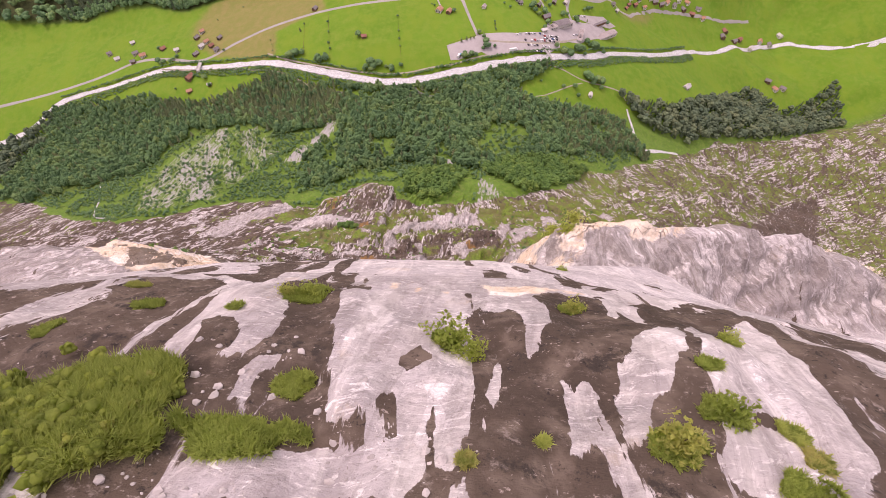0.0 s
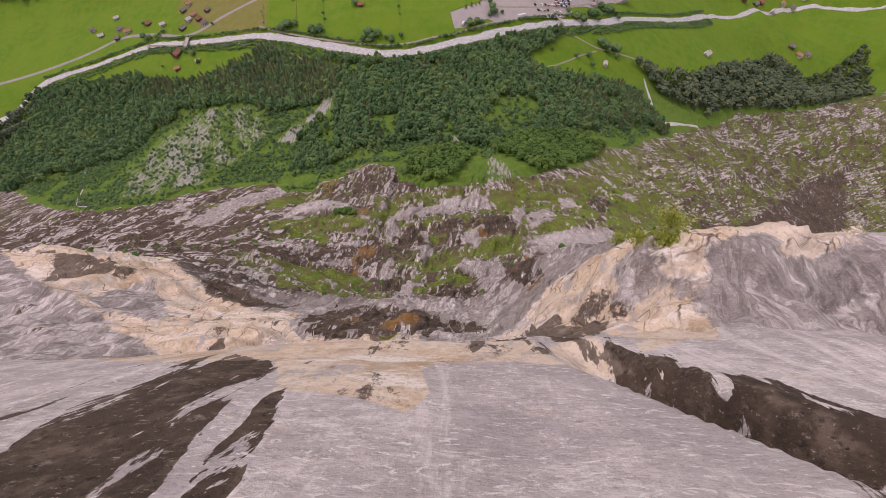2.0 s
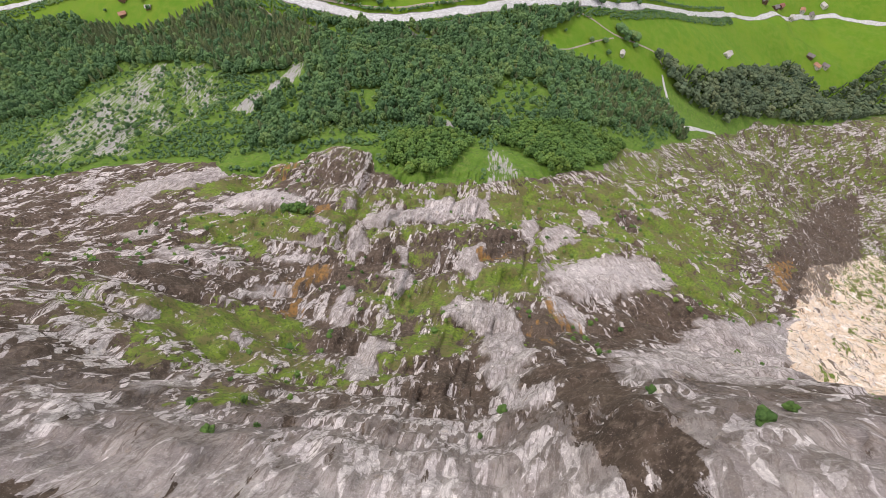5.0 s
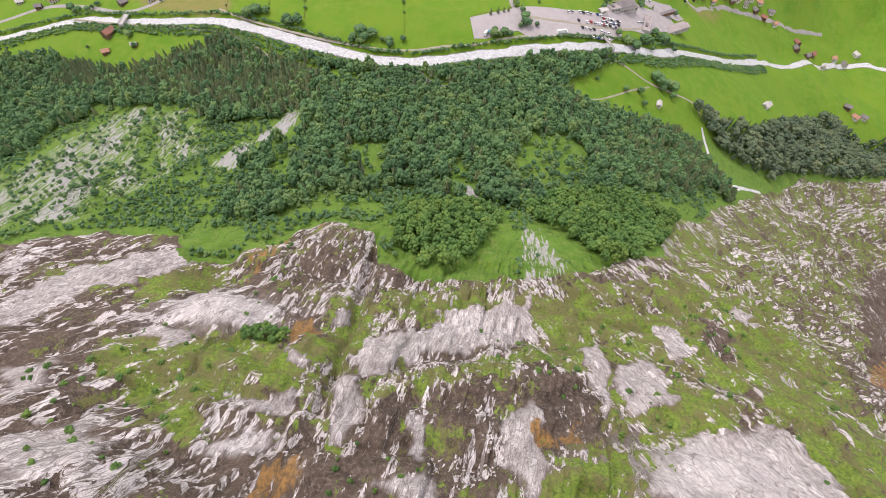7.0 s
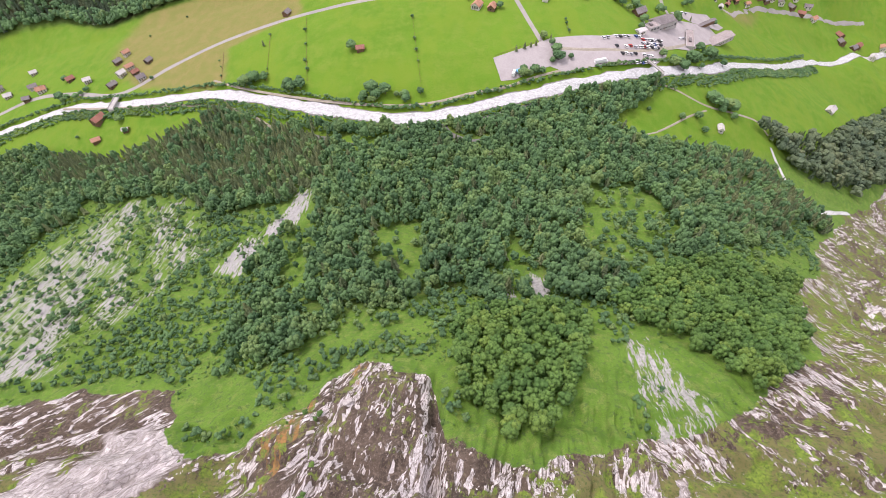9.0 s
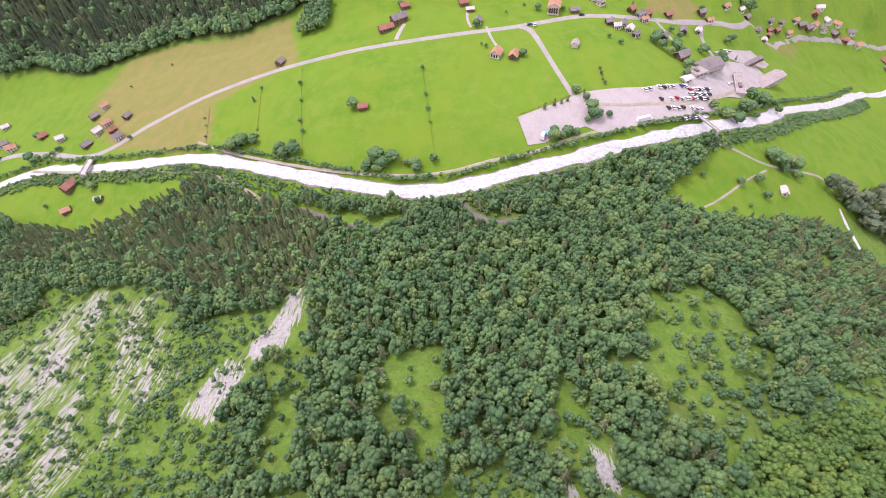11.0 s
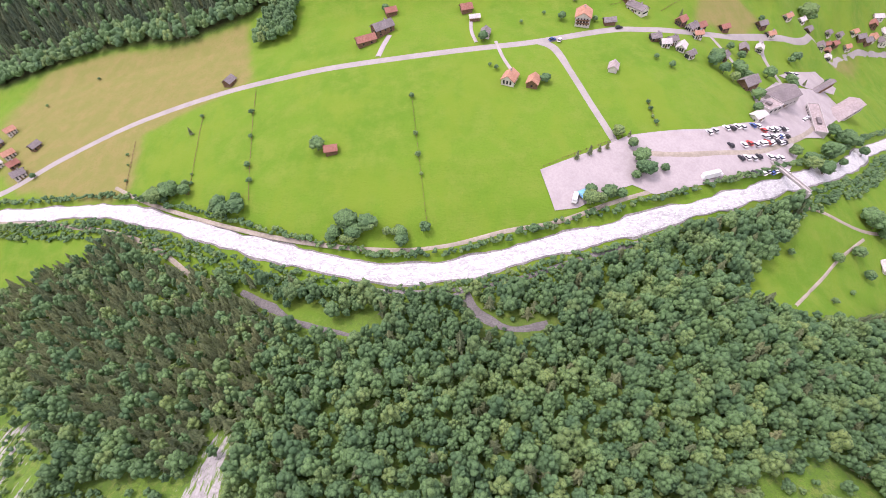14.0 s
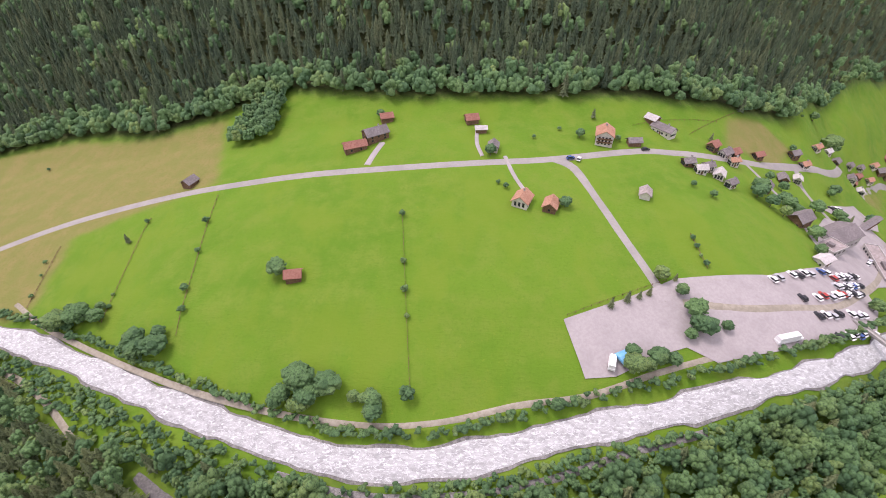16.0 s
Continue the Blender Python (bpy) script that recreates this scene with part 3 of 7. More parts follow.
FOREST = [(-700, 650), (-519, 637), (-459, 618), (-405, 600), (-340, 613), (-278, 629), (-233, 600), (-179, 588), (-134, 580), (-72, 575), (-36, 576), (31, 598), (94, 617), (140, 640), (150, 628), (118, 598), (84, 570), (110, 556), (142, 557), (235, 590), (270, 590), (288, 540), (278, 514), (140, 437), (77, 400), (34, 385), (9, 377), (-22, 371), (-59, 375), (-71, 373), (-100, 361), (-111, 356), (-128, 350), (-145, 337), (-151, 331), (-170, 363), (-182, 410), (-170, 478), (-182, 488), (-229, 482), (-280, 508), (-405, 548), (-425, 500), (-440, 455), (-500, 415), (-590, 412), (-660, 440), (-700, 480)]
GAPS = [[(-103, 442), (-76, 444), (-65, 408), (-66, 382), (-85, 383), (-103, 416)], [(32, 450), (42, 482), (75, 488), (101, 475), (99, 430), (53, 398), (32, 407)], [(-177, 468), (-158, 491), (-145, 435), (-135, 379), (-141, 360), (-163, 411)], [(-24, 422), (-6, 402), (0, 379), (-22, 371)], [(-160, 573), (-120, 560), (-96, 552), (-120, 540), (-150, 552)], [(200, 545), (225, 552), (230, 530), (205, 525)]]
HAY = [[(-392, 688), (-300, 660), (-286, 668), (-294, 720), (-254, 737), (-213, 752), (-232, 826), (-302, 824), (-367, 836), (-444, 836), (-470, 780), (-440, 730), (-408, 700)], [(128, 800), (170, 803), (205, 835), (180, 850), (140, 832)], [(300, 860), (380, 905), (420, 950), (350, 905)]]
SCREE = [[(-352, 312), (-420, 412), (-405, 485), (-348, 534), (-288, 522), (-228, 468), (-246, 400), (-262, 330)], [(-219, 418), (-209, 445), (-183, 466), (-176, 455), (-185, 416), (-191, 405), (-205, 404)], [(-177, 503), (-160, 503), (-156, 470), (-162, 450), (-180, 450)], [(28, 340), (39, 337), (41, 319), (42, 302), (46, 291), (39, 282), (22, 281), (20, 302)], [(-9, 388), (2, 388), (1, 365), (-9, 365)], [(-24, 372), (-18, 372), (-18, 360), (-25, 360)]]
GREEN_LEDGES = [(-95, 207, 22, 12), (-120, 214, 14, 8), (-60, 232, 14, 16), (40, 262, 40, 14), (95, 240, 30, 16), (-20, 160, 22, 9), (20, 175, 16, 10), (-75, 130, 26, 10), (120, 185, 26, 20), (150, 260, 30, 30), (-190, 270, 45, 14), (-8, 255, 30, 10), (-40, 115, 30, 7), (60, 210, 18, 10)]


PALE_PATCHES = []
PALE_PATCHES.append([(6.4, 17.3), (0.3, 10.7), (0.3, 5.6), (-0.8, 4.1), (-0.6, 2.9), (-0.9, 2.2), (-1.4, 1.5), (-1.6, 0.9), (-2.2, 0), (-2.4, -0.4), (-2.7, 0.7), (-3, 0.4), (-2.9, -0.6), (-3.4, -0.3), (-3.9, 2.6), (-5.6, 9)])
PALE_PATCHES.append([(-1.7, 1.1), (-0.7, 1.6), (-0.6, 0.4), (-0.8, -0.8), (-1.3, -0.9)])
PALE_PATCHES.append([(-0.3, 2), (0.6, 3), (0.8, 0.7), (0.5, -0.9), (0.2, -2), (-0.1, -2), (-0.1, -0.5)])
PALE_PATCHES.append([(1, 10.8), (4.2, 13.8), (4.4, 8.2), (3.3, 4.8), (3.1, 2.7), (2.8, 1.8), (2.9, 3.2), (3, 6.3), (2.3, 8.2), (1.7, 7), (1.3, 8.1)])
PALE_PATCHES.append([(1.8, 2), (1.7, 0.8), (1.2, -0.9), (1, -1.2), (1.3, 0.6)])
PALE_PATCHES.append([(-10, 5.4), (-15.6, 14.3), (-9.4, 10.5), (-7.9, 6.8), (-7.4, 5.1), (-6.7, 4), (-6.6, 2.8), (-7.5, 1.8), (-7.2, 2.7), (-7.4, 3.3), (-9, 4.2)])
PALE_PATCHES.append([(-5.7, 1.6), (-6.3, 1), (-6.3, -0), (-6.6, 1.2), (-6.4, 1.7)])
PALE_PATCHES.append([(-2.5, -1.5), (-1.5, -1.3), (-1.1, -1), (-0.5, -1.2), (-0.6, -2.1), (-1.1, -2.8), (-2.2, -2.7)])
PALE_PATCHES.append([(5.7, 1.4), (6.3, 2.2), (7.4, 2.7), (8.5, 3.8), (10.5, 4.6), (9.7, 2.7), (14.6, 6.1), (13.6, 2.2), (13.2, 1.2), (11.6, -1.6), (9.3, -3.5), (8.5, -2.9), (7.3, -2.1), (7.3, -1.4), (8, 0.4), (8.3, 1.8), (7.8, 2.2), (6.7, 0.5), (6, -0.1), (4.9, -1.4), (5.4, 0.1)])
PALE_PATCHES.append([(-9, 0.6), (-9.8, 2.3), (-10.4, 4.6), (-9.4, 3.2), (-9.2, 1.9), (-8.9, 0.9)])
PALE_PATCHES.append([(-6.5, -2.8), (-6.4, -2.1), (-4.7, -1.8), (-3.4, -1.6), (-2.8, -2), (-2.5, -2.7)])
PALE_PATCHES.append([(4.4, 0.7), (4.6, 0.5), (3.6, -1.5), (3.4, -1.6)])
PALE_PATCHES.append([(5.9, 17.2), (10.5, 18.7), (10, 10.4), (8.2, 4.4), (8.4, 6.5), (8.8, 10.8), (6.7, 13.3)])
PALE_PATCHES.append([(-10.1, 4.7), (-9.2, 3.9), (-9.6, 5.7), (-9.9, 7.5), (-9.5, 8.5), (-9.5, 10), (-10.1, 10.6), (-10.8, 9.5), (-11.6, 8.9), (-10.3, 7), (-10.6, 5.7)])
PALE_PATCHES.append([(-7.2, 2.2), (-7.4, 2.8), (-7.5, 3.5), (-8.2, 4.6), (-7.5, 4.9), (-7.1, 4.6), (-6.6, 3.4), (-6.9, 2.5), (-7, 2.2)])
PALE_PATCHES.append([(-7.5, 6.1), (-7.7, 7.4), (-7.6, 8.4), (-7.4, 9.5), (-9.4, 17.8), (-9.8, 15.3), (-8.3, 10.1), (-8.1, 8.8), (-7.5, 6.9), (-7.5, 5.9), (-7.2, 4.7), (-7, 4.8)])
PALE_PATCHES.append([(-19, 9), (-32.9, 17.2), (-28.5, 18.9), (-19, 10.3), (-17.5, 8.3)])
PALE_PATCHES.append([(2.3, 16), (1.8, 12.8), (4.9, 13.1), (2.5, 9.3), (0.7, 9.2), (0.6, 7.9), (0.6, 4.9), (0.1, 3.6), (-0.4, 3.6), (-0.5, 2.3), (-3.7, 2.2), (-4.1, 3.9), (-4.4, 5.9), (-4.7, 7), (-4.5, 8.6), (-5.2, 13.2), (-6, 13.7), (-5.3, 9.2), (-5.2, 7.6), (-5.7, 10.2), (-7.3, 14.4), (-6.9, 10.9), (-9, 17.7)])
PALE_PATCHES.append([(6.5, 15.6), (8.5, 15.1), (7.1, 11), (7.1, 8.8), (8.2, 10), (7.7, 7.9), (9.8, 7.6), (8.2, 4.6), (8, 4.5), (8.5, 6.4), (8, 6.5), (7.7, 8.5), (6.7, 10.8), (4.2, 10.2), (4, 7.3), (4.5, 5.9), (3.9, 4), (3.5, 3.3), (3.4, 2.3), (3.2, 2.3), (3.2, 3.5), (3.5, 5), (2.9, 5.7), (2.1, 5.1), (1.4, 6.3), (1.2, 8.6), (1.8, 12.8)])
PALE_PATCHES.append([(9, 17.8), (12, 16.6), (15.8, 16.1), (17.8, 14.5), (21.7, 14.4), (36.9, 19.9), (19.8, 10.1), (28.8, 24.4), (14.1, 16.6), (15.9, 26)])
PALE_PATCHES.append([(13.4, 13.7), (12.6, 10.3), (12.8, 8.8), (11.3, 6.9), (11.3, 7.1), (11.8, 9.3), (11.7, 11.7)])
PALE_PATCHES.append([(7.7, 7.1), (8.1, 6.7), (7.5, 5.2), (7.2, 5.2), (7.6, 6.3)])
PALE_PATCHES.append([(6.8, 3), (8.6, 3.9), (9.6, 4.2), (6.9, 2.3), (6.4, 2.3)])
DARK_STRIPS = []
DARK_STRIPS.append([(19.2, 9.2), (16.4, 5.2), (15.1, 2.6), (14.5, 2.2), (13.6, 3.2), (14.5, 5.1)])
DARK_STRIPS.append([(9.9, 4.8), (10, 4.4), (8.5, 1.6), (8, 1.1), (8.2, 2.5)])
DARK_STRIPS.append([(8.9, -0.1), (10, -0.3), (9.4, -0.8), (8.5, -0.8)])
DARK_STRIPS.append([(-1.8, 1.8), (-1, 2.6), (-0.8, 2.2), (-1.4, 1.2)])
DARK_STRIPS.append([(8.1, 1), (8.1, 0.2), (7.5, -1.3), (7.1, -1.4), (7.6, 0.2)])
DARK_STRIPS.append([(-13.5, 27.1), (-12, 21.4), (-10.3, 17.6), (-10.4, 16.3), (-10.8, 14.9), (-11.6, 14.5), (-9.6, 12.1), (-9.7, 11.5), (-9.5, 11), (-9.7, 10.4), (-9.7, 9.9), (-9.3, 9.3), (-9.5, 9.2), (-10, 9.5), (-10.4, 10), (-12.2, 11.1), (-13.2, 12.1), (-15.3, 14.2), (-15.9, 16.3), (-19, 19.3), (-15.2, 19), (-20.5, 25.5)])
DARK_STRIPS.append([(-9.5, 22.7), (-8.5, 18.2), (-8, 15.5), (-7.9, 13.5), (-7.1, 11.7), (-6.8, 11.4), (-7.2, 13.1), (-7.2, 14.6), (-6.2, 12.5), (-5.5, 10.9), (-5.6, 10.6), (-5.4, 9.4), (-5.2, 8.5), (-5.2, 8.2), (-5.2, 8), (-5.2, 7.7), (-5, 7.3), (-6.6, 7.3), (-7.2, 7.8), (-7.3, 8.1), (-7.6, 8.3), (-7.5, 8.9), (-7.7, 10.6), (-7.7, 11.4), (-8.7, 13.3), (-9.8, 15.8), (-11.1, 21.2)])
DARK_STRIPS.append([(-5.3, 13.4), (-4.6, 11.5), (-4.4, 10.2), (-4.2, 9.3), (-4.6, 9), (-4.4, 8.4), (-4.5, 8), (-4.1, 8.1), (-4, 8), (-4, 7.6), (-4, 7.3), (-4.9, 7.3), (-5.2, 8), (-4.9, 8.4), (-5.1, 9.5), (-5.1, 10.7), (-5.1, 11.8)])
DARK_STRIPS.append([(-19, 12.5), (-17.7, 13.9), (-15.4, 12.5), (-12.7, 11.4), (-9.6, 9.3), (-8.7, 8.9), (-7.8, 8.1), (-7.4, 7.7), (-7.6, 7.3), (-8.8, 8.6), (-9.5, 8.9), (-10, 8.5), (-9.9, 8)])
DARK_STRIPS.append([(-13.8, 11.9), (-16.1, 14.7), (-15.6, 16), (-16.6, 15.3), (-15.8, 12.8)])
DARK_STRIPS.append([(-20.6, 13.6), (-20.1, 15.5), (-21.2, 17.3), (-22.3, 16.5), (-22.2, 14.6)])
DARK_STRIPS.append([(2.4, 16.3), (3.3, 15.8), (4.3, 14.2), (4.1, 13), (4.7, 11.3), (3.5, 10.7), (2.9, 11), (1.6, 11.2), (2.2, 12.3), (2.5, 14.8)])
DARK_STRIPS.append([(1.9, 23.9), (1.5, 17.5), (2.1, 16.2), (1.4, 16.5), (1.2, 18.1)])
DARK_STRIPS.append([(5.4, 18.3), (6.3, 17), (6.8, 16), (5.8, 16.1)])
DARK_STRIPS.append([(11.4, 29.2), (7.4, 19.1), (8, 17.5), (9.3, 16.4), (9.7, 14.9), (10, 13.5), (10.3, 12.4), (11.5, 12.1), (10.9, 10.9), (9.5, 10), (8.5, 10.1), (9.5, 11.2), (9, 11.8), (8.2, 10.8), (8, 10.1), (6.8, 10), (6.9, 10.8), (7.6, 12.3), (7.8, 13.6), (7.9, 15.6), (6.9, 17.7), (7.3, 21.5)])
DARK_STRIPS.append([(0.5, 7.6), (0.7, 7.7), (1.1, 7.3), (0.4, 7.3)])
DARK_STRIPS.append([(4.8, 7.9), (6, 8.5), (6.4, 8), (5.6, 7.3), (3.9, 7.3)])
DARK_STRIPS.append([(2.4, 15.4), (3, 15.3), (3.7, 14.7), (3.4, 14), (3.8, 13.6), (2.5, 13.6), (2.4, 14.5)])
DARK_STRIPS.append([(5.2, 17.6), (5.9, 16.8), (6, 16), (6.2, 15.1), (6, 15), (5.5, 15.8), (5.1, 16.7)])
DARK_STRIPS.append([(-12, 23.1), (-11.6, 20.4), (-11.3, 18.8), (-10.2, 17.1), (-10.4, 16.3), (-10.1, 15.4), (-11.4, 15), (-11, 14.2), (-11.1, 13.6), (-12, 13.6), (-15.8, 15.9), (-16.2, 17.3), (-17.2, 17.9), (-16, 18.7), (-15.1, 19), (-17, 20.3), (-18.9, 23.3), (-21.7, 28.3)])
DARK_STRIPS.append([(-11.1, 23.1), (-10.1, 18.7), (-9.7, 15.9), (-9, 13.9), (-8.7, 13.6), (-8.1, 13.6), (-8.3, 14.1), (-8.7, 15.1), (-8.5, 16.1), (-9.1, 18.6), (-10, 23.2)])
DARK_STRIPS.append([(-19.6, 33.2), (-13.9, 30.4), (-13.9, 27.9), (-14, 26.6), (-12.7, 24.3), (-12.1, 23), (-11.6, 22.6), (-16.7, 22.5), (-18.8, 23.6), (-20, 26.1), (-18.4, 28.1)])
DARK_STRIPS.append([(-11.8, 28.2), (-12.6, 27.4), (-11.5, 24.8), (-11.3, 23.3), (-10.9, 22.6), (-9.7, 22.6), (-10.2, 23.9), (-11.2, 26.3)])
DARK_STRIPS.append([(-19.4, 25.5), (-21.2, 30.7), (-21.4, 34), (-18.9, 29.3), (-18.3, 25.2)])
DARK_STRIPS.append([(7.2, 34.1), (8.2, 32.3), (7.5, 31.3), (7.3, 32), (6.5, 33.1)])
DARK_STRIPS.append([(10.6, 33.1), (11.7, 32.4), (9.5, 31), (7.8, 31.2)])
DARK_STRIPS.append([(-7.1, 35.7), (-6.7, 35.7), (-6.1, 31.6), (-6.6, 31.6)])
DARK_STRIPS.append([(-2.5, 35.2), (-1.5, 35.5), (-2, 33.5), (-2.7, 32.6)])
DARK_STRIPS.append([(-22.6, 14.9), (-22.8, 18.7), (-21, 13.8)])
DARK_STRIPS.append([(-27.7, 17.5), (-32.5, 22.3), (-24.8, 18.8), (-23.7, 15.5)])
DARK_STRIPS.append([(-21.7, 16.2), (-21.3, 19.5), (-19.1, 14.9)])
PALE_GAPS = []
PALE_GAPS.append([(-11.2, 23.1), (-10.1, 18.7), (-9.7, 16), (-9.5, 14.7), (-9.5, 13.8), (-9.9, 13.8), (-11.2, 14.9), (-10.1, 15.4), (-10.4, 16.3), (-10.2, 17.1), (-11.3, 18.8), (-11.6, 20.4), (-12, 23.1)])
PALE_GAPS.append([(-11.1, 21.2), (-9.8, 15.8), (-8.7, 13.1), (-7.9, 11.4), (-7.5, 9.3), (-7.6, 8.3), (-7.4, 8), (-7.7, 8.1), (-8.2, 8.6), (-8.6, 9.2), (-8.2, 9.8), (-8.2, 10.9), (-10, 12.9), (-10.6, 14.7), (-10.2, 16.4), (-11.7, 21.3)])
# dark places on the face: damp round the spring, plain dark elsewhere
DARK_BEDS = []
DARK_BEDS.append([(-41.3, 65.9), (-42.1, 80.8), (-30.3, 81.6), (-15.9, 80.3), (-7, 66.2), (-1.9, 63.5), (2.9, 58.9), (1.5, 55.5), (-2.5, 56.8), (-6.7, 54.1), (-9.6, 51.8), (-14.6, 54.5), (-16.5, 50.3), (-21.9, 52.5), (-26.5, 52.6), (-31.9, 55.5), (-37.8, 57.8)])
DARK_BEDS.append([(-26.4, 45.6), (-26.6, 50.9), (-21.1, 50.9), (-17.4, 48.6), (-13.9, 43.7), (-18.6, 45.9), (-19.5, 44.2), (-22.8, 43.8)])
DARK_BEDS.append([(-2.9, 39.9), (2.3, 44), (9, 49.6), (10.6, 48.8), (14, 50.4), (13.8, 48.3), (14.8, 44.9), (13.8, 42.6), (10.1, 39.7)])
DARK_BEDS.append([(11.8, 94.1), (39.7, 160.7), (18.8, 87.2), (16.3, 66.8), (13.1, 64.9), (13.4, 80.3)])
DARK_BEDS.append([(-84.3, 89.1), (-90.1, 101), (-68.8, 87.1), (-54.4, 82.6), (-60.4, 77.2), (-78.7, 83.1)])
DARK_BEDS.append([(-118.1, 89.1), (-107, 91.1), (-97.5, 87), (-99.2, 82.8), (-109, 77.3)])
DARK_BEDS.append([(46.7, 163), (80.6, 189.6), (132.1, 202.1), (203.6, 219.4), (123, 184.9), (73.7, 170.3)])
DARK_BEDS.append([(-15.2, 51.7), (-11.9, 49.5), (-9.6, 44.4), (-11.9, 44.6), (-14.4, 48.3)])
DARK_BEDS.append([(-16.2, 40.2), (-16.4, 43.3), (-12.9, 42.5), (-12, 40)])
DARK_BEDS.append([(-46.5, 49.1), (-43.3, 49.9), (-40.8, 47), (-37.3, 44.6), (-40.6, 46.1)])
DARK_BEDS.append([(-3.3, 35.3), (1.8, 45.9), (9.3, 51.6), (13.5, 53.9), (16.2, 49.4), (9.9, 39.3), (7.2, 34.1), (8, 32.3), (7.4, 31.5), (6.5, 33.4), (6.8, 36.4), (4.4, 35), (1.7, 32.2), (0.8, 32.2), (1.8, 34.5)])
DARK_BEDS.append([(-322, 192), (-249, 165), (-199, 142), (-207, 136), (-256, 146)])
DARK_BEDS.append([(320, 310), (420, 400), (520, 480), (560, 440), (430, 350), (340, 270)])
CREAM_BEDS = []
CREAM_BEDS.append([(-449.8, 257.9), (-281.6, 198.9), (-153, 132.7), (-106.4, 107.8), (-80.9, 85.4), (-45.5, 71.3), (-39.8, 58.7), (-27.4, 52.7), (-27, 45.6), (-24.1, 41.1), (-20.3, 38.3), (-36.2, 38.3)])
CREAM_BEDS.append([(-7.4, 38.3), (-2.2, 45.3), (5.3, 53.9), (13.3, 63.3), (18.5, 62.7), (40.8, 77.5), (364.2, 320.3), (622.8, 446.3), (703, 409.2), (15, 38.3)])
CREAM_BEDS.append([(-12.4, 27.8), (-31.3, 54.5), (-11.2, 53.6), (-5.2, 27.6), (-5.7, 26.4), (-8, 27.5), (-11.4, 27.9)])
CREAM_BEDS.append([(-40.1, 60.2), (-17.1, 36.3), (1.8, 34.5), (1.5, 33.4), (3, 31.9), (2.2, 31.1), (-22.8, 31.7), (-37.9, 35.3), (-43.2, 36.4)])
CREAM_BEDS.append([(16.7, 48.1), (19.2, 50.1), (22.9, 51.1), (37.5, 55), (16.8, 35.1), (14.3, 35.2), (8.6, 32.5), (10.9, 37)])
CREAM_BEDS.append([(1.1, 31.4), (4.6, 34.9), (6.7, 35.7), (6.8, 33.3), (7.5, 31.3)])
CREAM_BEDS.append([(1.3, 8.9), (3.3, 9.4), (5.3, 9.5), (8.5, 9.4), (9, 9), (7.5, 8.4), (6.2, 8.5), (4.6, 7.8), (3.6, 7.3), (1.8, 7.3), (2, 8), (1.6, 8.5)])
CREAM_BEDS.append([(-1.8, 8.5), (-1.4, 8), (-1.3, 7.4), (-1.7, 7.4), (-1.9, 8.1)])
CREAM_BEDS.append([(-0.6, 9.1), (-0.1, 8.7), (-0, 7.5), (-0.3, 7.4), (-0.4, 8.3)])
CREAM_BEDS.append([(-3.3, 8.9), (-2.8, 8.9), (-2.8, 8), (-2.9, 7.6)])
RUST_STREAKS = []
RUST_STREAKS.append([(-61.9, 177.7), (-61.7, 167), (-59.7, 152), (-60.7, 143.1), (-63.2, 142.9), (-69, 159.4), (-66.4, 171.5)])
RUST_STREAKS.append([(-62, 133.3), (-59.5, 128.1), (-57.2, 122.4), (-60.2, 122), (-62.3, 128.4)])
RUST_STREAKS.append([(-84.2, 244.6), (-68, 238.3), (-67.5, 222.7), (-83.6, 229)])
RUST_STREAKS.append([(8.3, 196), (27.7, 198.5), (22, 186.3), (10.8, 190.7)])
RUST_STREAKS.append([(25, 153.2), (29.1, 147.6), (27.1, 130), (21.8, 129.7), (23.2, 142.2)])
RUST_STREAKS.append([(-89.7, 125.7), (-82.4, 122.7), (-78.6, 119), (-82.6, 118.3)])
RUST_STREAKS.append([(269.3, 267.9), (241.3, 234.9), (217.4, 221), (213.6, 233.9)])
RUST_STREAKS.append([(252.6, 275.1), (343.3, 326.3), (287.6, 269.1), (230.2, 238.4)])
RUST_STREAKS.append([(-115.4, 310.1), (-106.3, 301.7), (-111.1, 280), (-114.5, 265.4), (-121.4, 265.9), (-117.6, 282.6)])
RUST_STREAKS.append([(-97.5, 320.4), (-89.3, 319), (-87.5, 301.9), (-94.5, 306)])
GREY_BEDS = []
GREY_BEDS.append([(38.6, 155.3), (32.3, 91.9), (26.4, 71.1), (23.3, 65.6), (19, 67.6), (16.5, 67.5), (19.7, 86.5)])
GREY_BEDS.append([(17.9, 54.3), (21.8, 58.4), (24.5, 57.4), (22.8, 52.3), (22, 49.6), (18.3, 47), (16.2, 49.2)])
GREY_BEDS.append([(-95.5, 72.7), (-95.6, 82.4), (-90.1, 81.9), (-67.4, 61.7), (-79.8, 64.2)])
GREY_BEDS.append([(-10.3, 81.4), (9.3, 96.1), (13.9, 69.7), (11.5, 65.1), (-0.3, 67.7)])
GREY_BEDS.append([(22.7, 42.9), (26, 52.3), (36.1, 55.4), (30.6, 32.4)])


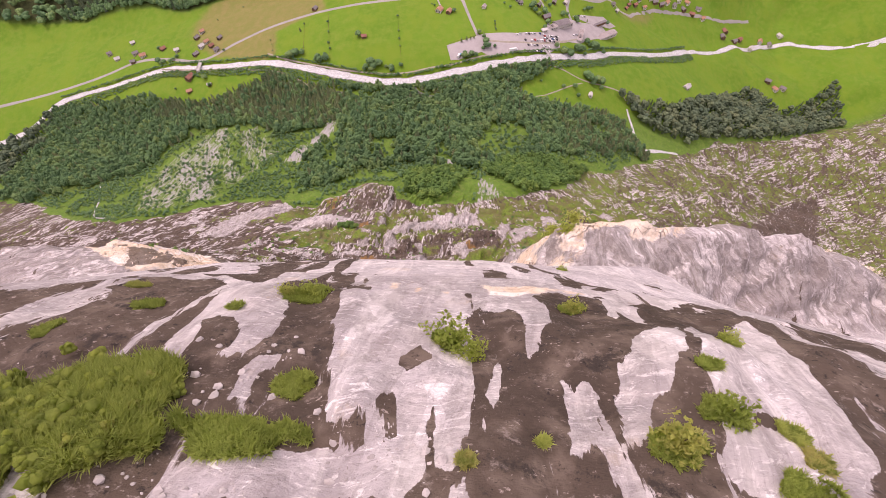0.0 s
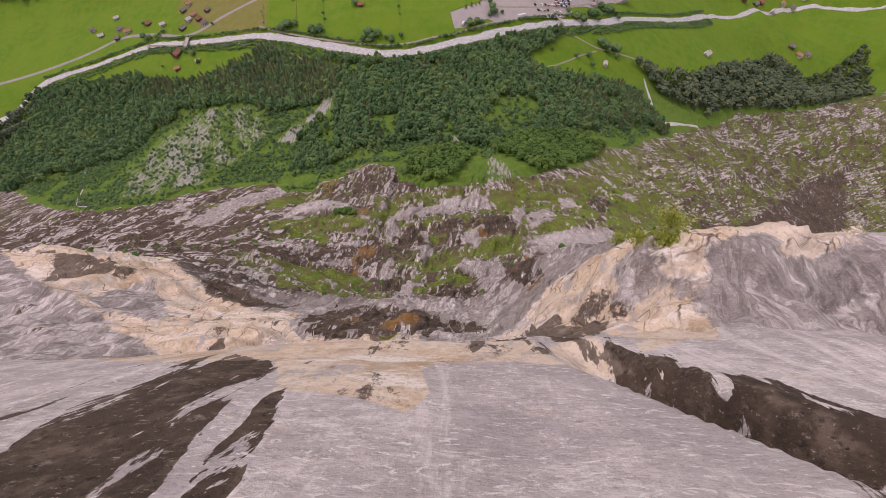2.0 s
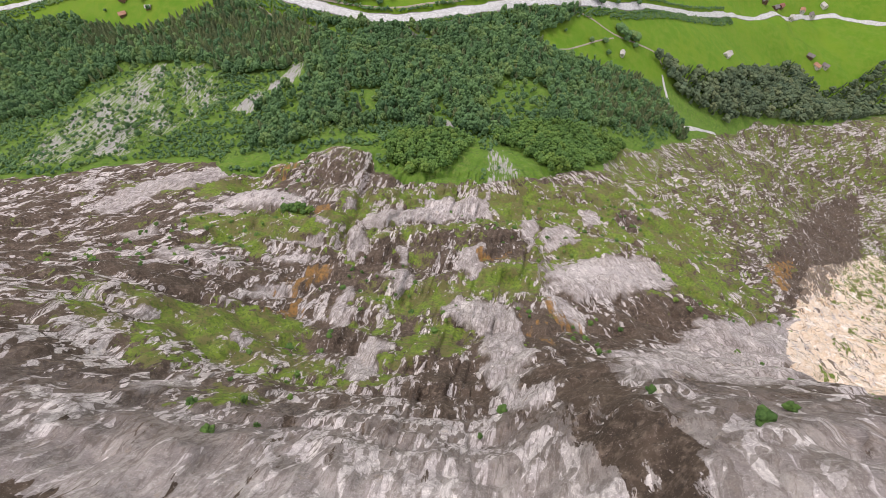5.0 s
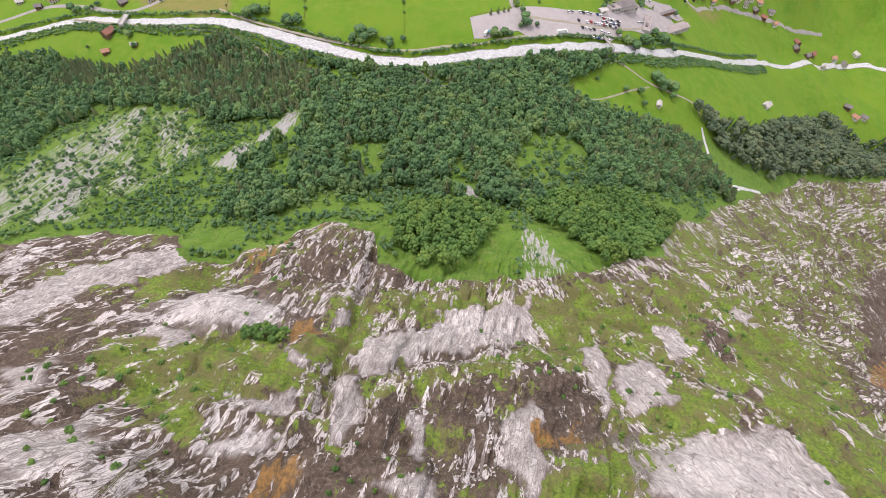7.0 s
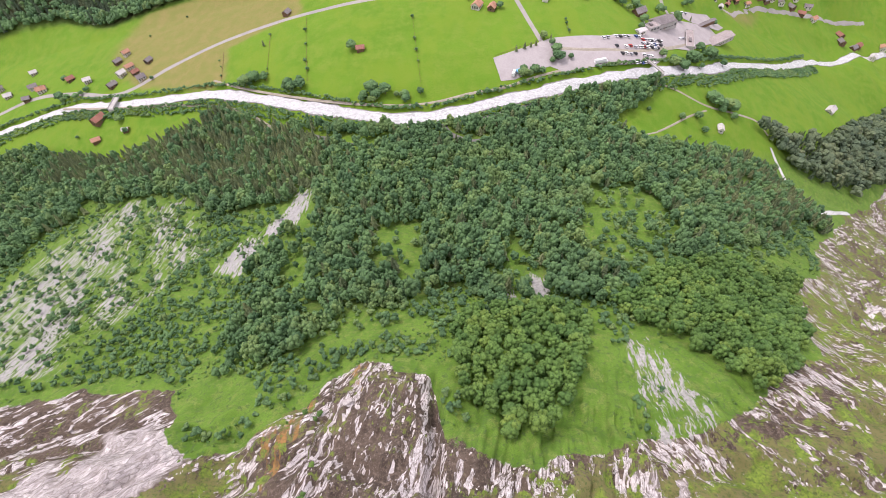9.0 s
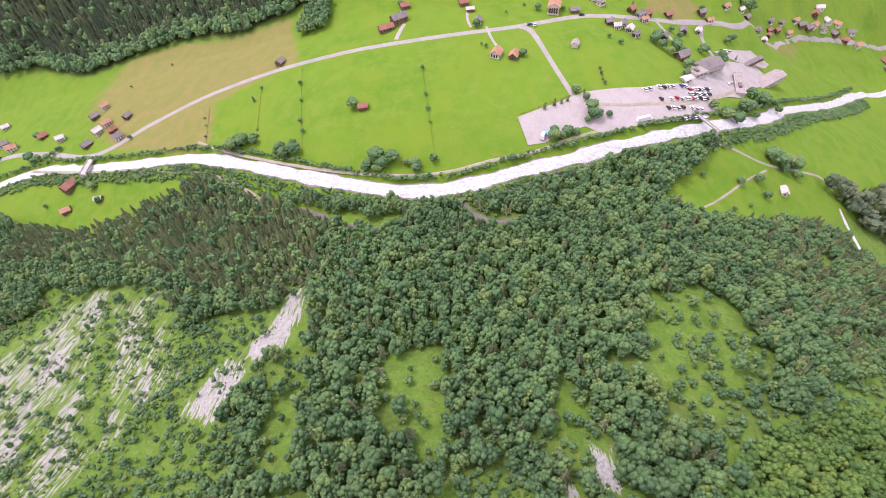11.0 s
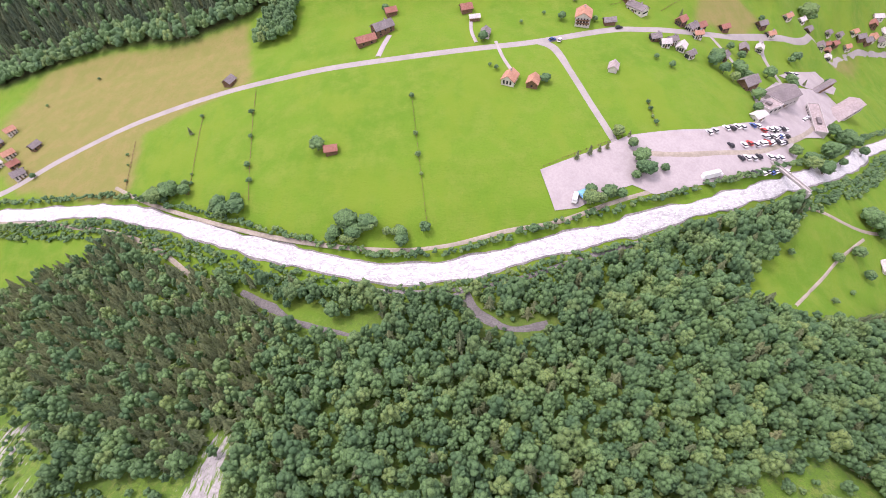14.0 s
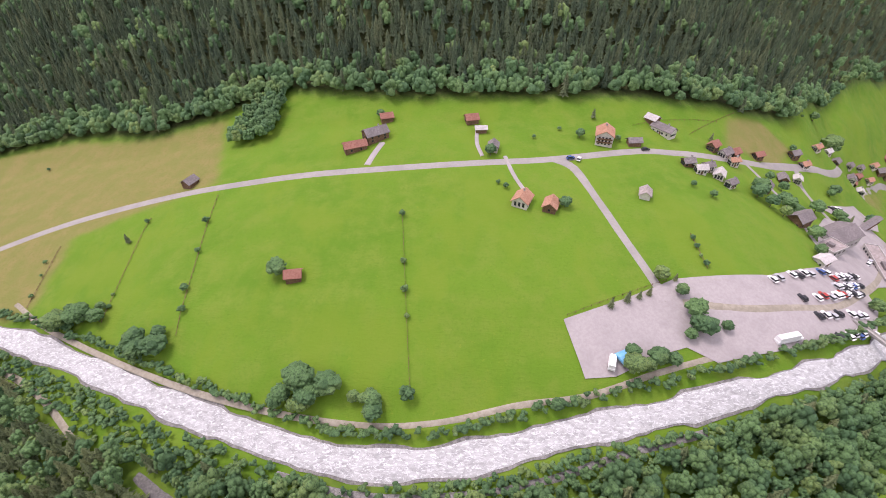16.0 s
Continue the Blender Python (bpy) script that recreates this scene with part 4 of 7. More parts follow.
BARE_SLABS = []
BARE_SLABS.append([(-229, 246), (-225, 260), (-215, 283), (-185, 268), (-188, 253), (-200, 238), (-208, 230)])
BARE_SLABS.append([(-202, 296), (-166, 296), (-147, 282), (-158, 269), (-169, 260), (-193, 261)])
BARE_SLABS.append([(-137, 245), (-137, 262), (-104, 248), (-90, 247), (-88, 228), (-97, 229), (-111, 233), (-129, 237)])
BARE_SLABS.append([(-142, 232), (-122, 230), (-110, 220), (-119, 218), (-134, 224)])
BARE_SLABS.append([(-61, 250), (-61, 277), (-60, 266), (-61, 240), (-66, 238)])
BARE_SLABS.append([(-80, 224), (-65, 215), (-66, 211), (-74, 216)])
BARE_SLABS.append([(-53, 218), (-48, 232), (-30, 237), (-16, 250), (20, 264), (20, 242), (-2, 232), (-24, 226), (-38, 215), (-46, 210)])
BARE_SLABS.append([(-59, 210), (-47, 208), (-45, 199), (-49, 190), (-54, 198)])
BARE_SLABS.append([(-0, 200), (12, 206), (11, 195), (7, 188), (6, 179), (2, 182), (0, 191)])
BARE_SLABS.append([(-29, 196), (-25, 197), (-24, 186), (-26, 183)])
BARE_SLABS.append([(37, 234), (46, 241), (43, 215), (38, 203), (36, 211)])
BARE_SLABS.append([(46, 223), (57, 230), (66, 229), (62, 213), (58, 206), (49, 204), (44, 212)])
BARE_SLABS.append([(76, 255), (88, 253), (92, 243), (75, 233)])
BARE_SLABS.append([(43, 184), (58, 194), (72, 201), (96, 203), (105, 197), (106, 187), (96, 182), (38, 177)])
BARE_SLABS.append([(-87, 197), (-67, 202), (-66, 194), (-78, 194)])
BARE_SLABS.append([(-87, 181), (-77, 188), (-68, 187), (-70, 182), (-83, 180)])
BARE_SLABS.append([(-179, 208), (-153, 208), (-148, 196), (-148, 189)])
BARE_SLABS.append([(-124, 179), (-117, 190), (-115, 187), (-114, 176)])
BARE_SLABS.append([(147, 294), (162, 293), (153, 278), (126, 270)])
BARE_SLABS.append([(-24, 250), (-16, 255), (22, 267), (23, 263), (-16, 248)])
BARE_SLABS.append([(6, 136), (24, 159), (20, 134), (13, 113), (10, 104), (5, 104), (5, 120)])
BARE_SLABS.append([(28, 117), (67, 134), (98, 158), (150, 172), (443, 294), (64, 109), (22, 105)])
BARE_SLABS.append([(-35, 127), (-26, 130), (-24, 121), (-30, 112), (-34, 116)])
BARE_SLABS.append([(38, 172), (67, 194), (86, 189), (97, 181), (66, 168), (49, 163)])
BARE_SLABS.append([(-51, 150), (-44, 161), (-38, 141), (-45, 140)])
BARE_SLABS.append([(-70, 105), (-67, 112), (-62, 108), (-67, 103)])
BARE_SLABS.append([(-80, 137), (-78, 161), (-67, 163), (-72, 156), (-80, 148), (-80, 138)])
BARE_SLABS.append([(-49, 149), (-50, 156), (-48, 168), (-43, 162), (-43, 151)])
BARE_SLABS.append([(-36, 174), (-22, 180), (-20, 169), (-26, 163), (-30, 174)])
BARE_SLABS.append([(-28, 196), (-23, 196), (-23, 186), (-25, 183)])
BARE_SLABS.append([(-0, 198), (13, 206), (12, 184), (5, 174), (1, 189)])
BARE_SLABS.append([(-9, 148), (-3, 159), (8, 161), (20, 160), (23, 149), (20, 143), (8, 141), (-3, 145)])
BARE_SLABS.append([(7, 140), (16, 143), (22, 142), (17, 130), (6, 129)])
BARE_SLABS.append([(-34, 127), (-29, 136), (-23, 132), (-27, 126)])
BARE_SLABS.append([(-96, 131), (-91, 133), (-87, 131), (-89, 128), (-90, 126)])
BARE_SLABS.append([(-70, 127), (-69, 130), (-64, 128), (-65, 125)])
BARE_SLABS.append([(37, 170), (44, 165), (46, 147), (39, 145), (35, 154)])
BARE_SLABS.append([(-52, 204), (-45, 205), (-44, 191), (-51, 186)])
BARE_SLABS.append([(-138, 173), (-137, 184), (-105, 178), (-113, 167)])
GRASS_LEDGES = []
GRASS_LEDGES.append([(-153, 222), (-120, 226), (-81, 226), (-70, 210), (-70, 202), (-85, 194), (-91, 184), (-100, 185), (-126, 203)])
GRASS_LEDGES.append([(-45, 204), (-9, 222), (23, 238), (27, 224), (5, 217), (-23, 207), (-43, 199)])
GRASS_LEDGES.append([(21, 244), (42, 247), (35, 221), (25, 223), (22, 234)])
GRASS_LEDGES.append([(69, 279), (151, 322), (145, 296), (98, 270), (68, 271)])
GRASS_LEDGES.append([(127, 244), (241, 304), (174, 245), (119, 212), (107, 215)])
GRASS_LEDGES.append([(117, 199), (194, 230), (126, 188), (110, 187)])
GRASS_LEDGES.append([(23, 184), (40, 193), (35, 181), (25, 176)])
GRASS_LEDGES.append([(-59, 198), (-46, 190), (-45, 174), (-51, 174)])
GRASS_LEDGES.append([(-164, 255), (-150, 273), (-133, 273), (-144, 261), (-145, 241)])
GRASS_LEDGES.append([(-81, 127), (-64, 146), (-52, 135), (-60, 126), (-71, 120)])
GRASS_LEDGES.append([(-82, 116), (-69, 123), (-65, 114), (-72, 111)])
GRASS_LEDGES.append([(-24, 132), (6, 169), (10, 143), (-10, 125), (-19, 116)])
GRASS_LEDGES.append([(-62, 104), (-54, 109), (-44, 104), (-46, 99), (-52, 99)])
GRASS_LEDGES.append([(17, 174), (36, 182), (33, 166), (20, 159)])
GRASS_LEDGES.append([(-54, 126), (-54, 138), (-56, 144), (-66, 142), (-77, 134), (-85, 136), (-98, 139), (-96, 135), (-89, 133), (-78, 130), (-65, 133), (-56, 124)])
GRASS_LEDGES.append([(-15, 130), (-13, 141), (-3, 144), (4, 141), (-0, 133), (-12, 127)])
GRASS_LEDGES.append([(-46, 138), (-34, 148), (-24, 149), (-28, 139), (-41, 135)])
GRASS_LEDGES.append([(20, 173), (36, 187), (38, 178), (21, 164)])
GRASS_LEDGES.append([(108, 219), (166, 254), (156, 236), (110, 212)])
GRASS_LEDGES.append([(121, 189), (194, 222), (147, 183), (120, 176)])
DARK_HOLLOWS = []
DARK_HOLLOWS.append([(13, 213), (32, 218), (34, 202), (28, 193), (13, 194), (12, 204)])
DARK_HOLLOWS.append([(-44, 196), (-32, 204), (-29, 187), (-38, 182)])
DARK_HOLLOWS.append([(-104, 184), (-89, 181), (-89, 175), (-96, 176)])
DARK_HOLLOWS.append([(-143, 182), (-118, 177), (-105, 170), (-108, 165), (-114, 164)])
DARK_HOLLOWS.append([(114, 274), (124, 266), (110, 239), (99, 245)])
DARK_HOLLOWS.append([(-90, 247), (-69, 242), (-66, 227), (-81, 231)])
DARK_HOLLOWS.append([(22, 147), (36, 159), (35, 134), (21, 106), (18, 105), (11, 104), (18, 119)])
DARK_HOLLOWS.append([(308, 316), (576, 533), (705, 599), (596, 437), (236, 219), (206, 214)])
DARK_HOLLOWS.append([(-15, 114), (-4, 126), (3, 123), (2, 104), (-13, 103)])
DARK_HOLLOWS.append([(49, 152), (74, 166), (119, 180), (103, 157), (58, 139), (35, 126)])
DARK_HOLLOWS.append([(-47, 137), (-37, 138), (-31, 130), (-42, 125), (-50, 128)])
DARK_HOLLOWS.append([(-157, 170), (-119, 158), (-95, 154), (-89, 162), (-78, 161), (-86, 141), (-97, 140), (-113, 145)])
DARK_HOLLOWS.append([(-62, 189), (-41, 184), (-39, 169), (-51, 158), (-59, 169)])
BROW_GREEN = [(-11, -0.6, 3.6, 2.2, 0.45), (-5.6, -1.3, 2.0, 0.8, 0.4), (-6.6, 6.4, 1.3, 0.8, 0.4), (0.2, 4.6, 1.0, 0.8, 0.35), (-12, 5, 2.5, 1.2, 0.3), (8, -0.4, 1.0, 0.9, 0.4), (6, -1.4, 0.9, 0.8, 0.4), (9.8, -1.4, 0.8, 1.2, 0.35), (25, 58, 5, 4, 0.45), (-16, 51, 2.5, 2.5, 0.42), (5, 41.5, 4, 2.2, 0.42), (-18, 41, 4, 2, 0.4)]


def fill(values, x, y, ring, to, soft, ragged=0.0):
    """Draws values towards another inside a ring, with a soft edge."""
    ax, ay = np.array(ring).T
    cols = np.flatnonzero((x[0] > ax.min() - soft) & (x[0] < ax.max() + soft))
    rows = np.flatnonzero((y[:, 0] > ay.min() - soft) & (y[:, 0] < ay.max() + soft))
    if not len(cols) or not len(rows):
        return
    box = np.s_[rows[0]:rows[-1] + 1, cols[0]:cols[-1] + 1]
    px, py = x[box], y[box]
    if ragged:
        px, py = px + ragged * fractal(px / 5, py / 5, 97), py + ragged * fractal(px / 5, py / 5, 98)
    far = distance_to_line(px, py, ring + ring[:1])
    weight = smooth_step(np.where(inside(px, py, ring), far, -far), -soft, soft)
    values[box] += (to - values[box]) * weight


def spaced(*runs):
    return np.concatenate([np.arange(a, b, s) for a, b, s in runs])


def soft_ring(x, y, ring, wobble, seed):
    return inside(x + wobble * fractal(x / 18, y / 18, seed), y + wobble * fractal(x / 18, y / 18, seed + 5), ring).astype(float)


def blur(a, times=2):
    for _ in range(times):
        p = np.pad(a, 1, mode="edge")
        a = (p[1:-1, 1:-1] * 4 + p[:-2, 1:-1] + p[2:, 1:-1] + p[1:-1, :-2] + p[1:-1, 2:]) / 8
    return a


def build_ground():
    xs = spaced((-3000, -900, 70), (-900, -420, 10), (-420, -110, 3), (-110, -44, 1.1), (-44, -16, 0.55), (-16, 16, 0.3), (16, 34, 0.55), (34, 120, 1.1), (120, 420, 3), (420, 900, 10), (900, 3001, 70))
    ys = spaced((-300, -60, 12), (-60, -12, 1.6), (-12, -5, 0.6), (-5, 26, 0.3), (26, 64, 0.5), (64, 100, 0.8), (100, 340, 1.6), (340, 860, 3), (860, 1200, 8), (1200, 3001, 60))
    x, y = np.meshgrid(xs, ys)
    z = height(x, y)
    river = distance_to_line(x, y, RIVER_LINE[::2])
    z -= 1.6 * (1 - smooth_step(river, 6.5, 11))
    slab = np.zeros_like(x)
    for ring in BARE_SLABS:
        fill(slab, x, y, ring, 1.0, 1.0, 5.0)
    z += slab * (1.0 + 1.6 * fractal(x / 5, y / 5, 96))
    rows, cols = x.shape
    i = np.arange(rows - 1)[:, None] * cols + np.arange(cols - 1)[None, :]
    quads = np.stack([i, i + 1, i + cols + 1, i + cols], -1).reshape(-1, 4)
    me = fast_mesh("ground", np.stack([x, y, z], -1).reshape(-1, 3), quads, GROUND, True)
    edge = np.interp(x, ROCK_EDGE_X, ROCK_EDGE_Y) + 14 * fractal(x / 30, y / 30, 31)
    rock = 1 - smooth_step(y - edge, -7, 5)
    tufts = 0.31 * smooth_step(y, 88, 126) + 0.05 * smooth_step(y, 165, 200) - 0.03 * smooth_step(y, 200, 240) + 0.05 * smooth_step(y, 275, 300)
    tufts = tufts * (1 - 0.14 * smooth_step(x, 160, 260)) * (1 - 0.12 * smooth_step(-x, 120, 170))
    for cx, cy, rx, ry in GREEN_LEDGES:
        tufts = tufts + 0.24 * bump(x, y, cx, cy, rx * 1.2, ry * 1.2)
    tufts = tufts + 0.05 * smooth_step(x, 90, 130) * smooth_step(y, 130, 180)
    tufts = tufts + 0.05 * smooth_step(x, 110, 160) * smooth_step(y, 220, 300)
    for ring in GRASS_LEDGES:
        fill(tufts, x, y, ring, 0.52, 4.0, 8.0)
    for ring in DARK_HOLLOWS:
        fill(tufts, x, y, ring, 0.27, 3.0, 8.0)
    tufts = tufts + (0.12 - tufts) * slab
    for cx, cy, rx, ry, much in BROW_GREEN:
        tufts = tufts + much * bump(x, y, cx, cy, rx, ry)
    wild = (1 - smooth_step(y, 545, 575)) * (1 - smooth_step(x, 60, 90)) + (1 - smooth_step(y - 0.35 * x, 500, 520)) * smooth_step(x, 60, 90)
    wild = np.clip(wild + smooth_step(y - np.interp(x, FAR_EDGE_X, FAR_EDGE_Y), -4, 8), 0, 1)
    shade = inside(x + 10 * fractal(x / 20, y / 20, 33), y + 10 * fractal(x / 20, y / 20, 34), FOREST).astype(float)
    for ring in GAPS + SCREE:
        shade = shade * ~inside(x, y, ring)
    floor = np.maximum(0.28 * blur(shade), 0.9 * smooth_step(y - np.interp(x, FAR_EDGE_X, FAR_EDGE_Y), 3, 12))
    hay = blur(sum(soft_ring(x, y, ring, 3, 41) for ring in HAY))
    scree = blur(sum(soft_ring(x, y, ring, 22 if k == 0 else 6, 51) for k, ring in enumerate(SCREE)), 4)
    scree = blur(scree, 6) * (0.85 + 0.9 * fractal((x + 0.5 * y) / 16, (y - 0.5 * x) / 70, 53))
    scree = np.clip(scree * np.where(x < -230, 0.57, np.where(y < 360, 0.7, 0.9)), 0, 1)
    stain_shade = 0.12 - 0.2 * smooth_step(y + 1.5 * fractal(x / 4, y / 4, 57), 7.6, 9.2) * (1 - smooth_step(y, 60, 100)) - 0.18 * smooth_step(y, 60, 100)
    for ring in PALE_PATCHES:
        fill(stain_shade, x, y, ring, -0.15, 0.35)
    for ring in DARK_STRIPS:
        fill(stain_shade, x, y, ring, 0.17, 0.35)
    for ring in PALE_GAPS:
        fill(stain_shade, x, y, ring, -0.13, 0.3)
    # deep shade of the cleft, with its stains, put into the rock colour
    cleft = y - np.interp(x, CLEFT_X, CLEFT_Y)
    stain_shade = stain_shade + 0.24 * smooth_step(x, 4, 9) * smooth_step(cleft, 0.3, 1.0) * (1 - smooth_step(cleft + 3.0 * fractal(x / 4, y / 4, 58) - np.interp(x, [8, 14, 20, 30], [8, 11, 8.5, 6.5]), -0.8, 0.8)) * (1 - smooth_step(x, 36, 46))
    for ring in DARK_BEDS:
        fill(stain_shade, x, y, ring, 0.16 if np.mean(ring, 0)[1] > 75 else 0.12, 2.0)
    stain_shade = stain_shade + 0.09 * bump(x, y, -10, 135, 75, 32) + 0.055 * smooth_step(x - 0.35 * y, 60, 170) + 0.16 * bump(x, y, 25, 202, 13, 14) - 0.1 * bump(x, y, 62, 186, 26, 10)
    for ring in DARK_HOLLOWS:
        fill(stain_shade, x, y, ring, 0.13, 3.0, 8.0)
    stain_shade = stain_shade + (-0.2 - stain_shade) * slab
    cream = np.zeros_like(x)
    for ring in CREAM_BEDS:
        fill(cream, x, y, ring, 1.0 if np.mean(ring, 0)[1] > 25 else 0.78, 4.0 if np.mean(ring, 0)[1] > 45 else 1.2)
    for ring in GREY_BEDS:
        fill(cream, x, y, ring, 0.0, 5.0)
        fill(stain_shade, x, y, ring, -0.2, 5.0)
    rust = 0.66 * bump(x, y, -16.5, 62, 5.5, 5.5) + 0.42 * bump(x, y, -31, 67, 5, 4) + 0.36 * bump(x, y, 14, 72, 4, 8) + 0.46 * bump(x + 62 - 0.4 * (y - 175), 0, 0, 0, 9, 1) * bump(y, 0, 172, 0, 24, 1) + 0.44 * bump(x, y, -64, 143, 7, 7) + 0.42 * bump(x - 38 + 0.3 * (y - 150), 0, 0, 0, 10, 1) * bump(y, 0, 150, 0, 22, 1) + 0.42 * bump(x + 116 - 0.6 * (y - 289), 0, 0, 0, 8, 1) * bump(y, 0, 287, 0, 14, 1) + 0.42 * bump(x, y, -74, 232, 10, 6) + 0.3 * bump(x, y, 210, 200, 30, 30)
    for ring in RUST_STREAKS:
        fill(rust, x, y, ring, 0.43, 2.5, 6.0)
    across, along = bed_frame(x, y)
    grain = np.choose(bed_region(x, y), [0.7, 1.0, 1.0, 0.55])
    zones = {
        "across": UNIT * grain * across, "along": UNIT * grain * along,
        "rock": rock, "tufts": tufts, "wild": wild, "floor": floor, "hay": hay, "scree": scree,
        "broken": np.maximum(smooth_step(y, 60, 115), 0.22 * (1 - smooth_step(y, 9, 14)) + 0.45 * smooth_step(y, 35, 44)) * (1 - 0.85 * bump(x, y, 62, 186, 26, 10)) * (1 - 0.6 * bump(x, y, -114, 240, 26, 9)), "stain_shade": stain_shade, "cream": np.clip(cream, 0, 1), "rust": rust,
        "slab": slab,
    }
    for name, values in zones.items():
        me.attributes.new(name, "FLOAT", "POINT").data.foreach_set("value", values.ravel().astype(np.float32))
    return tagged(new("ground", me), "limestone cliff, grassy talus and green meadows in one valley", "ground", "", "structure")


build_ground()
ribbon("river_bank", RIVER, [10.5, 11.5, 12.2, 12, 11.5, 11.5], SAND, -0.8, 4.0, 7, "strip of grey boulders and gravel along the river", "river bank", 0.6)
ribbon("river", RIVER, [9, 9.5, 10, 10, 9.5, 10], WATER, -0.55, 4.0, 9, "shallow white mountain river between wooded banks", "river", 0.5)
ROAD = [(-900, 640), (-640, 700), (-560, 722), (-496, 712), (-424, 690), (-365, 713), (-308, 735), (-240, 746), (-176, 747), (-112, 747), (-45, 753), (1, 758), (57, 770), (84, 773), (130, 785), (205, 822), (260, 850), (291, 878), (340, 892), (373, 925), (480, 985), (700, 1080)]
ribbon("road", ROAD, 6.0, TARMAC, 0.35, 4.0, 5, "pale grey valley road across the meadows", "road")
SIDE_ROAD = [(0, 758), (8, 752), (13, 741), (22, 704), (33, 667), (37, 652)]
ribbon("road", SIDE_ROAD, [7, 4.6, 4.4, 4.6], TARMAC, 0.42, 3.0, 5, "narrow grey side road down to the car park", "road")
ribbon("road", [(136, 789), (143, 775), (152, 748), (150, 712)], 4.0, TARMAC, 0.44, 3.0, 5, "narrow lane from the valley road to the station", "road")
ribbon("road", [(200, 820), (193, 789), (198, 758), (196, 735)], 5.0, TARMAC, 0.44, 3.0, 5, "approach road to the station yard", "road")
ribbon("farm_track", [(-115, 752), (-112, 764), (-108, 776)], 4.0, GRAVEL, 0.44, 2.0, 5, "short gravel track up to a farm", "track")
ribbon("farm_track", [(-44, 760), (-47, 775), (-46, 794)], 2.5, GRAVEL, 0.44, 2.0, 5, "short gravel track to small sheds", "track")
ribbon("farm_track", [(-30, 760), (-26, 740), (-20, 722)], 2.5, GRAVEL, 0.44, 2.0, 5, "narrow gravel track to a farmhouse", "track")
ribbon("bank_track", [(-300, 672), (-266, 652), (-201, 624), (-151, 608), (-106, 600), (-70, 600), (-34, 607), (-5, 611), (28, 621), (60, 630)], 2.6, TRACK, 0.3, 3.0, 5, "pale track along the river bank", "track")
ribbon("bank_track", [(-129, 582), (-99, 575), (-69, 574), (-29, 580), (5, 590), (40, 599)], 3.0, SAND, 0.3, 3.0, 5, "grey footpath along the wooded bank", "track")
ribbon("farm_track", [(-500, 690), (-420, 668), (-360, 655), (-331, 648), (-289, 636), (-254, 620), (-223, 598)], 3.0, TRACK, 0.35, 3.0, 5, "grey lane beside the riverside trees", "track")
ribbon("farm_track", [(145, 632), (166, 634), (201, 632), (240, 640), (270, 644), (282, 632)], 2.4, TRACK, 0.35, 3.0, 5, "pale footpath over the riverside meadow", "track")
ribbon("farm_track", [(118, 566), (150, 590), (170, 606), (200, 626)], 1.8, TRACK, 0.35, 3.0, 5, "narrow path to a small hut", "track")
STREAM = [(281, 618), (288, 584), (292, 538), (330, 555), (372, 573)]
ribbon("stream", [(-486, 423), (-458, 380), (-430, 340), (-411, 322), (-395, 318)], [1.5, 2, 2.4, 3], WATER, 0.8, 3.0, 7, "thin white waterfall down the distant cliff", "stream", 0.8)
ribbon("stream", STREAM, [3, 5, 8.5, 5, 4], WATER, 0.6, 3.0, 7, "white torrent falling from the cliff foot", "stream", 0.9)
ribbon("gravel_bed", [(-188, 584), (-168, 572), (-146, 558), (-118, 548)], [3.0, 4.5, 3.5, 2.5], WET_GRAVEL, 0.35, 3.0, 7, "grey gravel strip in the wood", "gravel", 0.8)
ribbon("gravel_bed", [(-62, 573), (-58, 566), (-50, 556), (-36, 548), (-18, 550)], [12, 7, 6, 6], WET_GRAVEL, 0.35, 3.0, 7, "grey gravel fan beside the river", "gravel", 0.8)
patch("car_park", [(-12, 642), (16, 652), (34, 660), (44, 665), (96, 674), (141, 694), (168, 708), (166, 676), (148, 655), (118, 643), (88, 634), (52, 625), (40, 631), (30, 628), (7, 618), (-6, 617)], GRAVEL, 0.45, 4.0, "bare pinkish-grey gravel car park by the river", "car park")
ribbon("car_park_lane", [(44, 652), (70, 651), (100, 656), (130, 665), (160, 684), (190, 706), (215, 730)], 4.6, TRACK, 0.6, 3.0, 5, "pale worn lane along the gravel car park", "lane")
patch("station_yard", [(141, 697), (150, 714), (165, 737), (190, 762), (215, 770), (262, 795), (278, 777), (230, 735), (205, 708), (170, 692)], GRAVEL, 0.5, 4.0, "paved yard round the station buildings", "yard")
patch("car_park", [(200, 776), (222, 794), (270, 826), (296, 822), (280, 803), (232, 780)], GRAVEL, 0.45, 4.0, "second gravel parking place behind the station", "car park")


# ---- trees ----
def ball(seed, subdivisions, rx, ry, rz, rough):
    bm = bmesh.new()
    bmesh.ops.create_icosphere(bm, subdivisions=subdivisions, radius=1.0)
    verts = np.array([v.co for v in bm.verts])
    tris = np.array([[v.index for v in f.verts] for f in bm.faces if f.normal.z > -0.7])
    bm.free()
    rng = np.random.RandomState(seed)
    verts = verts * (1 + rough * (rng.rand(len(verts), 1) - 0.5)) * (rx, ry, rz)
    return verts, tris


def join(pieces):
    verts, tris, base = [], [], 0
    for v, t in pieces:
        verts.append(v)
        tris.append(t + base)
        base += len(v)
    return np.vstack(verts), np.vstack(tris)


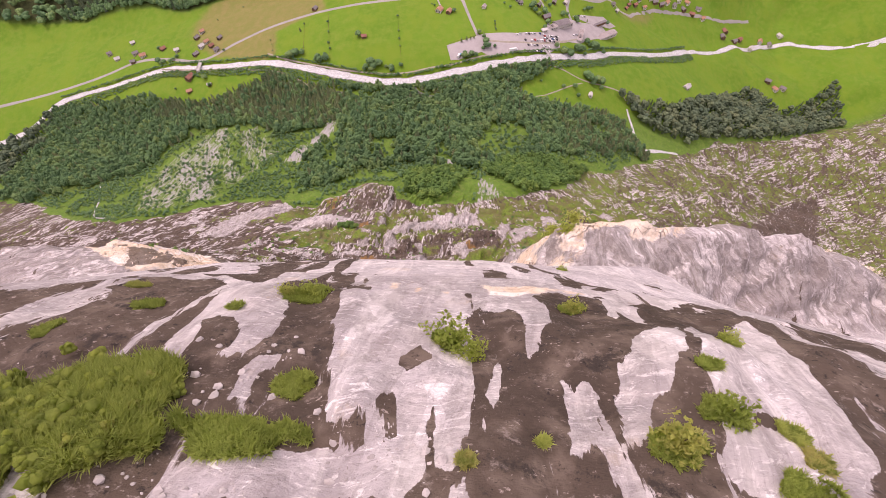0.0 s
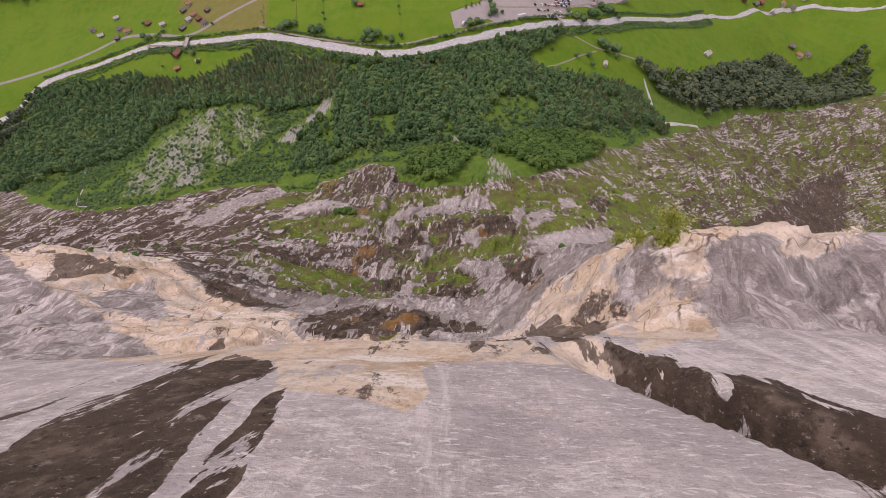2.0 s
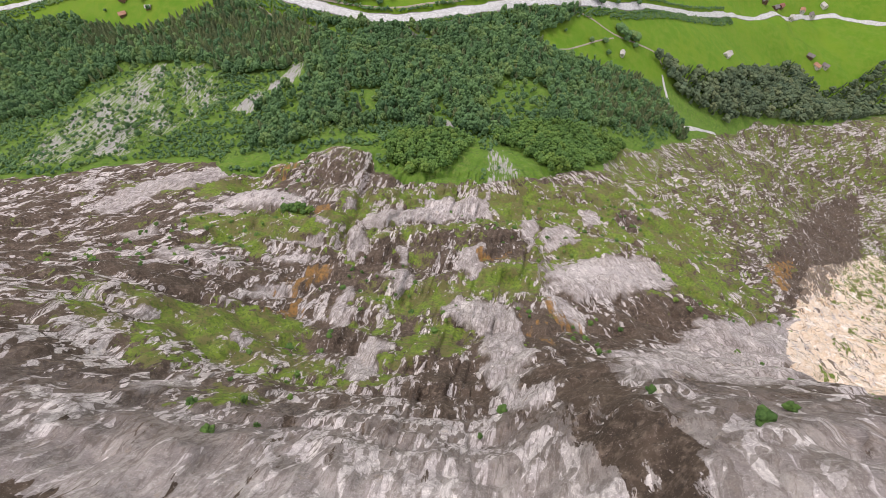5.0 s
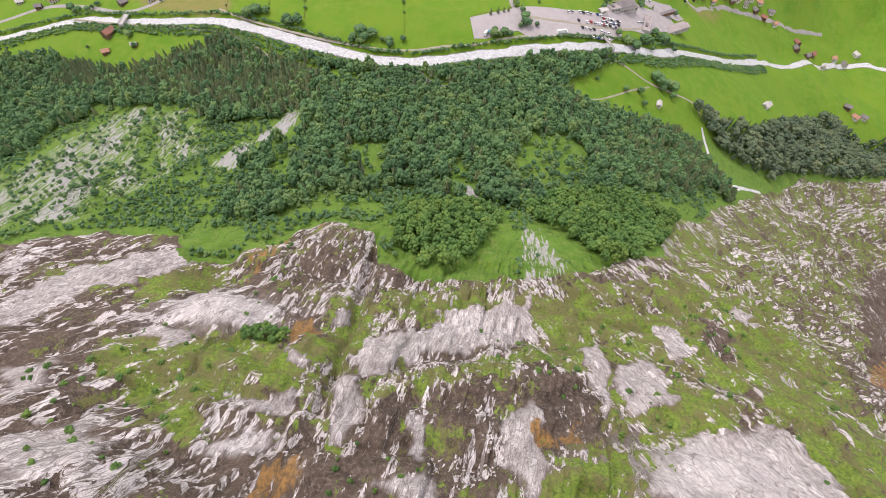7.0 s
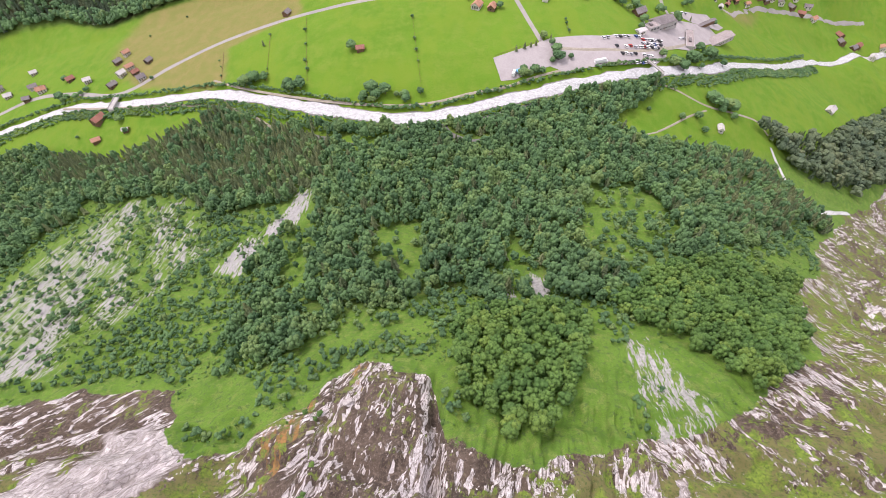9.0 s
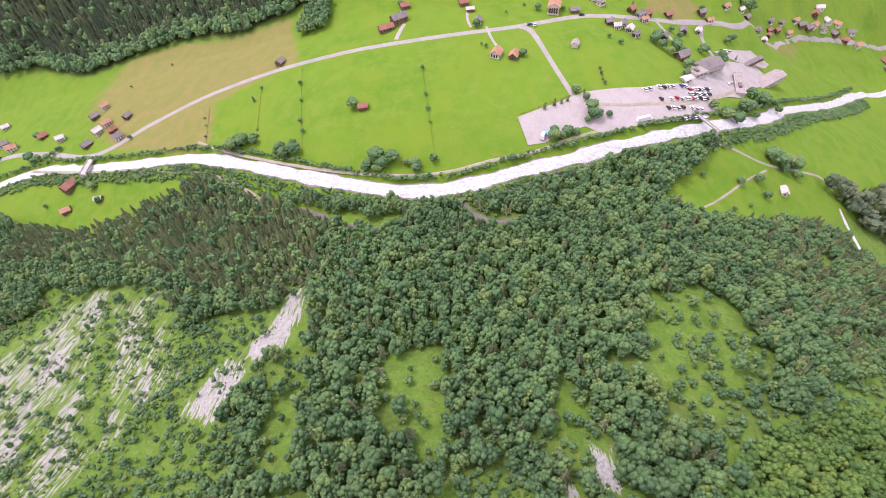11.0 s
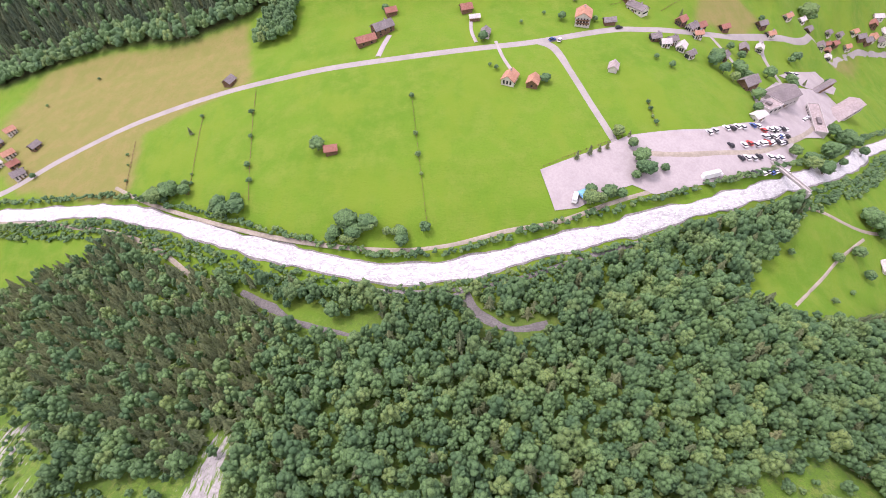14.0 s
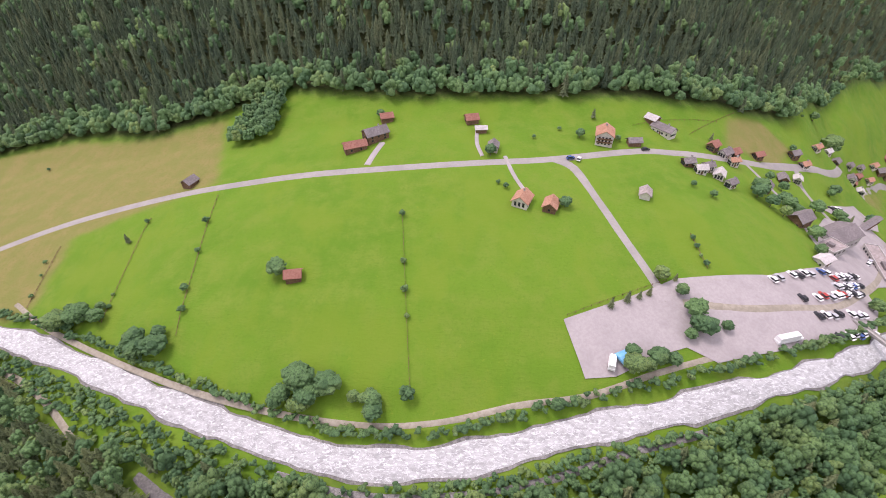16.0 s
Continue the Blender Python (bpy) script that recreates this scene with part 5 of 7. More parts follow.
def crown_shape(seed, lobes=11, leaves=12):
    """A broad crown, 1 m tall and wide: a core under many small rounded boughs, with loose sprays of leaves."""
    rng = np.random.RandomState(seed)
    v, t = ball(seed * 31, 0, 0.34, 0.34, 0.36, 0.3)
    pieces = [(v + (0, 0, 0.56), t)]
    for k in range(lobes):
        up = 1 - 1.35 * (k + 0.5) / lobes
        a, flat = k * 2.4 + 0.5 * rng.rand(), math.sqrt(max(0.0, 1 - up * up))
        reach = 0.27 + 0.10 * rng.rand()
        size = (0.15 + 0.09 * rng.rand()) * (1.0 if lobes > 10 else 1.3)
        v, t = ball(seed * 31 + k + 1, 0, size, size, size * 0.85, 0.5)
        pieces.append((v + (reach * flat * math.cos(a), reach * flat * math.sin(a), 0.58 + 0.33 * up + 0.05 * rng.randn()), t))
    for k in range(leaves):
        d = rng.randn(3)
        d /= np.linalg.norm(d)
        d[2] = abs(d[2]) * 0.9 - 0.2
        c = d * (0.46, 0.46, 0.42) * (0.85 + 0.25 * rng.rand()) + (0, 0, 0.6)
        u, w = rng.randn(3), rng.randn(3)
        u, w = 0.07 * u / np.linalg.norm(u), 0.07 * w / np.linalg.norm(w)
        pieces.append((np.array([c - u, c + w, c + u, c - w + d * 0.04]), np.array([[0, 1, 2], [0, 2, 3]])))
    return join(pieces)


def spruce_shape(seed, tiers=6, sides=5):
    """A spruce, 1 m tall: ragged drooping tiers of branches."""
    rng = np.random.RandomState(seed)
    pieces = []
    for k in range(tiers):
        low, top = 0.10 + 0.80 * k / tiers, 0.10 + 0.80 * (k + 1.75) / tiers
        reach = 0.21 * (1 - k / tiers) ** 0.8 + 0.02
        ang = np.arange(2 * sides) * math.pi / sides + rng.rand()
        rad = np.where(np.arange(2 * sides) % 2, 0.50, 1.0) * reach * (0.75 + 0.5 * rng.rand(2 * sides))
        ring = np.column_stack([rad * np.cos(ang), rad * np.sin(ang), low + 0.03 * rng.rand(2 * sides) + np.where(np.arange(2 * sides) % 2, 0.04, 0)])
        verts = np.vstack([ring, [[0, 0, min(top, 1.0)]]])
        j = np.arange(2 * sides)
        pieces.append((verts, np.column_stack([j, (j + 1) % (2 * sides), np.full(2 * sides, 2 * sides)])))
    return join(pieces)


def trunk_shape(low, high, radius, sides=5):
    ang = np.arange(sides) * 2 * math.pi / sides
    rings = [np.column_stack([r * np.cos(ang), r * np.sin(ang), np.full(sides, h)]) for r, h in ((radius * 1.3, low), (radius, (low + high) / 2), (radius * 0.5, high))]
    tris = []
    for k in range(2):
        for j in range(sides):
            a, b = k * sides + j, k * sides + (j + 1) % sides
            tris += [(a, b, b + sides), (a, b + sides, a + sides)]
    return np.vstack(rings), np.array(tris)


CROWNS = [crown_shape(s) for s in range(6)]
SMALL_CROWNS = [crown_shape(s + 20, 6, 6) for s in range(5)]
TINY_CROWNS = [crown_shape(s + 40, 3, 3) for s in range(4)]
SPRUCES = [spruce_shape(s) for s in range(5)]


def wood(name, shapes, spots, sizes, tall, mat, seed, label, category):
    """Many trees in one mesh, each turned and stretched in its own way."""
    rng = np.random.RandomState(seed)
    verts, tris, tones, base = [], [], [], 0
    pick = rng.randint(len(shapes), size=len(spots))
    for k, (v, t) in enumerate(shapes):
        here = spots[pick == k]
        if not len(here):
            continue
        size, high = sizes[pick == k], tall[pick == k]
        a = rng.rand(len(here)) * 6.283
        ca, sa = np.cos(a)[:, None], np.sin(a)[:, None]
        px = (v[:, 0] * ca - v[:, 1] * sa) * size[:, None] + here[:, 0:1]
        py = (v[:, 0] * sa + v[:, 1] * ca) * size[:, None] + here[:, 1:2]
        pz = v[:, 2] * high[:, None] + height(here[:, 0], here[:, 1])[:, None]
        verts.append(np.stack([px, py, pz], -1).reshape(-1, 3))
        tris.append((t[None] + (np.arange(len(here)) * len(v))[:, None, None]).reshape(-1, 3) + base)
        tones.append(np.repeat(rng.rand(len(here)), len(v)))
        base += len(here) * len(v)
    me = fast_mesh(name, np.vstack(verts), np.vstack(tris), mat, mat not in (NEEDLES, FAR_NEEDLES))
    me.attributes.new("tone", "FLOAT", "POINT").data.foreach_set("value", np.concatenate(tones).astype(np.float32))
    ob = new(name, me)
    return tagged(ob, label, category, "", "stuff")


def scatter(x0, x1, y0, y1, gap, seed):
    rng = np.random.RandomState(seed)
    gx, gy = np.meshgrid(np.arange(x0, x1, gap), np.arange(y0, y1, gap))
    p = np.column_stack([gx.ravel(), gy.ravel()])
    return p + (rng.rand(*p.shape) - 0.5) * gap * 0.95


EAST_WOOD = [(267, 633), (338, 649), (415, 692), (520, 775), (563, 800), (641, 868), (709, 824), (761, 850), (850, 905), (845, 800), (724, 740), (534, 668), (485, 652), (399, 605), (307, 600)]
WEST_WOOD = [(-690, 640), (-690, 470), (-760, 500), (-900, 520), (-1100, 470), (-1100, 450), (-1000, 490), (-860, 560), (-770, 590)]
CONIFERS = [(-480, 620), (-340, 618), (-278, 632), (-195, 600), (-156, 555), (-161, 502), (-182, 488), (-271, 525), (-381, 570), (-480, 585)]
CLUMPS = [[(-53, 348), (-32, 358), (-6, 360), (14, 350), (3, 320), (-6, 303), (-20, 286), (-32, 285), (-46, 298), (-51, 322)], [(24, 365), (49, 378), (77, 392), (120, 404), (165, 400), (116, 339), (80, 308), (66, 305), (55, 323), (41, 341), (31, 350)]]
TRACKS = np.vstack([curve_points([(-129, 582), (-99, 575), (-69, 574), (-29, 580), (5, 590), (40, 599)], 8)])


def keep_off(p, line, gap):
    line = np.array(line, float)
    return p[distance_to_line(p[:, 0], p[:, 1], line) > gap]


def grow_woods():
    rng = np.random.RandomState(5)
    p = scatter(-700, 300, 325, 665, 4.2, 1)
    ragged = np.column_stack([fractal(p[:, 0] / 26, p[:, 1] / 26, 27), fractal(p[:, 0] / 26, p[:, 1] / 26, 37)]) * 36 * (1 - smooth_step(p[:, 1], 520, 560))[:, None]
    p = keep_off(p[inside(p[:, 0] + ragged[:, 0], p[:, 1] + ragged[:, 1], FOREST)], RIVER_LINE, 12.0)
    for ring in GAPS:
        p = p[~inside(p[:, 0] + 14 * fractal(p[:, 0] / 14, p[:, 1] / 14, 3), p[:, 1] + 14 * fractal(p[:, 0] / 14, p[:, 1] / 14, 8), ring) | (rng.rand(len(p)) < 0.06)]
    for ring in SCREE:
        p = p[~inside(p[:, 0], p[:, 1], ring) | (rng.rand(len(p)) < 0.1)]
    p = keep_off(p, TRACKS, 5.0)
    p = keep_off(p, np.array([(-188, 584), (-168, 572), (-146, 558), (-118, 548)]), 4.2)
    p = keep_off(p, np.array([(-66, 582), (-60, 568), (-50, 556), (-36, 548), (-18, 550)]), 5.2)
    p = keep_off(p, STREAM, 8.0)
    thin = (p[:, 1] < 430) & (fractal(p[:, 0] / 35, p[:, 1] / 50, 9) < -0.22)
    p = p[~thin]
    spruce = inside(p[:, 0], p[:, 1], CONIFERS) & (rng.rand(len(p)) < 0.6) | (rng.rand(len(p)) < 0.05)
    spruce |= (p[:, 0] > 150) & (rng.rand(len(p)) < 0.4)
    c, b = p[spruce], p[~spruce]
    wood("spruce_wood", SPRUCES, c, 13 + 7 * rng.rand(len(c)), 9 + 7 * rng.rand(len(c)), NEEDLES, 11, "dark dense spruce wood on the lower talus", "forest")
    grown = rng.rand(len(b)) ** 2
    wood("broadleaf_wood", CROWNS, b, 4.0 + 4.8 * grown, 5 + 8 * grown + 2.5 * rng.rand(len(b)), LEAVES, 12, "dense mixed green broadleaf wood on the talus", "forest")
    e = scatter(260, 860, 590, 910, 7.0, 21)
    e = keep_off(keep_off(e[inside(e[:, 0], e[:, 1], EAST_WOOD)], RIVER_LINE, 14.0), STREAM, 8.0)
    wood("east_wood", SPRUCES + SMALL_CROWNS, e, 9 + 5 * rng.rand(len(e)), 11 + 7 * rng.rand(len(e)), FAR_NEEDLES, 22, "dark mixed wood at the foot of the far cliffs", "forest")
    s = scatter(-470, 290, 325, 560, 3.6, 131)
    far = distance_to_line(s[:, 0], s[:, 1], FOREST + FOREST[:1]) + 14 * fractal(s[:, 0] / 20, s[:, 1] / 20, 132)
    s = s[(rng.rand(len(s)) < 0.62 * (1 - far / 30)) & (s[:, 1] > np.interp(s[:, 0], ROCK_EDGE_X, ROCK_EDGE_Y) + 12) & ((s[:, 1] < 480) | (s[:, 0] > -60))]
    for ring in SCREE[1:]:
        s = s[~inside(s[:, 0], s[:, 1], ring)]
    s = keep_off(s, STREAM, 6.0)
    size = 1.8 + 3.2 * rng.rand(len(s)) ** 1.5
    wood("fringe_trees", SMALL_CROWNS, s, size, size * (0.9 + 0.5 * rng.rand(len(s))), LEAVES, 133, "young trees and bushes thinning out round the wood", "trees")
    # the two groves on the ledge
    q = scatter(-60, 170, 280, 410, 4.6, 2)
    q = q[inside(q[:, 0], q[:, 1], CLUMPS[0]) | inside(q[:, 0], q[:, 1], CLUMPS[1])]
    wood("ledge_grove", CROWNS, q, 5.0 + 3.0 * rng.rand(len(q)), 6.5 + 4 * rng.rand(len(q)), LIGHT_LEAVES, 13, "bright green groves above the cliff edge", "forest")
    # scrub between talus and cliff
    s = scatter(-640, 300, 290, 520, 4.2, 3)
    edge = np.interp(s[:, 0], ROCK_EDGE_X, ROCK_EDGE_Y)
    grow = fractal(s[:, 0] / 28, s[:, 1] / 40, 19) + 0.35 * smooth_step(-s[:, 0], 150, 230)
    glade = np.zeros(len(s), bool)
    for ring in GAPS:
        glade |= inside(s[:, 0], s[:, 1], ring)
    s = s[(s[:, 1] > edge + 6) & (~inside(s[:, 0], s[:, 1], FOREST) | glade) & (np.where(glade, grow > 0.34, np.where(s[:, 0] < -60, grow > 0.05, grow > 0.18)))]
    stony = np.zeros(len(s), bool)
    for ring in SCREE:
        stony |= inside(s[:, 0], s[:, 1], ring)
    s = s[~stony | (rng.rand(len(s)) < np.where(s[:, 0] < -230, 0.30, 0.10))]
    wood("scrub", TINY_CROWNS, s, 2.2 + 2.4 * rng.rand(len(s)), 2.2 + 2.4 * rng.rand(len(s)), LEAVES, 14, "low green bushes over the stony slope", "bushes")
    # single young trees straying over the talus
    s = scatter(-330, 260, 330, 500, 9.0, 83)
    edge = np.interp(s[:, 0], ROCK_EDGE_X, ROCK_EDGE_Y)
    s = s[(s[:, 1] > edge + 14) & (rng.rand(len(s)) < 0.35 * smooth_step(s[:, 1], 340, 420) + 0.05)]
    for ring in SCREE[1:]:
        s = s[~inside(s[:, 0], s[:, 1], ring)]
    wood("young_trees", CROWNS, s, 3.0 + 3.0 * rng.rand(len(s)), 3.5 + 3.5 * rng.rand(len(s)), LEAVES, 84, "single young trees straying over the talus", "trees")
    # knee-high herbs and seedlings all over the grassy talus
    s = scatter(-620, 320, 255, 540, 3.3, 73)
    edge = np.interp(s[:, 0], ROCK_EDGE_X, ROCK_EDGE_Y)
    s = s[(s[:, 1] > edge + 2) & (~inside(s[:, 0], s[:, 1], FOREST)) & (fractal(s[:, 0] / 14, s[:, 1] / 22, 74) + 0.3 * fractal(s[:, 0] / 60, s[:, 1] / 60, 75) > 0.14)]
    wood("talus_herbs", TINY_CROWNS, s, 0.8 + 1.5 * rng.rand(len(s)) ** 2, 0.5 + 1.1 * rng.rand(len(s)) ** 2, LIGHT_LEAVES, 76, "low herbs and seedlings over the grassy talus", "bushes")
    w = scatter(-1100, -690, 440, 640, 8.0, 121)
    w = keep_off(w[inside(w[:, 0], w[:, 1], WEST_WOOD)], RIVER_LINE, 12.0)
    wood("west_wood", SPRUCES + SMALL_CROWNS, w, 9 + 5 * rng.rand(len(w)), 10 + 7 * rng.rand(len(w)), FAR_NEEDLES, 122, "dark mixed wood on the far end of the talus", "forest")
    # bushes on both banks of the river
    line = curve_points(RIVER[3:26], 1.9)
    ahead = np.gradient(line, axis=0)
    side = np.stack([ahead[:, 1], -ahead[:, 0]], 1) / np.linalg.norm(ahead, axis=1)[:, None]
    far = line - side * (8.2 + 3.0 * rng.rand(len(line)))[:, None]
    near = line + side * (8.4 + 3.5 * rng.rand(len(line)))[:, None]
    banks = np.vstack([far[rng.rand(len(far)) < 0.85], near[rng.rand(len(near)) < 0.8], near[::2] + side[::2] * 4, near + side * (5 + 6 * rng.rand(len(near)))[:, None]])
    wood("bank_bushes", TINY_CROWNS, banks, 2.4 + 2.6 * rng.rand(len(banks)), 1.8 + 2.6 * rng.rand(len(banks)), LEAVES, 15, "dark green bushes lining the river banks", "bushes")
    # the wooded far side of the valley
    f = np.vstack([scatter(-760, 560, 805, 1010, 6.0, 4), scatter(-700, 900, 1010, 1330, 10.0, 24)])
    f = f[f[:, 1] > np.interp(f[:, 0], FAR_EDGE_X, FAR_EDGE_Y) + 3]
    deep = f[:, 1] - np.interp(f[:, 0], FAR_EDGE_X, FAR_EDGE_Y)
    spruce = rng.rand(len(f)) < smooth_step(deep, 8, 34) * 0.8 + 0.03
    c, b = f[spruce], f[~spruce]
    wood("far_spruce_wood", SPRUCES, c, 13 + 8 * rng.rand(len(c)), 12 + 13 * rng.rand(len(c)), FAR_NEEDLES, 16, "tall dark spruces on the steep far slope", "forest")
    wood("far_broadleaf_wood", SMALL_CROWNS, b, 6.5 + 4 * rng.rand(len(b)), 9 + 6 * rng.rand(len(b)), LEAVES, 17, "leafy edge of the far wood above the meadows", "forest")
    g = scatter(-228, -186, 790, 845, 5.0, 6)
    g = g[inside(g[:, 0], g[:, 1], [(-222, 793), (-200, 791), (-188, 800), (-182, 846), (-200, 846), (-212, 820)])]
    wood("meadow_grove", CROWNS, g, 6 + 3 * rng.rand(len(g)), 9 + 4 * rng.rand(len(g)), LEAVES, 18, "dense grove reaching out of the wood into the meadow", "forest")
    h = np.vstack([scatter(-1700, -760, 860, 1300, 16, 7), scatter(560, 1800, 1000, 1600, 19, 8)])
    h = h[h[:, 1] > np.interp(h[:, 0], FAR_EDGE_X, FAR_EDGE_Y)]
    wood("distant_wood", TINY_CROWNS, h, 15 + 7 * rng.rand(len(h)), 13 + 8 * rng.rand(len(h)), LEAVES, 19, "distant woods on the valley sides", "forest")


grow_woods()


# ---- slabs of limestone that stand out of the face ----
def outcrops():
    rng = np.random.RandomState(91)
    p = scatter(-230, 300, 96, 330, 4.4, 92)
    p = p[p[:, 1] < np.interp(p[:, 0], ROCK_EDGE_X, ROCK_EDGE_Y) - 3]
    p = p[fractal(p[:, 0] / 24, p[:, 1] / 16, 93) + 0.25 * fractal(p[:, 0] / 5, p[:, 1] / 5, 94) > 0.52]
    for cx, cy, rx, ry in GREEN_LEDGES:
        p = p[bump(p[:, 0], p[:, 1], cx, cy, rx, ry) < 0.5]
    verts, quads = [], []
    corner = np.array([(-1, -1, -1), (1, -1, -1), (1, 1, -1), (-1, 1, -1), (-1, -1, 1), (1, -1, 1), (1, 1, 1), (-1, 1, 1)], float)
    sides = np.array([(0, 3, 2, 1), (4, 5, 6, 7), (0, 1, 5, 4), (1, 2, 6, 5), (2, 3, 7, 6), (3, 0, 4, 7)])
    for k, (x, y) in enumerate(p):
        size = np.array((0.3 + 1.3 * rng.rand() ** 3, 0.5 + 1.3 * rng.rand() ** 2, 0.4 + 0.4 * rng.rand()))
        c = corner * size * (1 + 0.45 * (rng.rand(8, 3) - 0.5))
        a = radians(-10 + 24 * rng.randn())
        slope = float(height(x, y + 2) - height(x, y - 2)) / 4
        px, py = c[:, 0] * math.cos(a) - c[:, 1] * math.sin(a), c[:, 0] * math.sin(a) + c[:, 1] * math.cos(a)
        verts.append(np.column_stack([px + x, py + y, c[:, 2] + 0.9 * slope * py + float(height(x, y)) - 0.25]))
        quads.append(sides + 8 * k)
    ob = new("rock_slabs", fast_mesh("rock_slabs", np.vstack(verts), np.vstack(quads), SLAB, False))
    tagged(ob, "pale weathered limestone blocks standing out of the cliff", "rocks", "", "stuff")


outcrops()


# ---- single trees ----
def empty(name, label, category, group=""):
    ob = new(name)
    ob.empty_display_size = 0.5
    return tagged(ob, label, category, group)


def at(x, y, turn=0.0, size=1.0, lift=0.0):
    return Matrix.LocRotScale((x, y, float(height(x, y)) + lift), Euler((0, 0, turn)), (size, size, size))


def shape_part(name, shape, stretch, mat, parent):
    ob = new(name, fast_mesh(name, shape[0] * np.array(stretch), shape[1], mat, False))
    ob.parent = parent
    return ob


def make_tree(kind, seed):
    if kind == "spruce":
        root = empty("spruce_tree", "slim dark green spruce standing in the meadow", "tree", "meadow trees")
        shape_part("trunk", trunk_shape(-0.08, 0.5, 0.025), (9, 9, 9), BARK, root)
        shape_part("crown", spruce_shape(seed + 70, 8, 8), (12, 12, 10), NEEDLES, root)
    elif kind == "bush":
        root = empty("bush", "round dark green bush beside a fence line", "bush", "meadow bushes")
        shape_part("stem", trunk_shape(-0.1, 0.4, 0.04), (3, 3, 3), BARK, root)
        shape_part("crown", crown_shape(seed + 80, 12, 40), (3.4, 3.4, 3.2), LEAVES, root)
    else:
        root = empty("tree", "rounded dark green broadleaf tree in the meadow", "tree", "meadow trees")
        shape_part("trunk", trunk_shape(-0.1, 0.5, 0.03), (8, 8, 8), BARK, root)
        shape_part("crown", crown_shape(seed + 90, 26, 90), (8.5, 8.5, 8.2), LEAVES, root)
    return root


def plant(kind, spots, seed):
    """Stands trees of one kind on their spots (x, y, size)."""
    rng = np.random.RandomState(seed)
    stock = [make_tree(kind, seed + k) for k in range(3)]
    for k, (x, y, size) in enumerate(spots):
        m = at(x, y, rng.rand() * 6.28, size * (0.9 + 0.2 * rng.rand()))
        if k < 3:
            stock[k].matrix_basis = m
        else:
            copy_thing(stock[k % 3], m)


def cluster(x, y, rx, ry, count, size, seed):
    rng = np.random.RandomState(seed)
    return [(x + rx * (rng.rand() - 0.5) * 2, y + ry * (rng.rand() - 0.5) * 2, size * (0.8 + 0.4 * rng.rand())) for _ in range(count)]


BROAD = [(-148, 668, 1.1), (-39, 761, 0.9), (-112, 804, 0.8), (-1, 712, 0.7), (37, 665, 1.0), (44, 656, 1.0), (47, 646, 0.9), (88, 730, 0.6), (79, 738, 0.6), (124, 744, 1.0), (130, 738, 1.0), (136, 732, 1.1), (128, 750, 1.0), (151, 777, 0.9), (158, 770, 1.0), (150, 720, 0.9), (143, 704, 0.9), (245, 824, 0.9), (236, 815, 0.8), (228, 808, 0.8), (205, 838, 0.8), (181, 762, 0.9), (190, 770, 0.8), (262, 800, 0.8), (276, 812, 0.8), (20, 782, 0.8), (44, 780, 0.7), (-408, 648, 0.9), (-395, 632, 0.9), (-384, 700, 0.7), (-520, 742, 0.8), (166, 604, 0.9), (191, 600, 1.1), (186, 612, 0.8), (60, 640, 0.7), (-19, 606, 1.0), (292, 905, 1.6), (306, 916, 1.6), (283, 930, 1.4)]
BROAD += cluster(-249, 655, 12, 6, 9, 1.0, 1) + cluster(-205, 637, 11, 5, 8, 1.0, 2) + cluster(-125, 610, 13, 5, 11, 1.05, 3) + cluster(-101, 606, 8, 4, 5, 0.9, 4)
BROAD += cluster(22, 624, 12, 4, 9, 0.8, 5) + cluster(46, 640, 4, 6, 4, 0.8, 6) + cluster(172, 671, 14, 4, 9, 1.0, 7) + cluster(200, 690, 12, 5, 8, 1.0, 8) + cluster(235, 718, 16, 6, 9, 1.0, 9) + cluster(150, 748, 4, 7, 4, 0.8, 12) + cluster(206, 768, 5, 4, 4, 0.8, 13) + cluster(225, 640, 16, 10, 14, 1.1, 10) + cluster(-490, 707, 20, 6, 7, 0.9, 11)
plant("broad", BROAD, 1)
plant("spruce", [(-249, 706, 0.8), (10, 648, 0.75), (18, 651, 0.8), (24, 653, 0.8), (29, 655, 0.9), (33, 804, 1.0), (116, 800, 0.9), (44, 664, 0.7), (230, 782, 0.8)], 2)
plant("bush", [(-203, 713, 1.2), (-199, 690, 1.0), (-196, 665, 1.2), (-192, 652, 1.0), (-89, 704, 1.2), (-86, 672, 0.8), (-84, 655, 1.0), (-82, 642, 0.8), (-80, 609, 1.6), (-32, 728, 0.9), (-36, 732, 0.8), (62, 692, 0.7), (62, 686, 0.7), (62, 680, 0.7), (63, 675, 0.7), (-245, 722, 0.7), (-238, 668, 0.6), (-236, 660, 0.7), (-300, 700, 0.6), (-296, 690, 0.6), (-292, 675, 0.6), (-375, 810, 0.7), (-420, 790, 0.8), (8, 790, 0.7), (-10, 780, 0.7), (210, 905, 0.8), (220, 912, 0.8), (232, 920, 0.8), (240, 890, 0.8), (-460, 640, 0.9), (150, 575, 1.0), (170, 585, 1.0), (130, 600, 1.0)], 3)


# ---- houses ----
def prism(bm, x0, x1, y0, y1, z0, z1, z2):
    """House body with gables at both ends of x."""
    ym = (y0 + y1) / 2
    a = [bm.verts.new(p) for p in ((x0, y0, z0), (x0, y1, z0), (x0, y1, z1), (x0, ym, z2), (x0, y0, z1))]
    b = [bm.verts.new(p) for p in ((x1, y0, z0), (x1, y1, z0), (x1, y1, z1), (x1, ym, z2), (x1, y0, z1))]
    bm.faces.new(a)
    bm.faces.new(b[::-1])
    for k in range(5):
        bm.faces.new((a[k], b[k], b[(k + 1) % 5], a[(k + 1) % 5]))
    bmesh.ops.recalc_face_normals(bm, faces=bm.faces[:])
    return bm


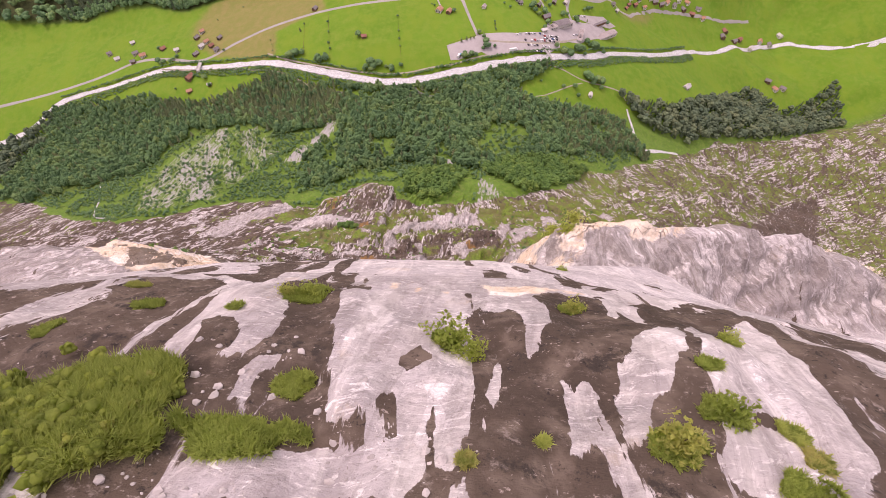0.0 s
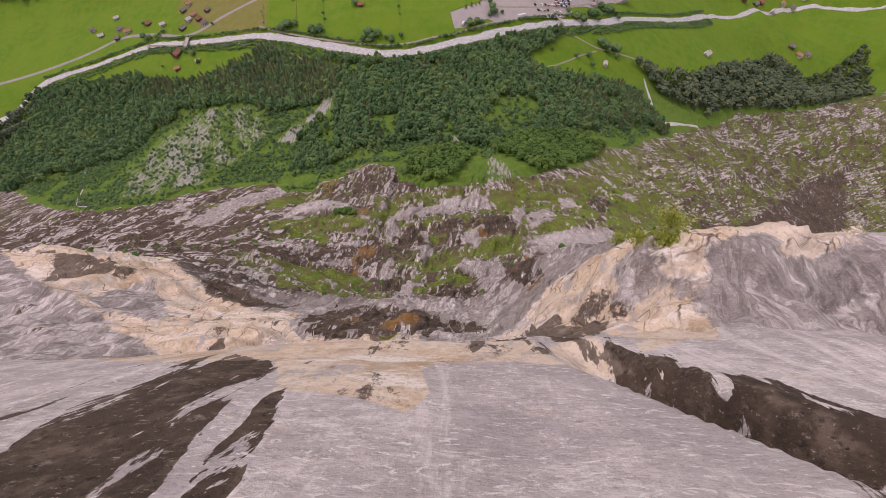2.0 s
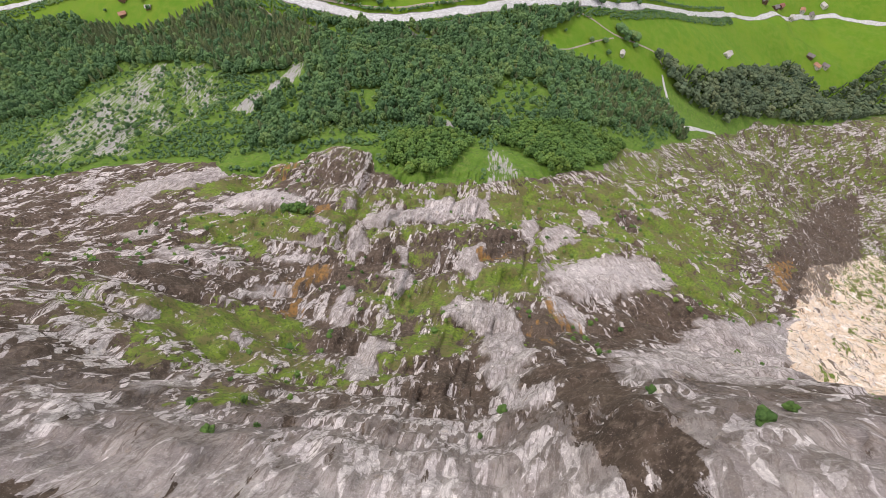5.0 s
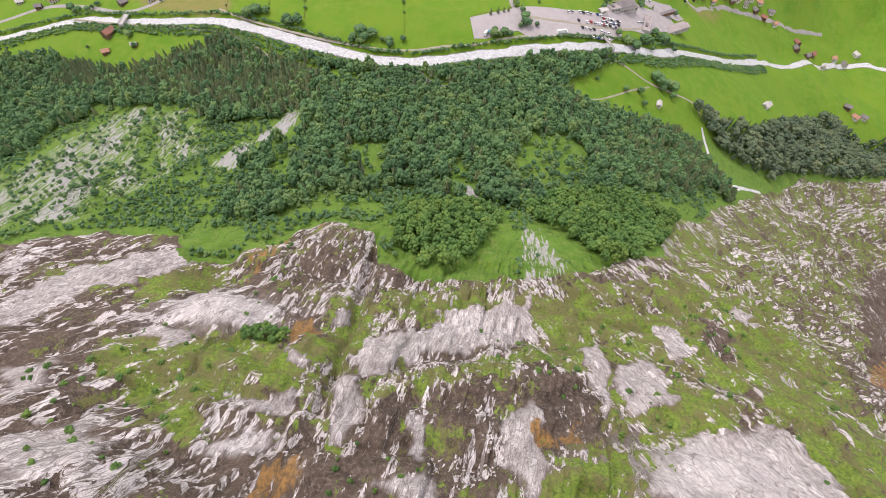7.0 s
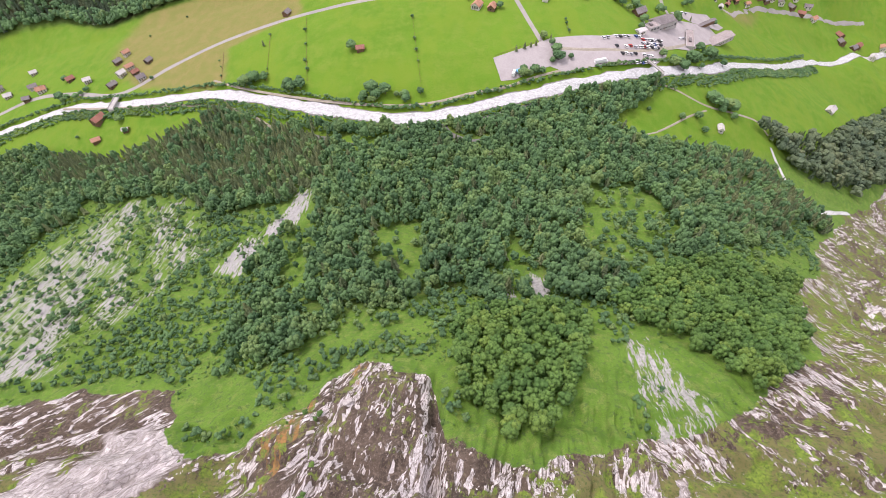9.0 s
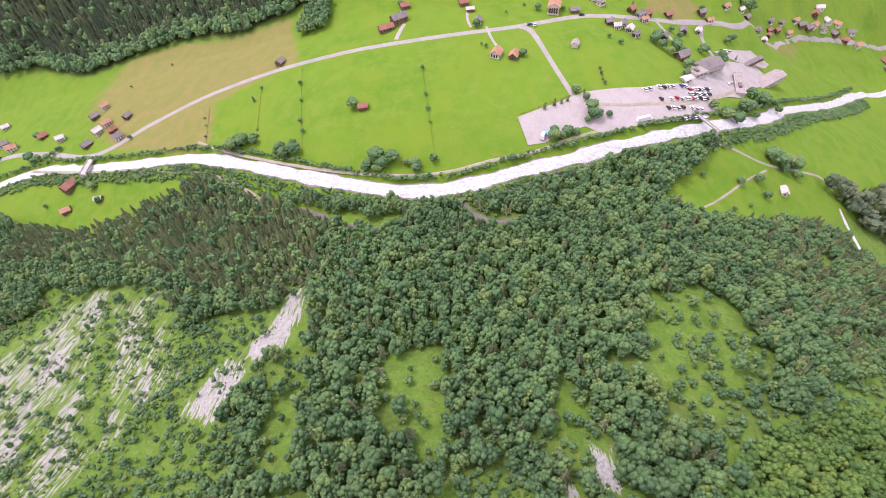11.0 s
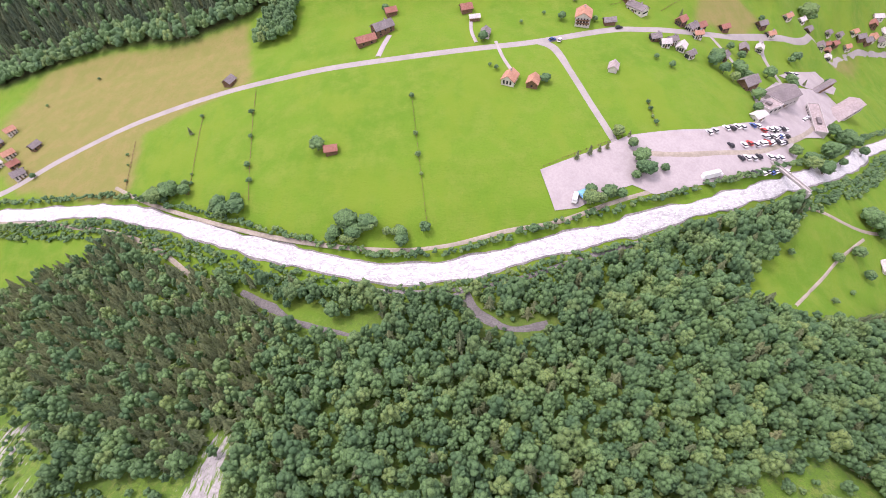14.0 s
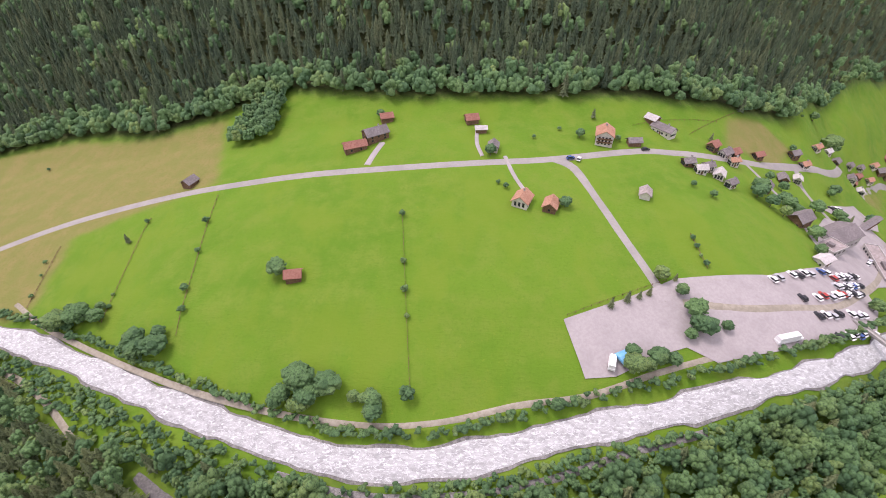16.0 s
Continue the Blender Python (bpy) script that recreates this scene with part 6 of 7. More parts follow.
def house(name, x, y, turn, length, depth, walls, roof_mat, wall_mat, label, category="house", windows=3, storeys=2, chimney=True, rise=0.36, foot=None):
    """A gabled house whose ridge runs along its own x axis."""
    root = empty(name, label, category, "valley buildings")
    hx, hy = length / 2, depth / 2
    ridge = walls + rise * depth
    part("wall", prism(bmesh.new(), -hx, hx, -hy, hy, -1.6, walls, ridge - 0.12), wall_mat, root)
    over, thick = 0.8, 0.28
    for side in (-1, 1):
        bm = bmesh.new()
        drop = over * rise * 2
        edge = [(side * (hy + over), walls - drop), (0, ridge), (0, ridge + thick), (side * (hy + over), walls - drop + thick)]
        a = [bm.verts.new((-hx - over, py, pz)) for py, pz in edge]
        b = [bm.verts.new((hx + over, py, pz)) for py, pz in edge]
        bm.faces.new(a)
        bm.faces.new(b[::-1])
        for k in range(4):
            bm.faces.new((a[k], b[k], b[(k + 1) % 4], a[(k + 1) % 4]))
        bmesh.ops.recalc_face_normals(bm, faces=bm.faces[:])
        part("roof", bm, roof_mat, root)
    if foot:
        bm = bmesh.new()
        block(bm, -hx - 0.08, hx + 0.08, -hy - 0.08, hy + 0.08, -1.7, min(2.6, walls * 0.45))
        part("ground_floor", bm, foot, root)
    if chimney:
        part("chimney", block(bmesh.new(), hx * 0.3, hx * 0.3 + 0.9, -0.45, 0.45, ridge - 0.9, ridge + 1.1, 0.06), CONCRETE, root)
        part("chimney_cap", block(bmesh.new(), hx * 0.3 - 0.12, hx * 0.3 + 1.02, -0.57, 0.57, ridge + 1.103, ridge + 1.25), GREY_ROOF, root)
    pane = bmesh.new()
    block(pane, -0.6, 0.6, -0.06, 0.06, -0.65, 0.65, 0.03)
    first = None
    for level in range(storeys):
        z = 1.4 + level * (walls - 1.0) / storeys
        for k in range(windows):
            u = (k + 0.5) / windows * 2 - 1
            for px, py, quarter in ((u * hx * 0.9, -hy - 0.1, 0), (u * hx * 0.9, hy + 0.1, 0), (-hx - 0.1, u * hy * 0.8, 1), (hx + 0.1, u * hy * 0.8, 1)):
                if first is None:
                    first = part("window", pane, GLASS, root)
                    ob = first
                else:
                    ob = new("window", first.data)
                    ob.parent = root
                ob.matrix_basis = Matrix.Translation((px, py, z)) @ Matrix.Rotation(radians(90 * quarter), 4, "Z")
    if first is None:
        pane.free()
    part("door", block(bmesh.new(), -0.6, 0.6, -hy - 0.2, -hy - 0.02, -0.2, 2.1, 0.03), WOOD, root)
    if storeys > 2:
        for level in (1, 2):
            z = level * walls / 3
            bm = bmesh.new()
            block(bm, -hx - 1.3, -hx - 0.02, -hy * 0.9, hy * 0.9, z - 0.1, z + 0.1)
            block(bm, -hx - 1.3, -hx - 1.15, -hy * 0.9, hy * 0.9, z + 0.1, z + 1.0)
            part("balcony", bm, WOOD, root)
    root.matrix_basis = at(x, y, radians(turn))
    return root


house("barn", -139, 665, 8, 7.2, 5.8, 3.4, RED_ROOF, WOOD, "small weathered hay barn with a red tiled roof", "barn", 0, 0, False)
house("barn", -232, 756, 70, 8, 6.6, 3.4, GREY_ROOF, WOOD, "roadside barn with a half red, half grey roof", "barn", 0, 0, False)
house("farmhouse", -24, 715, 65, 10, 8.6, 3.6, ORANGE_ROOF, PLASTER, "white farmhouse with a pale and orange roof", "house", 3, 2)
house("barn", -9, 711, 70, 9, 7, 3.2, ORANGE_ROOF, WOOD, "low barn with an orange roof beside the farmhouse", "barn", 1, 1, False)
house("shed", 46, 724, 70, 7.5, 5.6, 2.8, TAN_ROOF, PLASTER, "isolated meadow shed with a grey roof", "shed", 0, 0, False)
house("chalet", 35, 779, 75, 13, 10.5, 6.4, ORANGE_ROOF, PLASTER, "large three-storey chalet with an orange roof and balconies", "house", 4, 3, True, 0.3)
house("shed", 54, 777, 5, 8, 5, 3.0, GREY_ROOF, WOOD, "low brown shed beside the large chalet", "shed", 0, 0, False)
house("barn", -125, 770, 25, 14, 7, 3.6, RED_ROOF, WOOD, "long farm barn with a red roof", "barn", 2, 1, False)
house("farmhouse", -113, 781, 35, 15, 9, 5.0, GREY_ROOF, WOOD, "brown wooden farmhouse with a grey roof", "house", 3, 2)
house("shed", -108, 802, 20, 8, 6, 3.2, RED_ROOF, WOOD, "small shed with a red roof below the wood", "shed", 0, 0, False)
house("shed", -50, 799, 15, 8, 7, 3.4, RED_ROOF, WOOD, "brown shed with a reddish roof", "shed", 1, 1, False)
house("shed", -44, 787, 5, 7, 4, 3.0, PALE_ROOF, WOOD, "narrow shed with a pale sheet roof", "shed", 0, 0, False)
house("cottage", -37, 767, 80, 7, 6, 3.6, GREY_ROOF, PLASTER, "small cottage with a brown-grey roof under a tree", "house", 2, 1)
house("farmhouse", 79, 795, -55, 15, 7, 3.8, GREY_ROOF, PLASTER, "long white house with a dark grey roof", "house", 4, 1)
house("shed", 74, 805, -55, 8, 6, 3.4, PALE_ROOF, WOOD, "pale-roofed shed behind the long house", "shed", 0, 0, False)
VILLAGE = [(84, 761, 10, 9, 7), (90, 755, 0, 8, 7), (96, 759, 15, 8, 7), (102, 754, 60, 10, 8), (106, 746, 30, 8, 6), (112, 788, 40, 10, 8), (120, 785, 35, 11, 8), (129, 790, 30, 9, 8), (122, 776, 10, 8, 6), (156, 804, 20, 9, 7), (243, 861, 30, 10, 7), (202, 830, 20, 10, 8), (211, 826, 20, 9, 7), (168, 786, 70, 11, 8), (190, 800, 60, 9, 7), (283, 880, 40, 10, 8), (276, 886, 30, 9, 7), (297, 870, 60, 10, 8), (304, 862, 60, 9, 7), (350, 935, 40, 10, 8), (362, 932, 30, 11, 8), (372, 945, 40, 10, 8), (345, 922, 20, 9, 7), (385, 940, 20, 10, 8), (336, 905, 50, 9, 7), (400, 960, 30, 11, 8), (138, 758, 50, 9, 7)]
LOOKS = [(GREY_ROOF, WOOD, "brown wooden village house with a grey roof"), (RED_ROOF, WOOD, "wooden village house with a red tiled roof"), (PALE_ROOF, PLASTER, "white village house with a pale roof"), (ORANGE_ROOF, PLASTER, "white village house with an orange roof"), (GREY_ROOF, PLASTER, "white village house with a dark grey roof")]
for k, (x, y, turn, length, depth) in enumerate(VILLAGE):
    roof, walls, words = LOOKS[(k * 7 + k // 3) % 5]
    house("house", x, y, turn, length * 0.74, depth * 0.74, 3.2 + (k % 3) * 0.5, roof, walls, words, "house", 3, 2, k % 2 == 0)
HAMLET = [(-438, 706, 60, 11, 8), (-425, 732, 50, 10, 7), (-431, 721, 60, 10, 8), (-401, 735, 70, 9, 7), (-399, 705, 40, 10, 8), (-480, 726, 30, 9, 7), (-412, 718, 55, 9, 7), (-570, 745, 40, 11, 8), (-550, 733, 30, 12, 9), (-513, 741, 50, 10, 8), (-449, 750, 60, 10, 7), (-443, 764, 55, 9, 7), (-606, 741, 30, 10, 8), (-566, 722, 20, 9, 7), (-630, 760, 40, 9, 7), (-590, 780, 40, 9, 7)]
for k, (x, y, turn, length, depth) in enumerate(HAMLET):
    roof, walls, words = LOOKS[(k * 3 + k // 2) % 5]
    house("house", x, y, turn, length * 0.85, depth * 0.85, 3.6 + (k % 3) * 0.6, roof, walls, words.replace("village", "hamlet"), "house", 3, 2, k % 2 == 0)
house("barn", -436, 655, 70, 14, 9, 4.5, RED_ROOF, WOOD, "riverside barn with a bright red roof", "barn", 1, 1, False)
house("shed", -432, 630, 30, 8, 6, 3.2, ORANGE_ROOF, WOOD, "small shed by the riverside meadow", "shed", 0, 0, False)
house("shed", -396, 634, 10, 6, 5, 3.0, PALE_ROOF, WOOD, "tiny meadow hut with a pale roof", "shed", 0, 0, False)
house("hut", 213, 611, 75, 8, 5, 3.2, PALE_ROOF, PLASTER, "small white hut beside a footpath", "hut", 1, 1, False)
house("farmhouse", 433, 742, 40, 13, 9, 4.5, PALE_ROOF, PLASTER, "lone farmhouse with a pale roof by the wood", "house", 3, 2)
for k, (x, y) in enumerate([(640, 1000), (660, 1015), (690, 1005), (720, 1030), (750, 1035), (600, 985), (620, 1020), (780, 1060), (705, 875), (725, 880), (690, 890)]):
    roof, walls, words = LOOKS[k % 5]
    house("house", x, y, 30 + 11 * k, 12, 9, 5, roof, walls, words.replace("village", "distant"), "house", 2, 2, False)
for k, (x, y) in enumerate([(430, 970), (446, 982), (452, 1000), (468, 990), (480, 1006), (494, 998), (505, 1016), (520, 1004), (538, 1022), (462, 1012), (412, 962), (550, 1010)]):
    roof, walls, words = LOOKS[(3 * k) % 5]
    house("house", x, y, 25 + 17 * k, 11, 8, 4.6, roof, walls, words.replace("village", "distant"), "house", 2, 2, False)
# the cable-car station and its neighbours
def flat_block(name, x, y, turn, length, depth, high, label, category="building"):
    """A low block with a flat roof behind a parapet, a lift housing and a row of windows."""
    root = empty(name, label, category, "valley buildings")
    hx, hy = length / 2, depth / 2
    part("wall", block(bmesh.new(), -hx, hx, -hy, hy, -1.6, high), CONCRETE, root)
    part("roof", block(bmesh.new(), -hx + 0.3, hx - 0.3, -hy + 0.3, hy - 0.3, high + 0.003, high + 0.2), TAN_ROOF, root)
    for side in (-1, 1):
        part("parapet", block(bmesh.new(), -hx - 0.1, hx + 0.1, side * hy - 0.14, side * hy + 0.14, high + 0.003, high + 0.7), PALE_ROOF, root)
        part("parapet", block(bmesh.new(), side * hx - 0.14, side * hx + 0.14, -hy + 0.15, hy - 0.15, high + 0.003, high + 0.7), PALE_ROOF, root)
    part("roof_housing", block(bmesh.new(), -hx * 0.5, -hx * 0.1, -hy * 0.3, hy * 0.4, high + 0.2, high + 1.9, 0.05), GREY_ROOF, root)
    count = max(2, int(length / 3.5))
    for k in range(count):
        u = ((k + 0.5) / count * 2 - 1) * hx * 0.92
        for side in (-1, 1):
            part("window", block(bmesh.new(), u - 0.9, u + 0.9, side * (hy + 0.06) - 0.06, side * (hy + 0.06) + 0.06, high * 0.35, high * 0.75), GLASS, root)
    root.matrix_basis = at(x, y, radians(turn))


house("station_hall", 173, 730, 25, 25, 15, 6.5, GREY_ROOF, CONCRETE, "broad grey-roofed cable car station hall", "station", 6, 1, False, 0.22)
flat_block("station_annex", 158, 714, 25, 13, 10, 4.2, "low flat-roofed annex in front of the station hall")
flat_block("station_annex", 187, 742, 25, 12, 12, 5.4, "flat-roofed annex behind the station hall")
flat_block("station_wing", 209, 727, 73, 36, 8, 4.4, "long flat-roofed wing beside the station yard", "station")
house("service_hall", 262, 766, 32, 44, 13, 4.6, TAN_ROOF, CONCRETE, "long low service hall with a tan sheet roof", "station", 6, 1, False, 0.16)
house("restaurant", 148, 733, 28, 12, 9, 4.5, GREY_ROOF, WOOD, "dark wooden restaurant beside the station", "building", 3, 1, False)
house("long_shed", 250, 788, 32, 40, 4, 3.2, GREY_ROOF, WOOD, "long narrow open shed beside the rear car park", "shed", 0, 0, False, 0.2)
house("kiosk", 141, 697, 28, 9, 6, 3.6, PALE_ROOF, PLASTER, "white flat kiosk at the end of the car park", "kiosk", 2, 1, False, 0.15)


# ---- cars ----
def paint(name, tone):
    return speckled(name, tone, tuple(min(1.0, v * 1.1) for v in tone), 0.5, 0.35, 0.0, 0.01)


PAINTS = [("white", paint("white_paint", (0.78, 0.78, 0.78))), ("silver", paint("silver_paint", (0.45, 0.46, 0.48))), ("black", paint("black_paint", (0.03, 0.03, 0.035))), ("blue", paint("blue_paint", (0.05, 0.10, 0.28))), ("red", paint("red_paint", (0.42, 0.05, 0.04)))]


def make_car(tone, mat, length=5.4, width=2.3, high=1.85, box=False):
    root = empty("van" if box else "car", f"{tone} {'camper van' if box else 'car'} parked on the gravel", "van" if box else "car", "parked cars")
    hx, hy = length / 2, width / 2
    waist = 0.55 * high if not box else 0.5 * high
    part("body", block(bmesh.new(), -hx, hx, -hy, hy, 0.35, waist, 0.18), mat, root)
    bm = bmesh.new()
    back, front = (-hx * 0.96, hx * 0.72) if box else (-hx * 0.78, hx * 0.42)
    lower = [(back, -hy * 0.95), (front, -hy * 0.95), (front, hy * 0.95), (back, hy * 0.95)]
    slope = 0.12 if box else 0.55
    a = [bm.verts.new((px, py, waist - 0.02)) for px, py in lower]
    b = [bm.verts.new((px - (slope if px > 0 else -slope * 0.6), py * 0.86, high)) for px, py in lower]
    bm.faces.new(b)
    for k in range(4):
        bm.faces.new((a[k], a[(k + 1) % 4], b[(k + 1) % 4], b[k]))
    bmesh.ops.recalc_face_normals(bm, faces=bm.faces[:])
    part("cabin", bm, mat if box else GLASS, root)
    roof = bmesh.new()
    block(roof, back + slope * 0.6, front - slope, -hy * 0.84, hy * 0.84, high - 0.02, high + 0.06, 0.03)
    part("roof", roof, mat, root)
    wheel = bmesh.new()
    bmesh.ops.create_cone(wheel, cap_ends=True, segments=14, radius1=0.4, radius2=0.4, depth=0.28, matrix=Matrix.Rotation(radians(90), 4, "X"))
    first = None
    for px in (-hx * 0.62, hx * 0.62):
        for py in (-hy + 0.08, hy - 0.08):
            if first is None:
                first = part("wheel", wheel, RUBBER, root)
                ob = first
            else:
                ob = new("wheel", first.data)
                ob.parent = root
            ob.location = (px, py, 0.4)
            rim = bmesh.new()
            bmesh.ops.create_cone(rim, cap_ends=True, segments=10, radius1=0.24, radius2=0.24, depth=0.32, matrix=Matrix.Rotation(radians(90), 4, "X"))
            part("rim", rim, CONCRETE, ob)
    for py in (-hy * 0.7, hy * 0.7):
        part("headlight", block(bmesh.new(), hx - 0.05, hx + 0.03, py - 0.22, py + 0.22, waist - 0.35, waist - 0.15), PLASTER, root)
    return root


PARKED = []
for x0, y0, x1, y1, count, turn in ((96, 671, 138, 689, 10, 112), (108, 663, 134, 672, 6, 110), (112, 654, 146, 665, 8, 110), (118, 645, 145, 654, 9, 112), (141, 686, 164, 697, 10, 115), (139, 680, 162, 690, 10, 115), (137, 674, 159, 683, 10, 115), (196, 722, 212, 736, 4, 40), (214, 786, 226, 793, 3, 120)):
    for k in range(count):
        if (7 * k + int(x0)) % 5:
            PARKED.append((x0 + (x1 - x0) * k / (count - 1), y0 + (y1 - y0) * k / (count - 1) + 0.6 * math.sin(9 * k), turn + 4 * math.sin(5 * k)))
PARKED += [(10, 758, 20), (15, 757, 70), (60, 771, 10), (49, 640, 100)]
LIFT = 0.42
cars = [make_car(tone, mat) for tone, mat in PAINTS]
order = [0, 1, 0, 2, 0, 1, 3, 0, 2, 0, 4, 1, 0, 2, 0, 1, 2]
used = set()
for k, (x, y, turn) in enumerate(PARKED):
    which = order[k % len(order)]
    m = at(x, y, radians(turn), 1.0, LIFT)
    if which in used:
        copy_thing(cars[which], m)
    else:
        used.add(which)
        cars[which].matrix_basis = m
van = make_car("white", PAINTS[0][1], 8.0, 3.0, 3.4, True)
van.matrix_basis = at(6, 623, radians(70), 1.0, LIFT)
bus = make_car("white", PAINTS[0][1], 13.0, 3.2, 3.8, True)
tagged(bus, "long white coach parked at the edge of the gravel", "bus")
bus.name = "coach"
bus.matrix_basis = at(88, 638, radians(14), 1.0, LIFT)


# ---- pavilion, bridges, fences ----
BLUE_CLOTH = speckled("blue_canvas", (0.12, 0.38, 0.62), (0.22, 0.50, 0.72), 0.8)
pavilion = empty("pavilion_tent", "pale blue canvas pavilion on the gravel beside a camper", "tent")
bm = bmesh.new()
prism(bm, -4, 4, -3, 3, 2.2, 2.5, 3.6)
part("canopy", bm, BLUE_CLOTH, pavilion)
for px in (-3.8, 3.8):
    for py in (-2.8, 2.8):
        part("pole", block(bmesh.new(), px - 0.06, px + 0.06, py - 0.06, py + 0.06, 0, 2.25), CONCRETE, pavilion)
pavilion.matrix_basis = at(12, 625, radians(25), 1.0, LIFT)


def bridge(x0, y0, x1, y1, width, label):
    root = empty("bridge", label, "bridge")
    long = math.hypot(x1 - x0, y1 - y0)
    z = max(float(height(x0, y0)), float(height(x1, y1))) + 0.6
    part("deck", block(bmesh.new(), -long / 2, long / 2, -width / 2, width / 2, -0.6, 0.0, 0.05), CONCRETE, root)
    for side in (-1, 1):
        edge = side * width / 2
        part("parapet", block(bmesh.new(), -long / 2, long / 2, edge - 0.12, edge + 0.12, 0.003, 1.0, 0.03), CONCRETE, root)
    for px in (-long / 2 + 0.5, long / 2 - 0.5):
        part("abutment", block(bmesh.new(), px - 1.2, px + 1.2, -width / 2, width / 2, -4.5, -0.603), CONCRETE, root)
    root.matrix_basis = Matrix.Translation(((x0 + x1) / 2, (y0 + y1) / 2, z)) @ Matrix.Rotation(math.atan2(y1 - y0, x1 - x0), 4, "Z")


bridge(-424, 690, -421, 662, 6.0, "grey concrete road bridge over the white river")
bridge(136, 659, 146, 631, 2.4, "narrow grey footbridge from the car park over the river")


def fence(x0, y0, x1, y1, label):
    """Posts with two thin rails, following the ground."""
    root = empty("fence", label, "fence", "meadow fences")
    root.location = (x0, y0, float(height(x0, y0)))
    count = int(math.hypot(x1 - x0, y1 - y0) / 4)
    post = None
    spots = []
    for k in range(count + 1):
        u = k / count
        px, py = (x1 - x0) * u, (y1 - y0) * u
        pz = float(height(x0 + px, y0 + py)) - root.location.z
        spots.append((px, py, pz))
        if post is None:
            post = part("post", block(bmesh.new(), -0.09, 0.09, -0.09, 0.09, -0.3, 1.2), WOOD, root)
            ob = post
        else:
            ob = new("post", post.data)
            ob.parent = root
        ob.location = (px, py, pz)
    for h in (0.55, 1.0):
        bm = bmesh.new()
        rings = [[bm.verts.new((px + ox, py, pz + h + oz)) for ox, oz in ((-0.05, -0.04), (0.05, -0.04), (0.05, 0.04), (-0.05, 0.04))] for px, py, pz in spots]
        for one, two in zip(rings, rings[1:]):
            for j in range(4):
                bm.faces.new((one[j], one[(j + 1) % 4], two[(j + 1) % 4], two[j]))
        part("rail", bm, WOOD, root)


for ends in ((-206, 738, -191, 640), (-89, 704, -79, 612), (-245, 726, -236, 652), (62, 695, 63, 673), (-298, 712, -290, 668), (60, 800, 128, 822), (100, 800, 150, 842), (-10, 644, 40, 664)):
    fence(*ends, "thin wooden post and rail fence across the meadow")


# ---- plants on the brow of the cliff ----
def blades(spots, low, high, seed):
    """Loose tufts of grass: bent, tapering blades."""
    rng = np.random.RandomState(seed)
    count = len(spots)
    a, lean, tall = rng.rand(count) * 6.283, 0.25 + 0.7 * rng.rand(count), low + (high - low) * rng.rand(count)
    ox, oy = np.cos(a), np.sin(a)
    w = 0.016 + 0.018 * rng.rand(count)
    base = np.column_stack([spots, height(spots[:, 0], spots[:, 1]) - 0.05])
    out = np.column_stack([ox, oy, np.zeros(count)])
    side = np.column_stack([-oy, ox, np.zeros(count)]) * w[:, None]
    up = np.column_stack([np.zeros(count), np.zeros(count), tall])
    mid = base + up * 0.6 + out * (tall * lean * 0.35)[:, None]
    tip = base + up * 0.95 + out * (tall * lean)[:, None]
    verts = np.stack([base - side, base + side, mid + side * 0.8, mid - side * 0.8, tip], 1).reshape(-1, 3)
    k = np.arange(count)[:, None] * 5
    tris = np.vstack([k + [0, 1, 2], k + [0, 2, 3], k + [3, 2, 4]])
    return verts, tris


GRASS = leaf_material("grass_blades", (0.36, 0.46, 0.10), (0.60, 0.66, 0.19), (0.66, 0.60, 0.24), 0.75, 0.62)
HERBS = leaf_material("herb_leaves", (0.33, 0.43, 0.09), (0.56, 0.62, 0.15), (0.62, 0.58, 0.19), 0.75, 0.62)


def meadow_tuft(name, x, y, rx, ry, count, low, high, seed, label):
    rng = np.random.RandomState(seed)
    r, a = np.sqrt(rng.rand(count)), rng.rand(count) * 6.283
    p = np.column_stack([x + rx * r * np.cos(a), y + ry * r * np.sin(a)])
    p = p[r ** 2 + 1.1 * fractal(p[:, 0] / (0.5 * rx + 0.3), p[:, 1] / (0.5 * ry + 0.3), seed) + 0.5 * fractal(p[:, 0] / 0.8, p[:, 1] / 0.8, seed + 3) < 0.75]
    v, t = blades(p, low, high, seed)
    tagged(new(name, fast_mesh(name, v, t, GRASS, False)), label, "grass", "", "stuff")


meadow_tuft("grass_mound", -11.0, -0.7, 3.9, 2.4, 80000, 0.22, 0.62, 1, "thick mound of long green grass on the rock brow")
meadow_tuft("grass_strip", -5.7, -1.35, 2.2, 0.75, 10000, 0.15, 0.38, 2, "thin strip of grass along a rock ledge")
for k, (x, y, r) in enumerate([(-6.6, 6.4, 1.2), (0.1, 3.1, 0.7), (5.8, 6.0, 0.7), (6.0, -1.4, 0.85), (8.0, -0.4, 0.8), (10.5, 3.1, 0.45), (8.4, 1.4, 0.45), (-8.8, 4.8, 0.5), (-15.9, 7.7, 0.5), (-15.3, 3.2, 0.7), (-4.8, 0.6, 0.7), (2.6, -1.3, 0.2), (0.6, -1.9, 0.3), (9.9, -0.8, 0.5), (10.0, -1.6, 0.5), (9.0, -2.5, 0.75), (10.2, 18.9, 0.6), (-13.0, 5.2, 0.6), (25.5, 59, 2.6), (-16, 52, 1.6)]):
    meadow_tuft("grass_tuft", x, y, r, r * 0.8, int(5200 * r), 0.07, 0.26, 10 + k, "small tuft of grass rooted in a rock crack")


